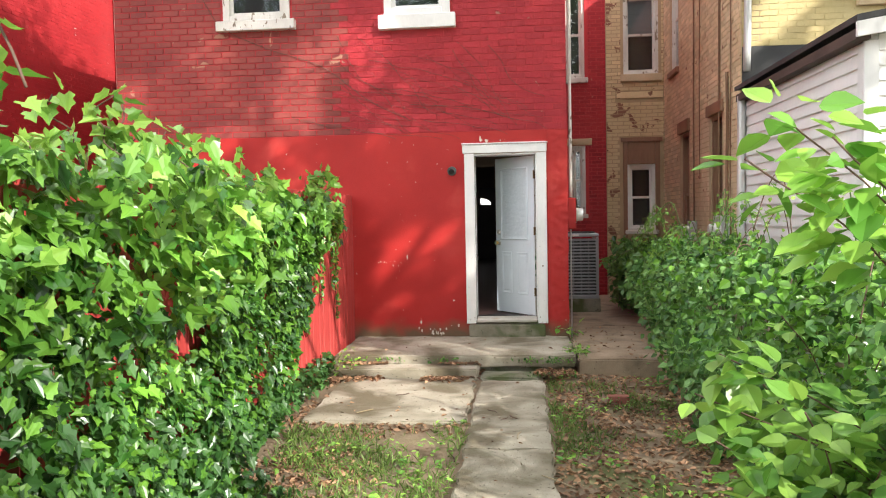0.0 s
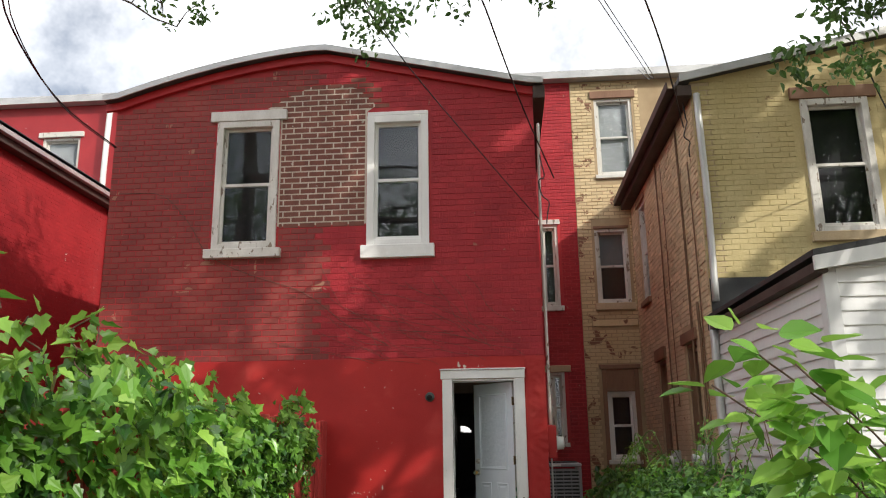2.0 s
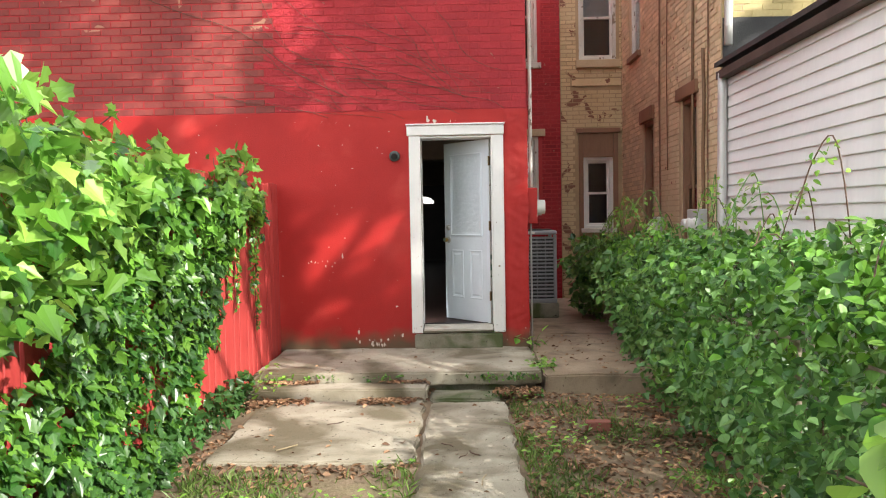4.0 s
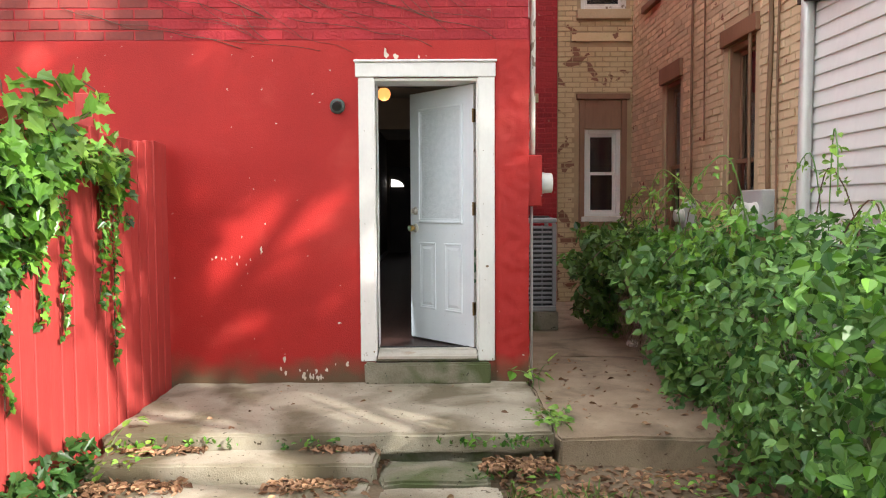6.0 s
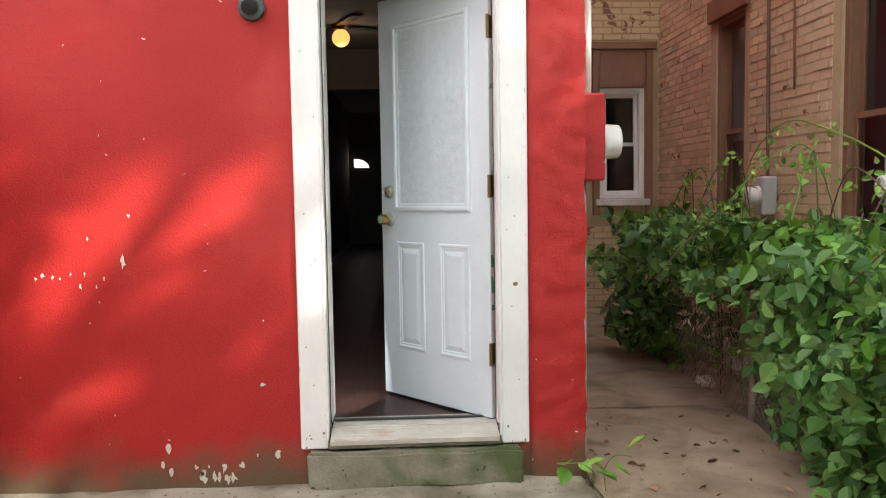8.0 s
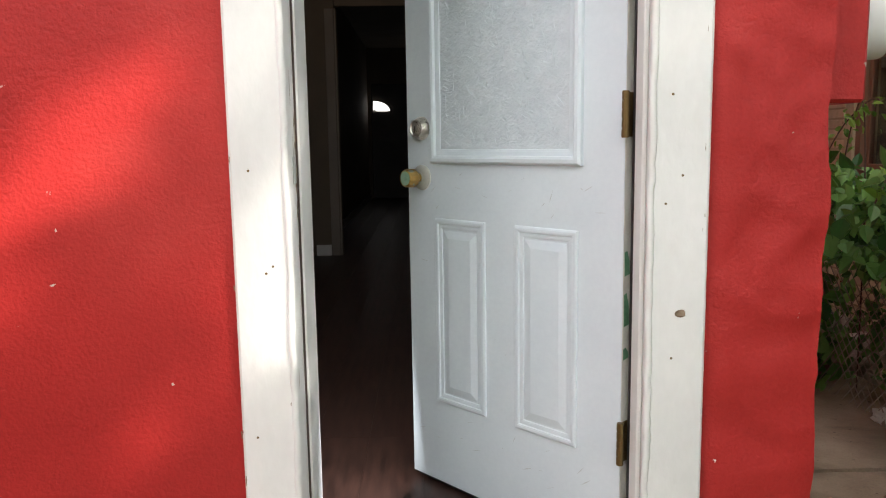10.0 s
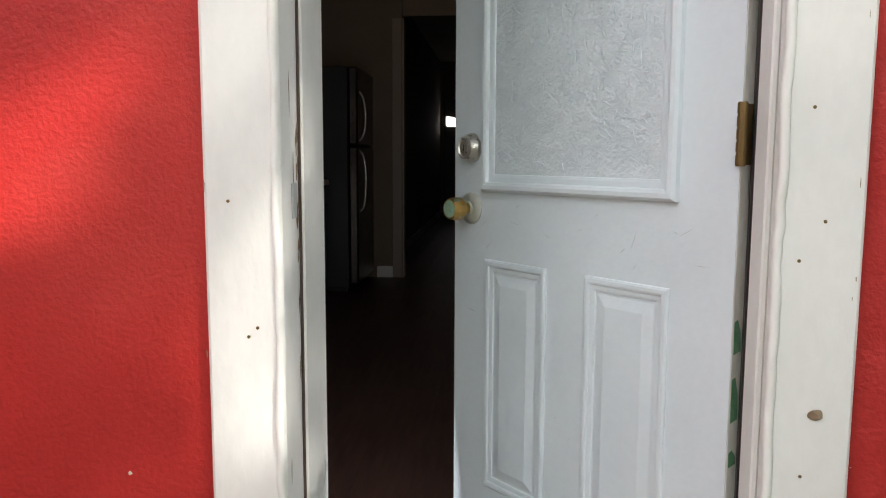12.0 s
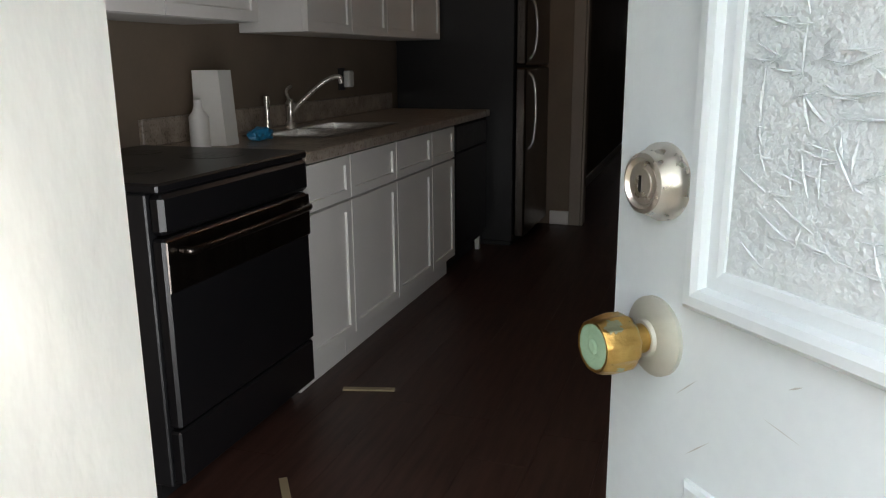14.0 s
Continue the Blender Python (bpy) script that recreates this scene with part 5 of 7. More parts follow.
block("backsplash", M_COUNTER, wt, KL + 0.003, KL + 0.022, 2.22, 4.60, TOP + 0.001, TOP + 0.10, bev=0.003)
sk = thing("sink", (-1.5, 2.65, TOP), "stainless double-bowl sink set in the worktop", "sink")
bm = bmesh.new()
for q in ((SK[0] - 0.012, SK[1] + 0.012, SK[2] - 0.012, SK[2] + 0.02), (SK[0] - 0.012, SK[1] + 0.012, SK[3] - 0.02, SK[3] + 0.012), (SK[0] - 0.012, SK[0] + 0.05, SK[2] + 0.02, SK[3] - 0.02), (SK[1] - 0.02, SK[1] + 0.012, SK[2] + 0.02, SK[3] - 0.02)):
    box(bm, *q, TOP + 0.001, TOP + 0.006, bev=0.002)
part("rim", bm, M_STEEL, sk)
for a, b in ((SK[2] + 0.02, 3.05), (3.09, SK[3] - 0.02)):
    bm = bmesh.new()
    box(bm, SK[0] + 0.05, SK[1] - 0.02, a, b, TOP - 0.18, TOP + 0.002)
    bm.normal_update()
    bmesh.ops.delete(bm, geom=[f for f in bm.faces if f.normal.z > 0.9], context="FACES")
    part("bowl", bm, M_STEEL, sk)
block("divider", M_STEEL, sk, SK[0] + 0.05, SK[1] - 0.02, 3.051, 3.089, TOP - 0.02, TOP + 0.004, bev=0.006)
fc = thing("faucet", (-1.835, 3.04, TOP), "chrome swivel kitchen faucet with side lever", "faucet")
bm = bmesh.new()
lathe(bm, (-1.835, 3.04, TOP + 0.006), (0, 0, 1), [(0, 0.028), (0.02, 0.026), (0.03, 0.018), (0.09, 0.018), (0.11, 0.022), (0.13, 0.012)], 18)
part("body", bm, M_NICKEL, fc, "", True)
tube("spout", [(-1.835, 3.04, TOP + 0.07), (-1.78, 3.06, TOP + 0.13), (-1.69, 3.10, TOP + 0.21), (-1.63, 3.12, TOP + 0.23), (-1.62, 3.125, TOP + 0.20)], 0.011, M_NICKEL, fc)
tube("lever", [(-1.835, 3.04, TOP + 0.12), (-1.84, 3.02, TOP + 0.17), (-1.85, 3.08, TOP + 0.19)], 0.007, M_NICKEL, fc)
sp = thing("sink_sprayer", (-1.835, 2.84, TOP), "slim chrome side sprayer on the sink", "sprayer")
bm = bmesh.new()
lathe(bm, (-1.835, 2.84, TOP + 0.006), (0, 0, 1), [(0, 0.02), (0.02, 0.017), (0.06, 0.011), (0.12, 0.014), (0.15, 0.012)], 14)
part("handle", bm, M_NICKEL, sp, "", True)

rg = thing("range", (-1.5, 1.5, FLOOR), "black glass electric range with stainless control trim", "range")
RY0, RY1 = 1.452, 2.212
block("body", M_BLACKMAT, rg, KL + 0.02, CF + 0.005, RY0, RY1, FLOOR + 0.06, TOP - 0.015, bev=0.004)
block("cooktop", M_BLACK, rg, KL + 0.02, CF + 0.045, RY0 - 0.002, RY1 + 0.003, TOP - 0.014, TOP + 0.012, bev=0.006)
block("front_band", M_BLACK, rg, CF + 0.006, CF + 0.05, RY0 + 0.004, RY1 - 0.004, TOP - 0.12, TOP - 0.016, bev=0.012)
block("oven_door", M_BLACK, rg, CF + 0.006, CF + 0.045, RY0 + 0.006, RY1 - 0.006, FLOOR + 0.23, TOP - 0.128, bev=0.008)
M_STEELDARK = mat("dark_stainless", (0.10, 0.088, 0.08), (0.15, 0.13, 0.115), 0.3, metal=1.0, fine=140, bump=0.03, stretch=(1, 10, 1))
block("door_trim", M_STEELDARK, rg, CF + 0.046, CF + 0.052, RY0 + 0.008, RY1 - 0.008, TOP - 0.27, TOP - 0.132, bev=0.003)
tube("door_handle", [(CF + 0.05, RY0 + 0.06, TOP - 0.165), (CF + 0.085, RY0 + 0.07, TOP - 0.165), (CF + 0.09, RY0 + 0.2, TOP - 0.165), (CF + 0.09, RY1 - 0.2, TOP - 0.165), (CF + 0.085, RY1 - 0.07, TOP - 0.165), (CF + 0.05, RY1 - 0.06, TOP - 0.165)], 0.011, M_STEELDARK, rg)
block("storage_drawer", M_BLACK, rg, CF + 0.006, CF + 0.04, RY0 + 0.006, RY1 - 0.006, FLOOR + 0.07, FLOOR + 0.222, bev=0.006)
block("foot_plinth", M_BLACKMAT, rg, KL + 0.05, CF - 0.05, RY0 + 0.02, RY1 - 0.02, FLOOR + 0.001, FLOOR + 0.058, bev=0)
for k, (dy, dx, r) in enumerate(((0.2, 0.17, 0.09), (0.56, 0.17, 0.075), (0.2, 0.45, 0.075), (0.56, 0.45, 0.1))):
    bm = bmesh.new()
    lathe(bm, (KL + dx, RY0 + dy, TOP + 0.0122), (0, 0, 1), [(0, r), (0.0006, r), (0.0007, r - 0.004)], 28)
    part("burner_mark", bm, M_BLACKMAT, rg)

dw = thing("dishwasher", (-1.5, 3.75, FLOOR), "black dishwasher under the end of the worktop", "dishwasher")
block("body", M_BLACKMAT, dw, KL + 0.01, CF - 0.003, 3.935, 4.56, FLOOR + 0.09, TOP - 0.045, bev=0.003)
block("door", M_BLACK, dw, CF - 0.002, CF + 0.022, 3.937, 4.558, FLOOR + 0.13, TOP - 0.20, bev=0.006)
block("control_panel", M_BLACKMAT, dw, CF - 0.002, CF + 0.026, 3.937, 4.558, TOP - 0.195, TOP - 0.05, bev=0.008)
block("kick_plate", M_BLACKMAT, dw, KL + 0.05, CF - 0.06, 3.95, 4.55, FLOOR + 0.001, FLOOR + 0.088, bev=0)
block("foot", M_IVORY, dw, CF - 0.04, CF - 0.01, 4.52, 4.55, FLOOR + 0.001, FLOOR + 0.088, bev=0.002)

fr = thing("refrigerator", (-1.45, 5.15, FLOOR), "stainless top-freezer refrigerator with black sides", "refrigerator")
FY0, FY1, FXF = 4.66, 5.40, -1.12
block("cabinet", M_BLACKMAT, fr, KL + 0.03, FXF - 0.075, FY0, FY1, FLOOR + 0.03, FLOOR + 1.72, bev=0.006)
for z0, z1, nm in ((FLOOR + 0.06, FLOOR + 1.12, "fridge_door"), (FLOOR + 1.135, FLOOR + 1.72, "freezer_door")):
    d = block(nm, M_STEELDARK, fr, FXF - 0.07, FXF, FY0 + 0.003, FY1 - 0.003, z0, z1, bev=0.012)
    a, b = (z1 - 0.50, z1 - 0.03) if "fridge" in nm else (z0 + 0.03, z0 + 0.40)
    tube("handle", [(FXF, FY0 + 0.07, a), (FXF + 0.035, FY0 + 0.07, a + 0.05), (FXF + 0.05, FY0 + 0.07, (a + b) / 2), (FXF + 0.035, FY0 + 0.07, b - 0.05), (FXF, FY0 + 0.07, b)], 0.010, M_STEEL, d)
block("base_grille", M_BLACKMAT, fr, KL + 0.06, FXF - 0.09, FY0 + 0.02, FY1 - 0.02, FLOOR + 0.001, FLOOR + 0.028, bev=0)

for y0, y1, z0 in ((1.45, 2.53, FLOOR + 1.31), (2.91, 3.78, FLOOR + 1.29), (3.78, 4.63, FLOOR + 1.29)):
    uc = thing("wall_cabinet", (KL, (y0 + y1) / 2, z0), "white shaker wall cabinet on beige wall", "cabinet", group="kitchen wall cabinets")
    block("body", M_CABINET, uc, KL + 0.004, KL + 0.31, y0 + 0.002, y1 - 0.002, z0, FLOOR + 2.15, bev=0.002)
    n = 1 if y1 - y0 < 0.4 else 2
    for k in range(n):
        bm = bmesh.new()
        shaker(bm, y0 + (y1 - y0) * k / n + 0.003, y0 + (y1 - y0) * (k + 1) / n - 0.003, z0 + 0.002, FLOOR + 2.148, KL + 0.3145)
        part("door", bm, M_CABINET, uc)

# loose things
ot = thing("wall_outlet", (KL, 3.9, TOP + 0.2), "white outlet plate with plugged adapter", "outlet")
block("plate", M_BLACKMAT, ot, KL + 0.002, KL + 0.008, 3.86, 3.94, TOP + 0.14, TOP + 0.26, bev=0.002)
block("adapter", M_IVORY, ot, KL + 0.0085, KL + 0.05, 3.91, 3.97, TOP + 0.155, TOP + 0.245, bev=0.008)
pt = thing("paper_towel_packet", (-1.80, 2.36, TOP), "tall white paper packet on the worktop", "packet")
bm = bmesh.new()
prism(bm, [(-1.84, TOP + 0.001), (-1.71, TOP + 0.001), (-1.725, TOP + 0.27), (-1.835, TOP + 0.27)], 2.34, 2.42)
part("packet", bm, M_IVORY, pt)
bt = thing("spray_bottle", (-1.77, 2.27, TOP), "white plastic cleaning bottle on the worktop", "bottle")
bm = bmesh.new()
lathe(bm, (-1.77, 2.27, TOP + 0.001), (0, 0, 1), [(0, 0.035), (0.11, 0.035), (0.13, 0.02), (0.15, 0.014), (0.17, 0.014)], 18)
part("bottle", bm, M_IVORY, bt, "", True)
cl = thing("crumpled_cloth", (-1.70, 2.55, TOP), "crumpled blue cloth beside the sink", "cloth")
bm = bmesh.new()
bmesh.ops.create_icosphere(bm, subdivisions=3, radius=0.045)
for v in bm.verts:
    v.co = Vector((v.co.x * 0.9, v.co.y * 1.4, max(v.co.z, -0.02) * 0.75)) * (1 + 0.35 * noise.noise(v.co * 40))
bmesh.ops.translate(bm, vec=(-1.70, 2.56, TOP + 0.02), verts=bm.verts)
part("cloth", bm, M_BLUE, cl)
for p, r, ln in (((-1.17, 2.32, FLOOR), 15, 0.19), ((-1.12, 1.62, FLOOR), -55, 0.12)):
    st = thing("wood_strip", p, "loose pale wood strip lying on the floor", "wood strip", group="loose strips on the floor")
    bm = bmesh.new()
    box(bm, -ln / 2, ln / 2, -0.012, 0.012, 0.001, 0.008, bev=0.001)
    bmesh.ops.transform(bm, matrix=Matrix.Translation(p) @ Matrix.Rotation(radians(r), 4, "Z"), verts=bm.verts)
    part("strip", bm, M_STRAW, st)


# ---- plants ----
IVY_SHAPE = [(0, 0), (-0.16, 0.26), (0.06, 0.50), (0.26, 0.33), (0.50, 0.44), (0.66, 0.20), (1, 0)]
OVAL_SHAPE = [(0, 0), (0.12, 0.17), (0.36, 0.29), (0.62, 0.24), (0.84, 0.11), (1, 0)]
BROAD_SHAPE = [(0, 0), (0.10, 0.20), (0.30, 0.36), (0.55, 0.34), (0.80, 0.17), (1, 0)]
DIAMOND = [(0, 0), (0.45, 0.27), (1, 0)]
rng = np.random.default_rng(7)


def unit(a):
    return a / np.maximum(np.linalg.norm(a, axis=-1, keepdims=True), 1e-9)


def leaf_cloud(name, centres, tips, normals, sizes, shape, material, parent=None, fold=0.35, curl=0.25, label=""):
    """Many leaves as one mesh: each a folded, drooping blade with the given outline."""
    tips, n = unit(tips), len(centres)
    side = unit(np.cross(normals, tips))
    up = np.cross(tips, side)
    half = np.array(shape)
    k = len(half)
    outline = np.concatenate([half, half[1:-1] * (1, -1)])
    u, v = outline[:, 0], outline[:, 1]
    h = fold * np.abs(v) - curl * u ** 2 * 0.5
    p = centres[:, None] + sizes[:, None, None] * (tips[:, None] * u[None, :, None] + side[:, None] * v[None, :, None] + up[:, None] * h[None, :, None])
    m = len(outline)
    left, right = list(range(k)), [0, *range(k, m), k - 1][::-1]
    faces = [tuple(i * m + q for q in f) for i in range(n) for f in (left, right)]
    ob = data_part(name, p.reshape(-1, 3).tolist(), faces, material, parent, label)
    return ob


def scatter_dirs(n, droop=0.5, out=(0, 0, 0), spread=1.0):
    tips = unit(rng.normal(size=(n, 3)) * spread + np.array([0, 0, -droop]) + np.array(out))
    normals = unit(rng.normal(size=(n, 3)) * 0.6 + np.array([0, 0, 0.9]) + np.array(out) * 1.2)
    return tips, normals


def field(p, s, seed=0.0):
    return np.array([noise.noise((float(x) * s + seed, float(y) * s, float(z) * s)) for x, y, z in p])


# creeper over the board fence
creeper = thing("creeper", (-1.85, -5, YARD), "thick green creeper hanging over the red fence", "climbing plant", kind="stuff")


def creeper_cover(y, z):
    """How thickly the creeper covers the fence there, from 0 to 1."""
    w = 0.18 * noise.noise((y * 1.7, z * 1.7, 4))
    if y > -1.0:
        return 0.0
    if y > -2.0:
        return 1.0 if z > 1.40 + w else 0.0
    if y > -3.5:
        return 1.0 if z > 1.35 - (-2.0 - y) * 1.0 + 1.5 * w else 0.0
    gap = noise.noise((y * 0.9 + 3, z * 0.55, 9))
    if (y + 5.45) ** 2 / 0.06 + (z - 0.95) ** 2 / 0.24 < 1 + 2.0 * noise.noise((y * 4, z * 3, 2)):
        return 0.05
    if y > -6.3 and 0.1 < z < 1.25 and gap > 0.30:
        return 0.12
    return 0.45 if noise.noise((y * 5.0, z * 5.0, 3)) > 0.2 else 1.0


def creeper_depth(y, z):
    back = min(max((-1.2 - y) / 4.5, 0), 1)
    return (0.04 + 0.10 * back + 0.22 * back * max(0, z) / 2 + (0.16 * max(0, 0.5 - z) if y < -5.0 else 0)) * (1 if y < -5.0 or z > 1.2 else 0.4) * (1 + 1.6 * noise.noise((y * 0.9, z * 1.0, 1)) + 1.5 * noise.noise((y * 3.2, z * 3.0, 5))) + 0.06


def creeper_top(y):
    back = min(max((-1.2 - y) / 5.0, 0), 1)
    return 1.70 + 0.12 * back + 0.26 * noise.noise((y * 1.4, 0, 6)) + 0.20 * noise.noise((y * 4.5, 0, 2)) + (0.06 if y < -6.5 else 0)


bright, dark, bs, ds = [], [], [], []
while len(bright) < 13000:
    y, z = rng.uniform(-10.2, -1.0), rng.uniform(YARD, 2.3)
    if z > creeper_top(y) or rng.random() > creeper_cover(y, z):
        continue
    d = creeper_depth(y, z) * (1.1 - 0.75 * rng.random() ** 1.5)
    over = max(0.0, z - 1.6)
    x = -1.935 + d - over * rng.uniform(0, 1.2)
    size = rng.uniform(0.045, 0.108) * (0.8 if y > -3.2 else 1.0) * (1.15 if z > 1.0 else 0.85)
    bright.append((x, y, z))
    bs.append(size)
# darker leaves low on the fence put the creeper's inner shade into colour
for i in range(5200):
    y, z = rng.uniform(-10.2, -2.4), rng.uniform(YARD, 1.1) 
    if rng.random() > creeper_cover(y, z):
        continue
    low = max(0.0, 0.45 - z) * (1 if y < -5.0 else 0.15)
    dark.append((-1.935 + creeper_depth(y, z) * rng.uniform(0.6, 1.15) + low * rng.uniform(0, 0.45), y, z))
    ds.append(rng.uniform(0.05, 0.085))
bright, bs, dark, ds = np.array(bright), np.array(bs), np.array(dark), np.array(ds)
# brighter leaves towards the top put the sunlight into leaf colour
sunlit_tone = field(bright, 0.9, 5) + 0.5 * (bright[:, 2] - 1.2) + rng.normal(size=len(bright)) * 0.25 > 0.28
for nm, sel, m in (("sunlit_tone_leaves", sunlit_tone, M_SAPLING), ("leaves", ~sunlit_tone, M_IVY)):
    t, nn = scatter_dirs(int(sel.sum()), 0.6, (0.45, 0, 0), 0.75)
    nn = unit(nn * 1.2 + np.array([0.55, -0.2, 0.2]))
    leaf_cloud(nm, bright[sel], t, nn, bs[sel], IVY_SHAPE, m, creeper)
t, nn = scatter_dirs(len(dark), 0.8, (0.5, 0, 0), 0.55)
leaf_cloud("inner_shade_leaves", dark, t, unit(nn + np.array([0.9, -0.2, 0.1])), ds, IVY_SHAPE, M_IVYDARK, creeper)
# hanging strands by the house and shoots above the top
rs = random.Random(11)
strands, sp_, st_ = [], [], []
for y, z0, z1 in ((-1.10, 1.66, 0.40), (-1.28, 1.60, 0.75), (-1.22, 1.72, 1.05), (-1.75, 1.4, 0.65), (-2.0, 1.35, 0.75), (-1.02, 1.72, 1.25), (-2.35, 1.1, 0.4), (-0.85, 1.30, 1.22)):
    pts = [(-1.93 + 0.02 * rs.random(), y + 0.05 * noise.noise((z * 2.0, y * 9, 0)), z) for z in np.linspace(z0, z1, 9)]
    tube("strand", pts, 0.004, M_VINE, creeper, res=1)
    for z in np.arange(z1, z0, 0.028):
        for _ in range(2):
            sp_.append((-1.925 + 0.03 * rs.random(), y + 0.05 * noise.noise((z * 2.0, y * 9, 0)) + rs.uniform(-0.035, 0.035), z))
for k in range(58):
    y = -1.6 - rs.random() * 7.6
    zt = creeper_top(y)
    h = rs.uniform(0.05, 0.26)
    lean = rs.uniform(-0.25, 0.25)
    pts = [(-1.85 + rs.uniform(-0.1, 0.05), y + lean * q, zt - 0.1 + (h + 0.1) * q) for q in np.linspace(0, 1, 5)]
    tube("shoot", pts, 0.004, M_VINE, creeper, res=1)
    for q in pts[1:]:
        for _ in range(3):
            st_.append((q[0] + rs.uniform(-0.06, 0.06), q[1] + rs.uniform(-0.06, 0.06), q[2] + rs.uniform(-0.03, 0.04)))
hang = [(-1.75, -7.5, 1.7), (-1.55, -7.55, 2.05), (-1.38, -7.6, 2.2), (-1.30, -7.6, 2.1), (-1.24, -7.6, 1.95)]
tube("shoot", hang, 0.005, M_VINE, creeper, res=1)
for q in hang[1:]:
    for _ in range(3):
        st_.append((q[0] + rs.uniform(-0.10, 0.05), q[1] + rs.uniform(-0.08, 0.08), q[2] + rs.uniform(-0.06, 0.06)))
sp_, st_ = np.array(sp_), np.array(st_)
t, nn = scatter_dirs(len(sp_), 0.8, (0.5, 0, 0), 0.6)
leaf_cloud("strand_leaves", sp_, t, unit(nn + np.array([1.0, -0.2, 0])), rng.uniform(0.03, 0.055, len(sp_)), IVY_SHAPE, M_IVY, creeper)
t, nn = scatter_dirs(len(st_), 0.3, (0.3, 0, 0), 0.8)
leaf_cloud("shoot_leaves", st_, t, nn, rng.uniform(0.06, 0.13, len(st_)), IVY_SHAPE, M_SAPLING, creeper)
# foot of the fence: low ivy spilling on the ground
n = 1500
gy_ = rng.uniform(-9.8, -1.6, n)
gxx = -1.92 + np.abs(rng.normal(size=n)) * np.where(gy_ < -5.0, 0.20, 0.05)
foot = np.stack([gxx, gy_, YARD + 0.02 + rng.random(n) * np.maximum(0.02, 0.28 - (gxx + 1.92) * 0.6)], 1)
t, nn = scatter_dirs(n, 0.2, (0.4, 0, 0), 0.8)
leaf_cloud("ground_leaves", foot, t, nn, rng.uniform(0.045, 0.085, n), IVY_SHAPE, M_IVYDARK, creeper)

# shrubs over the chain-link fence
shrub = thing("shrub_hedge", (2.0, -1.0, YARD), "overgrown leafy green shrubs along the wire fence", "shrub", kind="stuff")


def shrub_top(y):
    return 1.10 + 0.20 * noise.noise((y * 1.1, 3, 0)) + 0.10 * (y < -1.2) + (0.12 if y < -4 else 0)


def in_shrub(x, y, z):
    if z > shrub_top(y) - 0.25 * abs(x - 2.05) ** 2:
        return 0.0
    bulge = 0.26 * noise.noise((y * 1.3, z * 1.6, 8)) + 0.30 * noise.noise((y * 3.6, z * 3.8, 4)) + 0.30 * min(1, max(0, (z + 0.1) * 1.6)) * (1 if z < 0.8 else 0.7)
    front = 1.98 - bulge - (0.14 if y < 0.1 else 0) - (0.16 if y < -2.0 else 0) - (0.06 if y > 2.2 else 0)
    if x < front:
        return 0.0
    if 0.7 < y < 2.15 and z < 0.66 + 0.14 * noise.noise((y * 3, 0, 2)):
        return 0.0
    if noise.noise((y * 5.5, z * 5.5, 6 + x * 3)) > 0.22:
        return 0.08
    return 1.0 if x < front + 0.38 or z > shrub_top(y) - 0.35 else 0.16


pts = []
while len(pts) < 25000:
    p = (rng.uniform(1.1, 2.85), rng.uniform(-7.2, 3.0), rng.uniform(YARD, 1.5))
    if rng.random() < in_shrub(*p):
        pts.append(p)
pts = np.array(pts)
t, nn = scatter_dirs(len(pts), 0.35, (-0.25, -0.15, 0), 0.8)
sz = rng.uniform(0.035, 0.085, len(pts)) * np.where(pts[:, 1] > -0.6, 1.35, 1.0)
# leaves towards the top take a second green, as if sunlit
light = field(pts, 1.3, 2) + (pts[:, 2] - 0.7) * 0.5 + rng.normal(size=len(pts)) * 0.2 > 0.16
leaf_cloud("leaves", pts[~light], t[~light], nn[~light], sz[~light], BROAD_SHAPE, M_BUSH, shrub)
leaf_cloud("sunlit_top_leaves", pts[light], t[light], nn[light], sz[light], BROAD_SHAPE, M_IVY, shrub)
rs = random.Random(21)
cane_leaves = []
for k in range(46):
    y = rs.uniform(-6.5, 2.3)
    x0, h = rs.uniform(1.95, 2.5), shrub_top(y) + rs.uniform(-0.1, 0.42)
    dx, dy = rs.uniform(-0.7, 0.15), rs.uniform(-0.8, 0.4)
    cane = [(x0, y, YARD), (x0 + dx * 0.1, y + dy * 0.1, h * 0.6), (x0 + dx * 0.4, y + dy * 0.4, h * 1.02), (x0 + dx * 0.8, y + dy * 0.8, h * 0.98), (x0 + dx * 1.15, y + dy * 1.1, h * 0.82)]
    tube("cane", cane, 0.004, M_VINE if k % 3 else M_BUSH, shrub, res=1)
    for q in range(22):
        f = 0.45 + 0.55 * q / 22
        i = min(int(f * 4), 3)
        a, b = np.array(cane[i]), np.array(cane[i + 1])
        cane_leaves.append(a + (b - a) * (f * 4 - i) + np.array([rs.uniform(-0.04, 0.04) for _ in range(3)]))
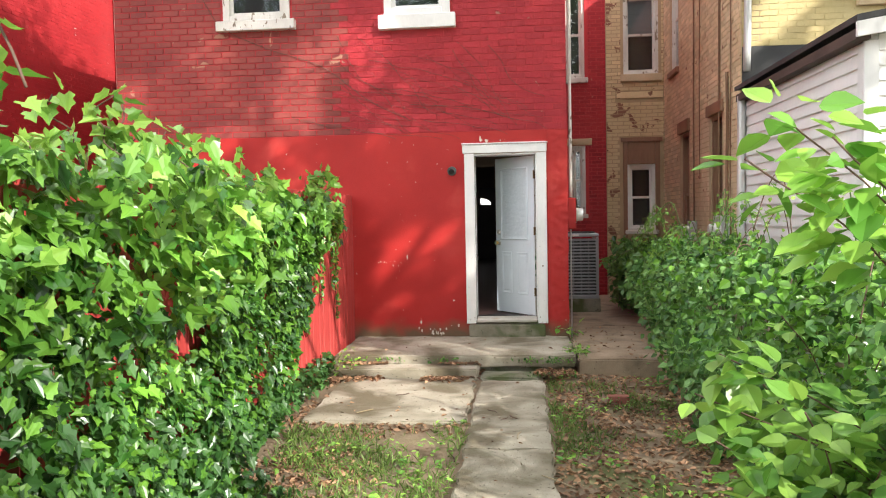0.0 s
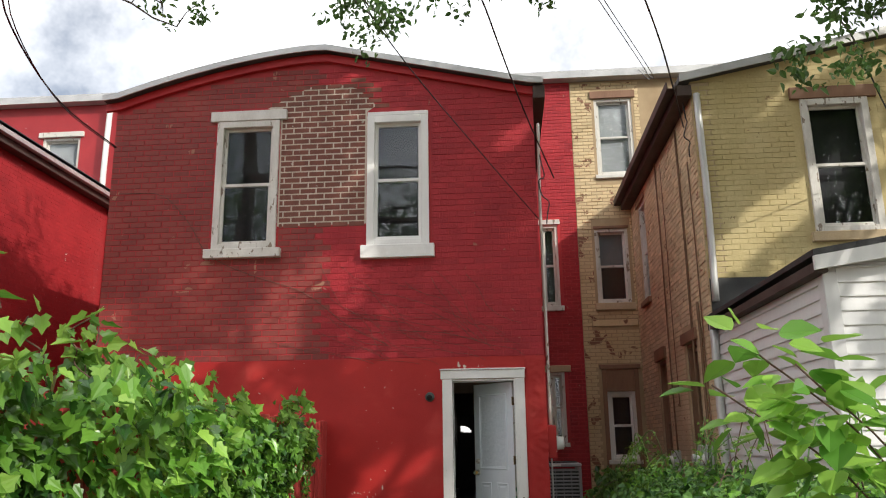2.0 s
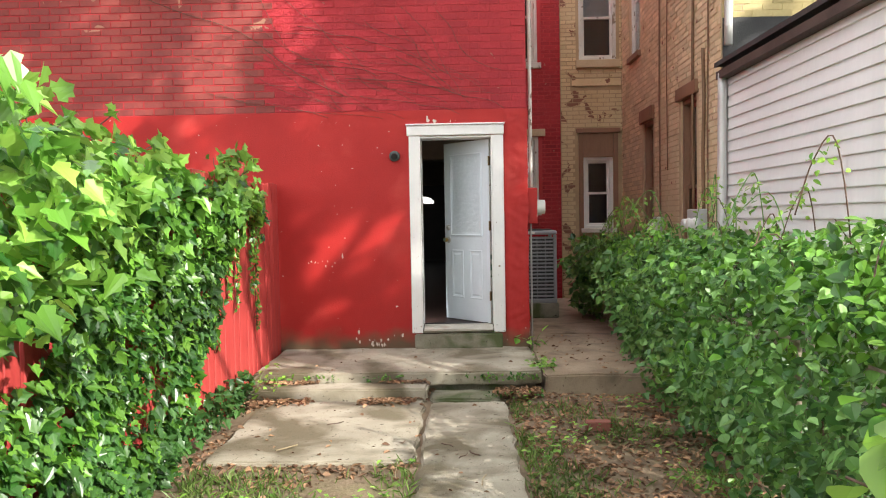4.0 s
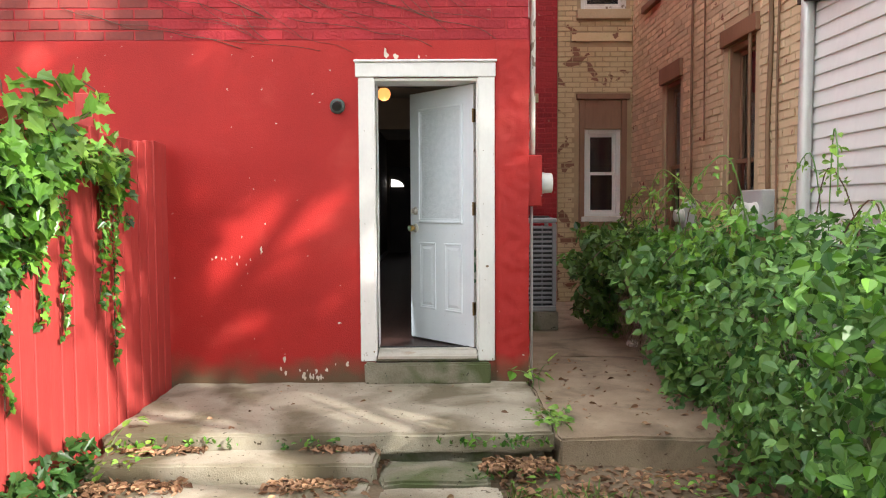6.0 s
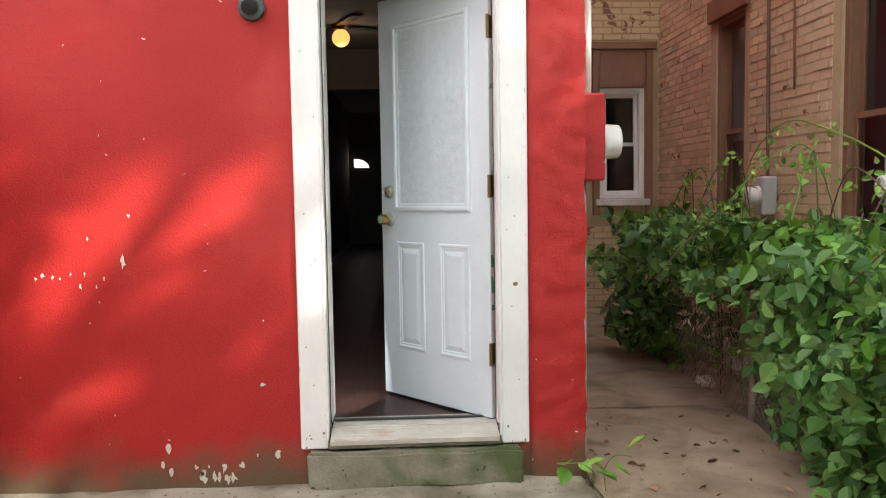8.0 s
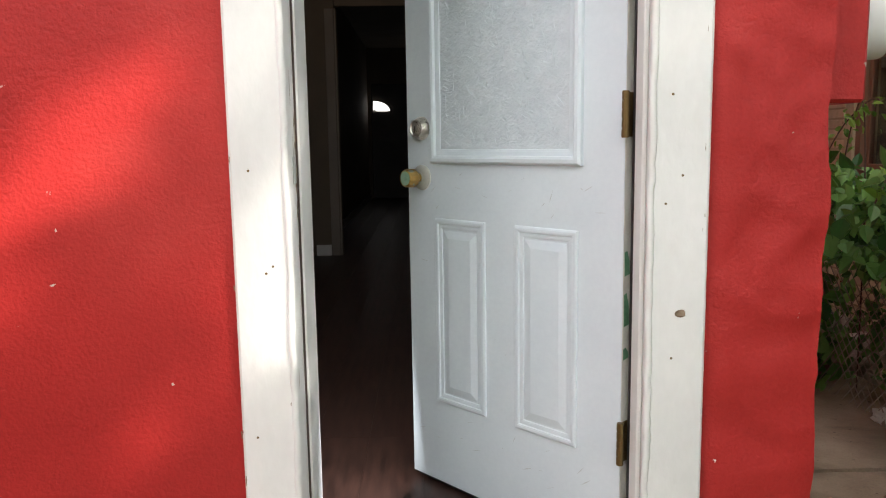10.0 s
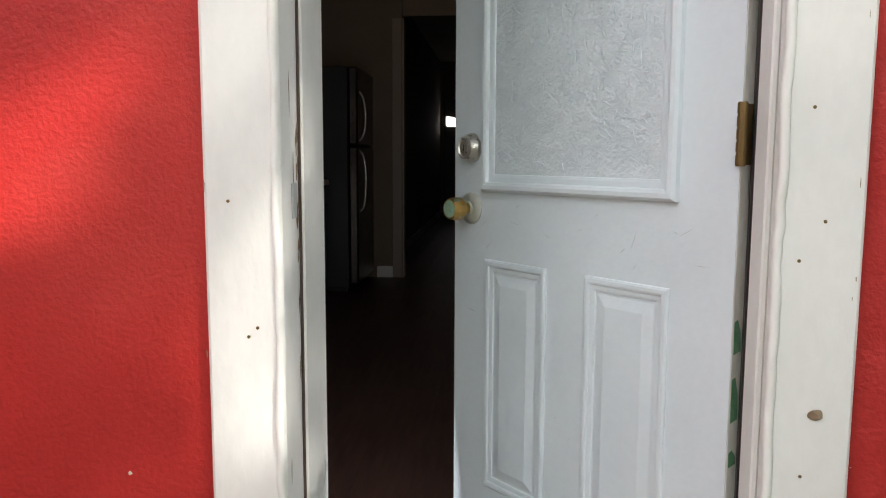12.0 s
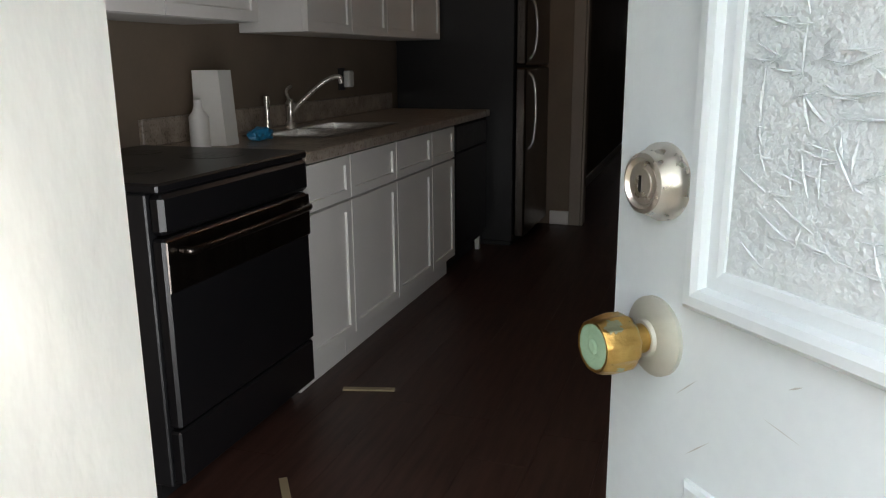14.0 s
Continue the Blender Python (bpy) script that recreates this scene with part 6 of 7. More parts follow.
for cane in (
    [(2.10, 1.3, YARD), (1.98, 1.1, 1.2), (1.90, 0.5, 1.60), (1.88, -0.1, 1.52), (1.82, -0.85, 1.27)],
    [(2.05, -0.1, YARD), (2.0, 0.0, 0.42), (1.84, 0.35, 0.44), (1.76, 0.8, 0.37), (1.70, 1.25, 0.33)],
    [(2.2, -0.6, YARD), (2.1, -0.6, 1.1), (1.95, -0.8, 1.36), (1.7, -1.2, 1.22), (1.5, -1.5, 1.0)],
):
    tube("cane", cane, 0.0045, M_SAPLING, shrub, res=1)
    for q in range(34):
        f = 0.3 + 0.7 * q / 34
        i = min(int(f * 4), 3)
        a, b = np.array(cane[i]), np.array(cane[i + 1])
        cane_leaves.append(a + (b - a) * (f * 4 - i) + np.array([rs.uniform(-0.03, 0.03) for _ in range(3)]))
cane_leaves = np.array(cane_leaves)
t, nn = scatter_dirs(len(cane_leaves), 0.4, (0, 0, 0), 0.9)
leaf_cloud("cane_leaves", cane_leaves, t, nn, rng.uniform(0.03, 0.06, len(cane_leaves)), OVAL_SHAPE, M_SAPLING, shrub)

# bright sapling near the start of the path
rs = random.Random(33)


def sapling(at, stems, height, lean, leaf, count, label, seed, ends=(), thick=0.0032, reach=0.14):
    rr = random.Random(seed)
    s = thing("sapling", at, label, "sapling", group="saplings beside the path")
    pos, tp = [], []
    for k in range(stems):
        a = rr.uniform(0, math.tau)
        h = height * rr.uniform(0.55, 1.0)
        dx, dy = lean[0] * rr.uniform(0.3, 1.2) + 0.25 * math.cos(a), lean[1] + 0.3 * math.sin(a)
        p0 = Vector(at)
        if k < len(ends):
            dx, dy, h = (Vector(ends[k]) - p0)
        stem = [p0 + Vector((0.05 * math.cos(a), 0.05 * math.sin(a), 0)), p0 + Vector((dx * 0.15, dy * 0.15, h * 0.4)), p0 + Vector((dx * 0.5, dy * 0.5, h * 0.8)), p0 + Vector((dx, dy, h))]
        tube("stem", [tuple(v) for v in stem], thick, M_VINE if thick > 0.003 else M_BUSH, s, res=2)
        for q in range(count):
            f = rr.uniform(0.74 if k < len(ends) else 0.3, 1.0) * 3
            i = min(int(f), 2)
            c = stem[i].lerp(stem[i + 1], f - i)
            d = Vector((rr.gauss(0, 1), rr.gauss(0, 1), rr.gauss(0.1, 0.35))).normalized()
            pos.append(c + d * rr.uniform(0.02, reach))
            tp.append(d + Vector((0, 0, -0.3)))
    pos, tp = np.array([tuple(v) for v in pos]), np.array([tuple(v) for v in tp])
    nn = unit(rng.normal(size=(len(pos), 3)) * 0.35 + np.array([-0.1, -0.1, 1.0]))
    ob = leaf_cloud("leaves", pos, tp, nn, rng.uniform(leaf * 0.6, leaf * 1.15, len(pos)), BROAD_SHAPE, M_SAPLING, s, fold=0.22)
    ob["kind"] = "stuff"
    return s


sapling((1.85, -7.25, YARD), 6, 1.9, (-0.5, -0.05), 0.125, 30, "bright green sapling with broad leaves beside the path", 1, ((0.92, -7.3, 1.70), (1.04, -7.25, 1.84), (1.18, -7.3, 1.76), (1.24, -7.2, 1.56), (0.86, -6.85, 0.86), (0.96, -6.8, 1.0)))
sapling((1.38, -6.95, YARD), 12, 1.15, (-0.34, -0.05), 0.105, 58, "low broad-leaved green sapling crowding the path", 2)
sapling((1.72, -7.3, YARD), 11, 1.40, (-0.2, -0.2), 0.10, 60, "leafy green sapling in front of the shrubs", 3)
sapling((1.80, -5.9, YARD), 9, 1.40, (-0.12, -0.2), 0.08, 45, "leafy green sapling rising over the shrubs", 4)
sapling((2.25, -4.6, YARD), 8, 1.65, (-0.15, -0.2), 0.09, 50, "leafy green sapling against white siding", 5)
sapling((0.83, -0.06, -0.05), 4, 0.27, (-0.02, -0.02), 0.10, 4, "small broad-leaved weed at the house corner", 6, thick=0.0018, reach=0.04)
sapling((0.84, -1.05, -0.05), 7, 0.10, (0.02, -0.03), 0.05, 12, "low green weed along the patio edge", 7, thick=0.0014, reach=0.06)
sapling((-1.83, -1.55, YARD), 5, 0.26, (0.06, 0.0), 0.06, 10, "small green weed at the fence foot", 8, thick=0.0018)


# trees: one overhanging on the left, one on the right
def limb(points, r0, r1, parent, n=9):
    bm = bmesh.new()
    rings = []
    for i, p in enumerate(points):
        d = (Vector(points[min(i + 1, len(points) - 1)]) - Vector(points[max(i - 1, 0)])).normalized()
        q = d.to_track_quat("Z", "Y").to_matrix()
        r = r0 + (r1 - r0) * i / (len(points) - 1)
        rings.append([bm.verts.new(Vector(p) + q @ Vector((r * math.cos(a * math.tau / n), r * math.sin(a * math.tau / n), 0)) * (1 + 0.12 * noise.noise(Vector(p) * 3 + Vector((a, 0, 0))))) for a in range(n)])
    for a, b in zip(rings, rings[1:]):
        for i in range(n):
            bm.faces.new((a[i], a[(i + 1) % n], b[(i + 1) % n], b[i]))
    bm.faces.new(rings[-1])
    return part("limb", bm, M_BARK, parent, "", True)


def wander(a, b, k, amount, rr):
    a, b = Vector(a), Vector(b)
    return [a.lerp(b, i / k) + Vector((rr.uniform(-1, 1), rr.uniform(-1, 1), rr.uniform(-1, 1))) * amount * (0 < i < k) for i in range(k + 1)]


def crown(parent, clumps, per, spread, size, shape, seed, gap=None):
    rr = np.random.default_rng(seed)
    c = np.repeat(np.array(clumps), per, 0)
    c = c + rr.normal(size=c.shape) * spread * np.array([1, 1, 0.7])
    if gap:
        c = c[np.array([gap(q) < 0.21 + 0.05 * rr.normal() for q in c.tolist()])]
    tips = unit(rr.normal(size=c.shape) + np.array([0, 0, -0.7]))
    nn = unit(rr.normal(size=c.shape) * 0.7 + np.array([0, 0, 0.8]))
    ob = leaf_cloud("crown", c, tips, nn, rr.uniform(size * 0.6, size * 1.2, len(c)), shape, M_TREELEAF, parent, curl=0.4)
    ob["kind"] = "stuff"


rs = random.Random(4)
tree_l = thing("overhanging_tree", (-6.4, -8.6, YARD), "tall tree with bare grey limbs reaching over the yard", "tree")
trunk = wander((-6.4, -8.6, YARD - 0.2), (-6.0, -8.2, 9.5), 7, 0.15, rs)
limb(trunk, 0.32, 0.16, tree_l, 14)
main = [(-6.0, -8.2, 8.2), (-4.9, -6.9, 7.4), (-3.4, -5.2, 6.3), (-2.3, -4.3, 5.72), (-1.67, -4.2, 5.60), (-1.25, -4.1, 5.58), (-0.76, -4.0, 5.58)]
limb(main, 0.12, 0.03, tree_l)
tips = []
for run, r in (
    ([(-1.45, -4.1, 5.58), (-1.27, -4.0, 5.45), (-0.96, -4.0, 5.26), (-0.64, -3.8, 4.96)], 0.018),
    ([(-2.9, -4.6, 5.9), (-2.48, -4.3, 5.59), (-2.02, -4.2, 5.51)], 0.022),
    ([(-4.4, -5.6, 6.6), (-3.67, -4.4, 5.75), (-3.27, -4.3, 5.39), (-2.94, -4.2, 5.24), (-2.38, -4.1, 4.96)], 0.024),
    ([(-1.9, -4.4, 6.0), (-1.06, -4.2, 5.70), (-1.04, -4.1, 5.43), (-0.81, -4.0, 5.19), (-0.61, -4.0, 4.91)], 0.016),
    ([(-0.76, -4.0, 5.58), (-0.27, -4.0, 5.61), (0.23, -4.0, 5.60), (0.65, -4.0, 5.32)], 0.018),
    ([(-2.37, -4.2, 5.57), (-2.55, -4.2, 5.30), (-2.48, -4.2, 5.07)], 0.012),
    ([(-2.3, -4.3, 5.72), (-1.2, -4.4, 6.0), (0.0, -4.4, 6.05), (0.9, -4.3, 5.8)], 0.022),
):
    w = [Vector(run[0])]
    for a, b in zip(run, run[1:]):
        w += wander(a, b, 3, 0.025, rs)[1:]
    limb(w, r, 0.005, tree_l, 6)
    for q in range(5):
        i = rs.randint(3, len(w) - 1)
        e = w[i] + Vector((rs.uniform(-0.28, 0.28), rs.uniform(-0.2, 0.2), rs.uniform(-0.22, 0.16)))
        limb([w[i], (w[i] + e) / 2 + Vector((0, 0, 0.03)), e], 0.006, 0.0025, tree_l, 5)
        tips.append(tuple(e))
hubs = [(-3.69, -4.3, 5.54), (-2.14, -4.2, 5.21), (-2.53, -4.2, 5.13), (-0.63, -3.9, 4.96), (-0.86, -4.0, 5.2), (-0.47, -4.0, 5.57), (-0.27, -4.0, 5.16), (-0.08, -4.0, 5.25), (0.22, -4.0, 5.57), (0.55, -4.0, 5.27), (0.69, -4.0, 5.2), (0.81, -4.0, 5.59), (-0.55, -4.1, 5.68), (-1.3, -4.1, 5.73), (0.03, -4.0, 5.65), (-0.3, -4.2, 5.7), (0.45, -4.2, 5.75)]
near_tips = []
for p in hubs + [q for q in tips if q[0] > -1.2]:
    for _ in range(4):
        near_tips.append((p[0] + rs.gauss(0, 0.10), p[1] + rs.gauss(0, 0.12), p[2] + rs.gauss(0.02, 0.07)))
crown(tree_l, near_tips, 16, 0.06, 0.062, OVAL_SHAPE, 1)
high = [(rs.gauss(-6.5, 2.0), rs.gauss(-9.5, 2.0), rs.gauss(9.6, 1.3)) for _ in range(50)]
crown(tree_l, high, 24, 0.33, 0.16, DIAMOND, 2)
reach = wander((-6.1, -8.2, 8.0), (-0.6, -8.3, 8.4), 6, 0.2, rs)
limb(reach, 0.09, 0.02, tree_l, 7)

tree_r = thing("shade_tree", (7.8, -8.2, YARD), "tall leafy tree that shades the yard", "tree")
limb(wander((7.8, -8.2, YARD - 0.2), (7.5, -7.7, 10.5), 7, 0.18, rs), 0.36, 0.15, tree_r, 14)
cl = []
boughs = []
for k in range(13):
    a = rs.uniform(0, math.tau)
    boughs.append((6.7 + 4.3 * math.cos(a), -6.7 + 3.3 * math.sin(a), rs.uniform(6.0, 12.5)))
# unseen boughs added to shade the red wall and the left neighbour
boughs += [(7.0, -5.2, 8.6), (6.2, -4.4, 9.3), (8.3, -6.0, 8.2), (7.6, -4.8, 7.6), (9.0, -6.8, 7.4), (6.0, -5.6, 9.8), (8.0, -4.2, 9.6), (3.0, -6.8, 11.4), (2.7, -5.6, 11.1), (3.4, -7.4, 11.9)]
for e in map(Vector, boughs):
    limb(wander((7.65, -7.95, rs.uniform(4.5, 9.5)), e, 5, 0.25, rs), 0.055, 0.012, tree_r, 7)
    for _ in range(SHADE_CLUMPS):
        cl.append((e.x + rs.gauss(0, 1.15), e.y + rs.gauss(0, 1.15), e.z + rs.gauss(0, 0.75)))
# the crown stays high over the yard, out of the camera's view
cl = [c for c in cl if c[2] > 1.5 + 0.92 * math.hypot(c[0] - 0.2, c[1] + 9.6) or c[0] > 0.2 + 0.72 * (c[1] + 9.6)]
crown(tree_r, cl, 72, 0.30, 0.18, DIAMOND, 3, sun_streak_gap)
# unseen leafy bough added to shade the wall and jamb beside the door
door_shade = []
for _ in range(26):
    u, v, k = rs.uniform(-1.0, 0.42), rs.uniform(1.68, 2.3), rs.uniform(12.0, 14.5)
    p = Vector((u, 0, v)) + SUN_DIR * k
    door_shade.append(tuple(p))
crown(tree_r, door_shade, 60, 0.16, 0.17, DIAMOND, 8)
limb(wander((7.65, -7.95, 7.0), (8.6, -7.1, 8.6), 4, 0.1, rs), 0.05, 0.02, tree_r, 7)
low = wander((7.7, -8.0, 6.2), (3.6, -4.9, 4.6), 6, 0.15, rs)
limb(low, 0.045, 0.012, tree_r, 7)
lc = []
for p in ((2.73, -4.5, 4.6), (3.0, -4.5, 4.97), (3.11, -4.5, 4.67), (2.92, -4.5, 4.73), (2.42, -4.8, 4.04), (2.81, -4.5, 4.08), (3.22, -4.5, 5.06), (3.4, -4.5, 4.8), (3.5, -4.6, 5.2)):
    lc += [(p[0] + rs.gauss(0, 0.09), p[1] + rs.gauss(0, 0.1), p[2] + rs.gauss(0, 0.08)) for _ in range(5)]
crown(tree_r, lc, 20, 0.07, 0.07, OVAL_SHAPE, 4)

# trees that close the yard behind
rs = random.Random(77)
for k, (x, y, h) in enumerate(((-13, -21, 14), (-7.5, -24, 16), (-2, -22, 15), (4, -25, 16), (10, -22, 13), (17, -26, 14))):
    bt = thing("boundary_tree", (x, y, YARD), "tall leafy tree at the back of the yards", "tree", group="trees behind the yard")
    limb(wander((x, y, YARD - 0.2), (x + 0.4, y, h * 0.75), 6, 0.2, rs), 0.30, 0.10, bt, 10)
    cl = []
    for _ in range(9):
        e = Vector((x + rs.gauss(0, 2.0), y + rs.gauss(0, 1.6), h * rs.uniform(0.35, 1.0)))
        limb(wander((x, y, e.z * 0.6), e, 4, 0.2, rs), 0.08, 0.02, bt, 6)
        cl += [(e.x + rs.gauss(0, 1.1), e.y + rs.gauss(0, 1.0), e.z + rs.gauss(0, 0.9)) for _ in range(16)]
    crown(bt, cl, 16, 0.36, 0.34, DIAMOND, 50 + k)

# bare creeper stems on the red wall
rs = random.Random(17)
wall_vine = thing("wall_creeper", (-2.5, -0.02, 3.0), "dead dark creeper stems clinging to the red wall", "climbing plant", kind="stuff")
for k in range(30):
    u, v = rs.uniform(-1.4, 0.6), rs.uniform(2.45, 3.0)
    a = rs.uniform(2.2, 2.95)
    line = []
    for q in range(rs.randint(7, 15)):
        line.append((u, -0.012 - (0.006 if v > 2.57 else 0.009), v))
        u, v = u + 0.14 * math.cos(a), v + 0.11 * math.sin(a)
        a += rs.uniform(-0.35, 0.35)
        a = min(max(a, 1.9), 3.05)
        if u < -4.6 or v > 4.9 or (-1.6 < u < -0.5 and v > 3.7):
            break
    if len(line) > 4:
        tube("vine_stem", line, rs.uniform(0.0014, 0.003), M_VINE, wall_vine, res=1)
long_vine = [(-4.9, -0.02, 4.9), (-4.3, -0.02, 4.85), (-3.9, -0.02, 4.45), (-3.6, -0.02, 4.0), (-3.0, -0.02, 3.7), (-2.3, -0.02, 3.45), (-1.7, -0.02, 3.0), (-1.2, -0.02, 2.75)]
tube("vine_stem", long_vine, 0.004, M_VINE, wall_vine, res=1)

# overhead cables
for pts, r in (
    ([(-4.97, -0.10, 5.55), (-4.78, -1.8, 5.44), (-4.21, -3.6, 5.36), (-3.34, -5.2, 5.20), (-1.4, -9.5, 5.6)], 0.009),
    ([(-4.97, -0.12, 5.53), (-4.76, -1.8, 5.40), (-4.16, -3.6, 5.33), (-3.28, -5.2, 5.22), (-1.3, -9.5, 5.6)], 0.006),
    ([(0.78, -0.06, 4.32), (0.05, -1.2, 4.87), (-0.71, -3.0, 5.29), (-0.96, -4.8, 5.30), (-1.6, -9.5, 5.8)], 0.006),
    ([(1.00, -0.06, 4.87), (0.60, -1.2, 5.35), (0.25, -3.0, 5.48), (0.07, -4.8, 5.22), (-0.4, -9.5, 5.6)], 0.009),
    ([(3.2, 5.1, 8.9), (2.77, 2.0, 7.22), (1.53, -1.5, 6.54), (0.86, -4.0, 5.62), (0.2, -9.0, 5.6)], 0.006),
    ([(3.28, 5.1, 8.9), (2.83, 2.0, 7.24), (1.58, -1.5, 6.56), (0.91, -4.0, 5.64), (0.26, -9.0, 5.6)], 0.006),
    ([(2.78, 0.20, 5.61), (2.21, -1.5, 5.85), (1.66, -3.2, 5.63), (1.18, -4.8, 5.15), (0.6, -9.0, 5.4)], 0.010),
    ([(5.6, 0.06, 5.0), (4.82, -1.0, 5.22), (3.87, -2.4, 5.47), (2.43, -4.8, 5.05), (1.4, -9.0, 5.4)], 0.009),
):
    tagged(tube("overhead_cable", pts, r, M_CABLE), "black overhead service cable running to the houses", "cable", group="overhead cables")
rs = random.Random(3)
for cx_, cy_, cz_ in ((0.86, -0.04, 4.75), (2.80, 0.22, 5.6)):
    loop = [(cx_ + 0.06 * rs.uniform(-1, 1), cy_ - 0.02, cz_ + 0.45 - 0.13 * i + 0.05 * rs.uniform(-1, 1)) for i in range(8)]
    tagged(tube("cable_loop", loop, 0.009, M_CABLE), "drooping loop of black service cable", "cable", group="service cable loops")

# ---- ground litter, grass, twigs ----
def on_path(x, y):
    return (-0.27 < x < 0.44 and y < -1.3) or (-1.72 < x < -0.26 and y > -3.4) or y > -1.3 or (x > 0.78 and y > -1.38)


litter = thing("leaf_litter", (0, -3, YARD), "scattered dry brown leaves on the ground", "dead leaves", kind="stuff")
pos = []
while len(pos) < 11500:
    x, y = rng.uniform(-1.85, 1.9), rng.uniform(-10, 1.0)
    hard = on_path(x, y)
    if hard and rng.random() > (0.07 if x > 0.78 else 0.012):
        continue
    if not hard and noise.noise((x * 1.1, y * 1.1, 11)) + 0.25 * (y > -3.5) < -0.22 + 0.3 * rng.random() - (0.2 if x > 0.44 else 0):
        continue
    z = yard_height(x, y) + 0.012
    if hard:
        z = 0.004 if (-1.9 < x < 0.76 and y > -1.37) else (-0.038 if x > 0.78 else (-0.18 if x < -0.26 else -0.182))
    pos.append((x, y, z))
# drifts in the joint before the patio
for _ in range(2400):
    x = rng.uniform(-1.85, 1.3)
    if x < -0.28:
        y, z = (-1.675 - abs(rng.normal()) * 0.10, -0.178) if rng.random() < 0.6 else (-1.395 - abs(rng.normal()) * 0.05, -0.078)
    else:
        y, z = -1.39 - abs(rng.normal()) * 0.12, -0.162
    if noise.noise((x * 2.2, y, 4)) < -0.10 or y < -2.1:
        continue
    pos.append((x, y, z + 0.015 * rng.random()))
pos = np.array(pos)
t = unit(rng.normal(size=pos.shape) * np.array([1, 1, 0.15]))
nn = unit(rng.normal(size=pos.shape) * 0.35 + np.array([0, 0, 1]))
leaf_cloud("dry_leaves", pos, t, nn, rng.uniform(0.018, 0.065, len(pos)), OVAL_SHAPE, M_LITTER, litter, fold=0.5, curl=0.5)

grass = thing("grass", (0, -4, YARD), "thin patchy green grass on bare earth", "grass", kind="stuff")
pos = []
while len(pos) < 11000:
    x, y = rng.uniform(-1.7, 1.75), rng.uniform(-10, -1.6)
    if on_path(x, y):
        continue
    edge = math.exp(-min(abs(x - 0.44), abs(x + 0.27)) * 7)
    more = 0.22 if (x < -0.25 and y < -3.6) else -0.10
    if noise.noise((x * 1.2, y * 1.2, 23)) + more + 0.25 * edge < 0.30 * rng.random():
        continue
    pos.append((x, y, yard_height(x, y)))
pos = np.array(pos)
t = unit(rng.normal(size=pos.shape) * np.array([0.6, 0.6, 0.1]) + np.array([0, 0, 0.75]))
nn = unit(rng.normal(size=pos.shape))
leaf_cloud("blades", pos, t, nn, rng.uniform(0.03, 0.10, len(pos)), [(0, 0), (0.1, 0.05), (0.6, 0.035), (1, 0)], M_GRASS, grass, fold=0.2, curl=0.9)
n = 4200
cx_, cy_ = rng.uniform(-1.6, 1.6, n), rng.uniform(-9.5, -1.7, n)
keep = np.array([not on_path(a, b) and noise.noise((a * 1.5, b * 1.5, 31)) > 0.02 for a, b in zip(cx_, cy_)])
pos = np.stack([cx_, cy_, np.full(n, YARD + 0.025) + rng.random(n) * 0.03], 1)[keep]
t = unit(rng.normal(size=pos.shape) * np.array([1, 1, 0.2]))
leaf_cloud("broad_weeds", pos, t, unit(rng.normal(size=pos.shape) * 0.3 + np.array([0, 0, 1])), rng.uniform(0.025, 0.06, len(pos)), OVAL_SHAPE, M_SAPLING, grass)
# weeds in the joint before the patio
n = 420
wx = rng.uniform(-1.8, 0.75, n)
wy = np.where(rng.random(n) < 0.6, -1.375, -1.66) - rng.random(n) * 0.05
wpos = np.stack([wx, wy, np.where(wy > -1.5, -0.09, -0.19) + rng.random(n) * 0.06], 1)
keep = field(wpos, 2.0, 3) > -0.05
leaf_cloud("joint_weeds", wpos[keep], unit(rng.normal(size=(int(keep.sum()), 3)) * 0.6 + np.array([0, -0.3, 0.6])), unit(rng.normal(size=(int(keep.sum()), 3)) * 0.4 + np.array([0, -0.4, 1])), rng.uniform(0.02, 0.05, int(keep.sum())), OVAL_SHAPE, M_IVY, grass)

rs = random.Random(9)
for k in range(22):
    x, y = (rs.uniform(-1.5, 1.5), rs.uniform(-8.5, -1.8)) if k > 3 else ((0.05, -3.35), (0.12, -3.3), (-0.06, -3.1), (-0.95, -2.5))[k]
    ln, a = rs.uniform(0.10, 0.16) if k < 4 else rs.uniform(0.15, 0.6), rs.uniform(0, math.pi)
    z = (-0.175 if on_path(x, y) else yard_height(x, y) + 0.012)
    pts = [(x + ln * (q - 0.5) * math.cos(a) + rs.uniform(-0.01, 0.01), y + ln * (q - 0.5) * math.sin(a) + rs.uniform(-0.01, 0.01), z + 0.006) for q in (0, 0.33, 0.66, 1)]
    tagged(tube("twig", pts, rs.uniform(0.003, 0.006), M_VINE if k < 8 else M_STRAW), "dry fallen twig lying on the ground", "twig", group="fallen twigs")
scrap = bmesh.new()
bmesh.ops.create_icosphere(scrap, subdivisions=3, radius=0.07)
for v in scrap.verts:
    v.co = Vector((v.co.x * 0.7, v.co.y * 1.5, max(v.co.z, -0.035) * 0.55)) * (1 + 0.5 * noise.noise(v.co * 28))
bmesh.ops.translate(scrap, vec=(1.99, 1.66, -0.02), verts=scrap.verts)
tagged(part("crumpled_paper", scrap, M_WHITEOLD), "crumpled dirty white paper at the wire fence", "litter")
bk = bmesh.new()
box(bk, 0.98, 1.17, -2.62, -2.53, YARD - 0.03, YARD + 0.05, bev=0.008)
tagged(part("loose_brick", bk, M_BAREBRICK), "single loose red brick half sunk in earth", "brick")


# ---- brickwork ----
rb = random.Random(41)
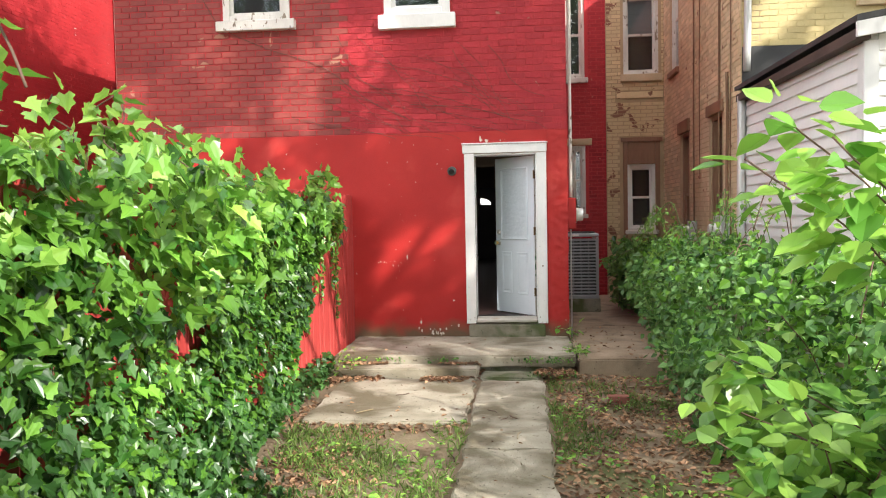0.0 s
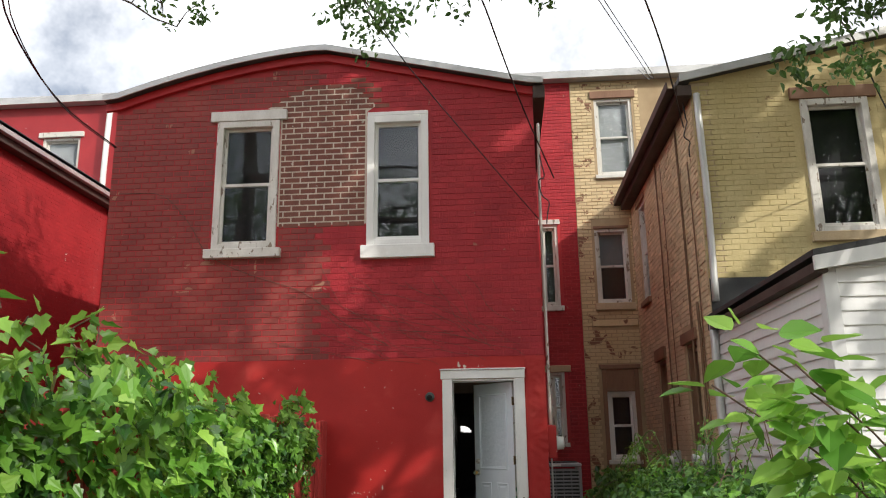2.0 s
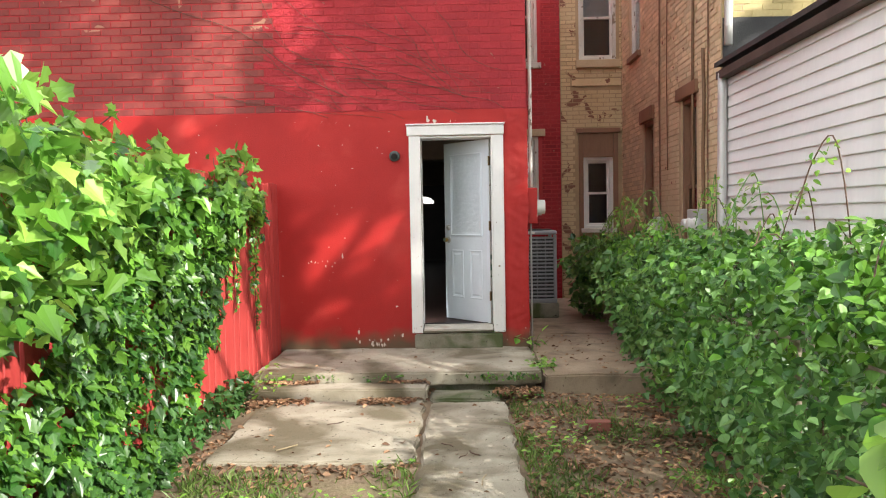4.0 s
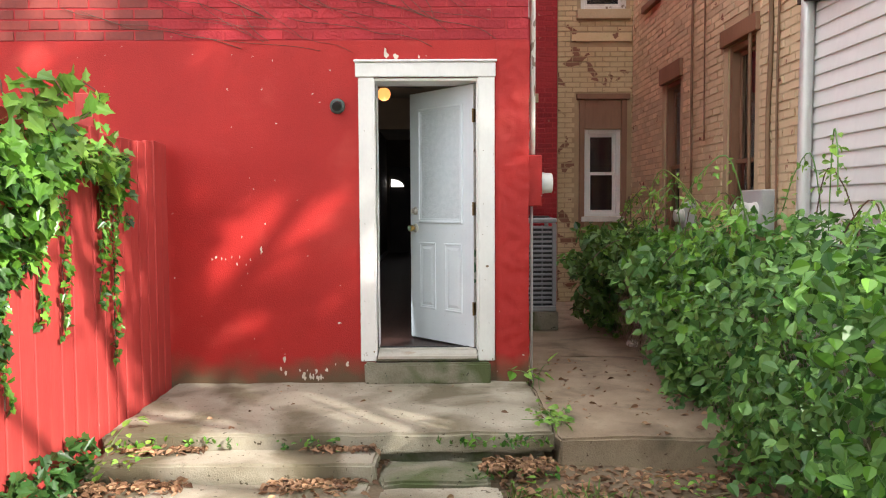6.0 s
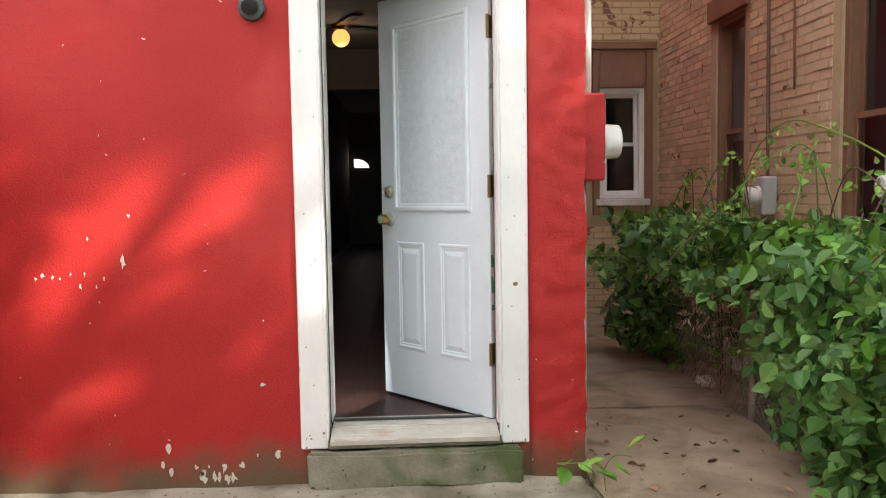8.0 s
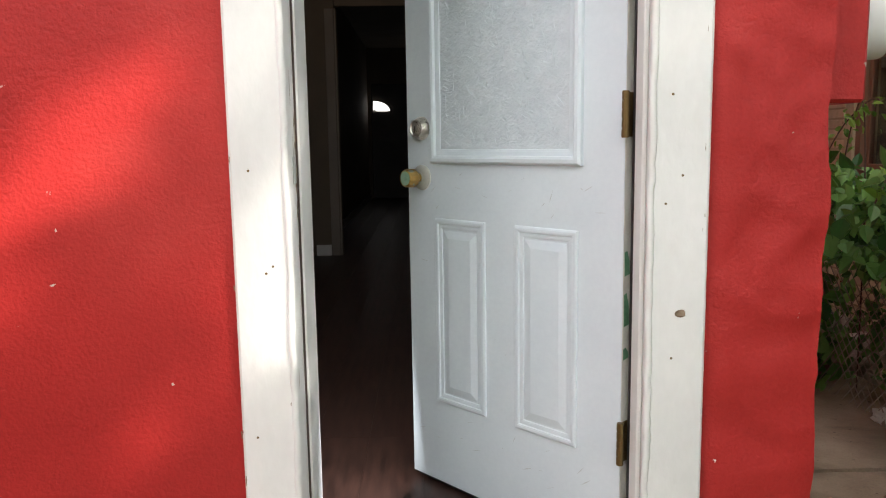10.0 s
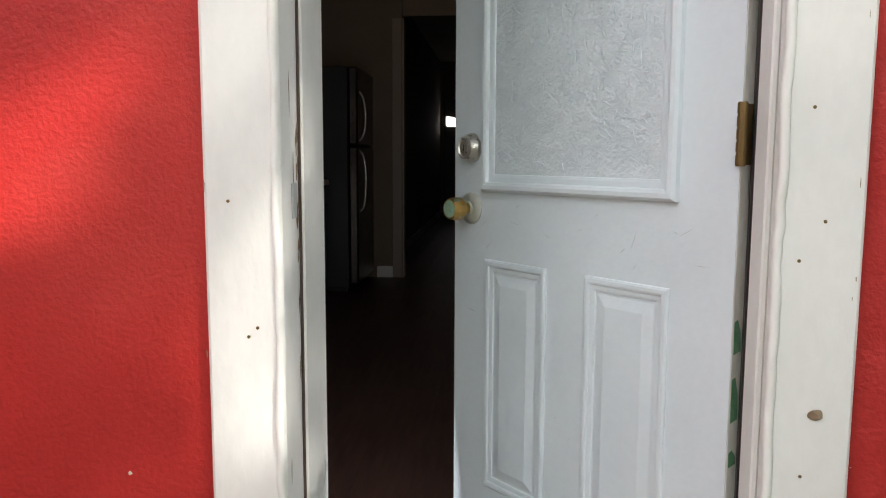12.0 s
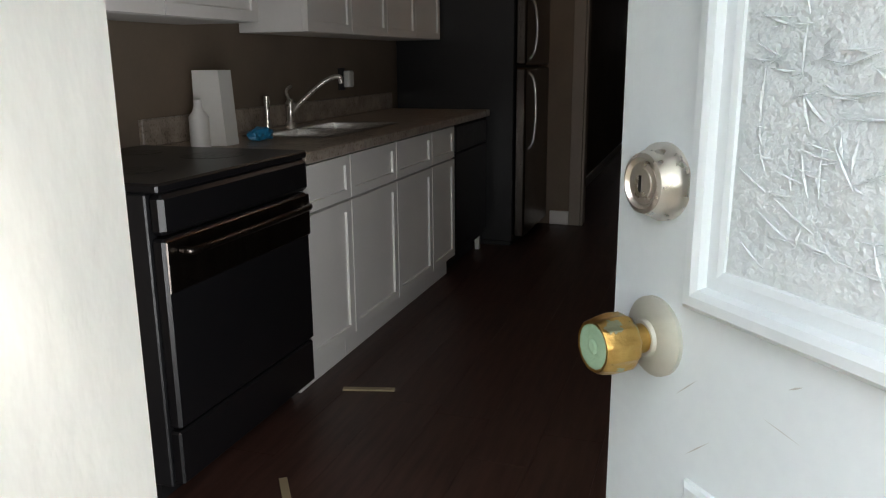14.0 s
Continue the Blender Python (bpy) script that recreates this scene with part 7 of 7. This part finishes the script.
wins = [(W1[0] - 0.03, W1[1] + 0.03, W1[2] - 0.13, W1[3] + 0.16), (W2[0] - 0.03, W2[1] + 0.03, W2[2] - 0.18, W2[3] + 0.07), (-0.55, 0.55, 2.0, 2.45)]


def bare(u, v):
    """The patch between the windows where the paint has come off."""
    edge = 0.10 * noise.noise((u * 2.3, v * 2.3, 0))
    if v < 4.36 or v > 6.42 + edge:
        return False
    if v < 5.9:
        return -2.72 < u < -1.48
    return -2.95 + (v - 5.9) * 0.9 < u + edge < -1.25 - (v - 5.9) * 0.25


def faded(u, v):
    return u < -2.05 + 0.06 * noise.noise((v * 1.5, u, 3)) and noise.noise((u * 0.55, v * 0.7, 7)) + 0.12 * (v - 3.2) > -0.5


every = bricks(face_y(0.0), FX0, FX1, 2.575, 6.80, wins, lambda u: roof_z(u) - 0.13, bl=0.222, bh=0.0795, gap=0.009, proud=0.0055, rough=0.0022, rnd=rb)
plain_, fade_ = [], []
for vf in every:
    u, _, v = np.mean(np.array(vf[0]), 0)
    if not bare(u, v):
        (fade_ if faded(u, v) else plain_).append(vf)
jb = bmesh.new()
prism(jb, [(-2.69, 4.36), (-1.49, 4.36), (-1.49, 5.95), (-1.36, 6.04), (-1.62, 6.30), (-1.9, 6.38), (-2.25, 6.37), (-2.6, 6.22), (-2.88, 6.06), (-2.60, 5.98), (-2.69, 5.9)], -0.0014, -0.0005)
part("bare_patch_joints", jb, M_MORTAR, house)
bare_ = [vf for vf in bricks(face_y(0.0), FX0, FX1, 2.575, 6.80, wins, lambda u: roof_z(u) - 0.13, bl=0.222, bh=0.0795, gap=0.014, proud=0.0055, rough=0.0025, rnd=random.Random(43)) if bare(*np.mean(np.array(vf[0]), 0)[[0, 2]])]
for vf in bare_:
    data_part("brick", vf[0], vf[1], M_BAREBRICK, house)
joined("painted_bricks", plain_, M_REDBRICK, house)
joined("faded_bricks", fade_, M_REDFADED, house)

joined("bricks", bricks(face_y(MB), 0.78, 1.80, -0.2, 8.76, [(w[0] - 0.06, w[1] + 0.06, w[2] - 0.1, w[3] + 0.13) for w in (RW1, RW2)], rnd=rb), M_REDBRICK, row)
cream = bricks(face_y(MB), 1.81, 3.2, -0.2, 8.76, [(w[0] - 0.05, w[1] + 0.05, w[2] - 0.14, w[3] + 0.16) for w in (BW1, BW2)] + [(2.05, 2.86, 0.9, 2.93), (1.98, 2.87, 3.64, 3.8)], rnd=rb, rough=0.006)
for vf in cream:
    if vf[0][0][2] < 3.6:
        data_part("brick", vf[0], vf[1], M_CREAM, row)
joined("cream_bricks", [vf for vf in cream if vf[0][0][2] >= 3.6], M_CREAM, row)
tan = bricks(face_left(TX), YF + 0.01, MB - 0.01, -0.2, 5.96, [(w[0] - 0.1, w[1] + 0.1, w[2] - 0.1, w[3] + 0.2) for w in (TW1, TW2, TW3)], rnd=rb, rough=0.006)
near = [vf[0][0][1] < 2.55 and 0.95 < vf[0][0][2] < 2.95 for vf in tan]
for vf, close in zip(tan, near):
    if close:
        data_part("brick", vf[0], vf[1], M_TAN, wing)
joined("tan_bricks", [vf for vf, close in zip(tan, near) if not close], M_TAN, wing)
joined("yellow_bricks", bricks(face_y(YF), TX + 0.01, 6.2, 3.0, 6.7, [(YW[0] - 0.12, YW[1] + 0.12, YW[2] - 0.14, YW[3] + 0.18)], lambda u: ROOF2(u) - 0.03, rnd=rb, proud=0.005), M_YELLOW, wing)
joined("red_bricks", bricks(face_right(NX), -1.2, MB - 0.01, 2.0, 6.3, [], rnd=rb, proud=0.004, rough=0.002), M_NEIGHRED, left)
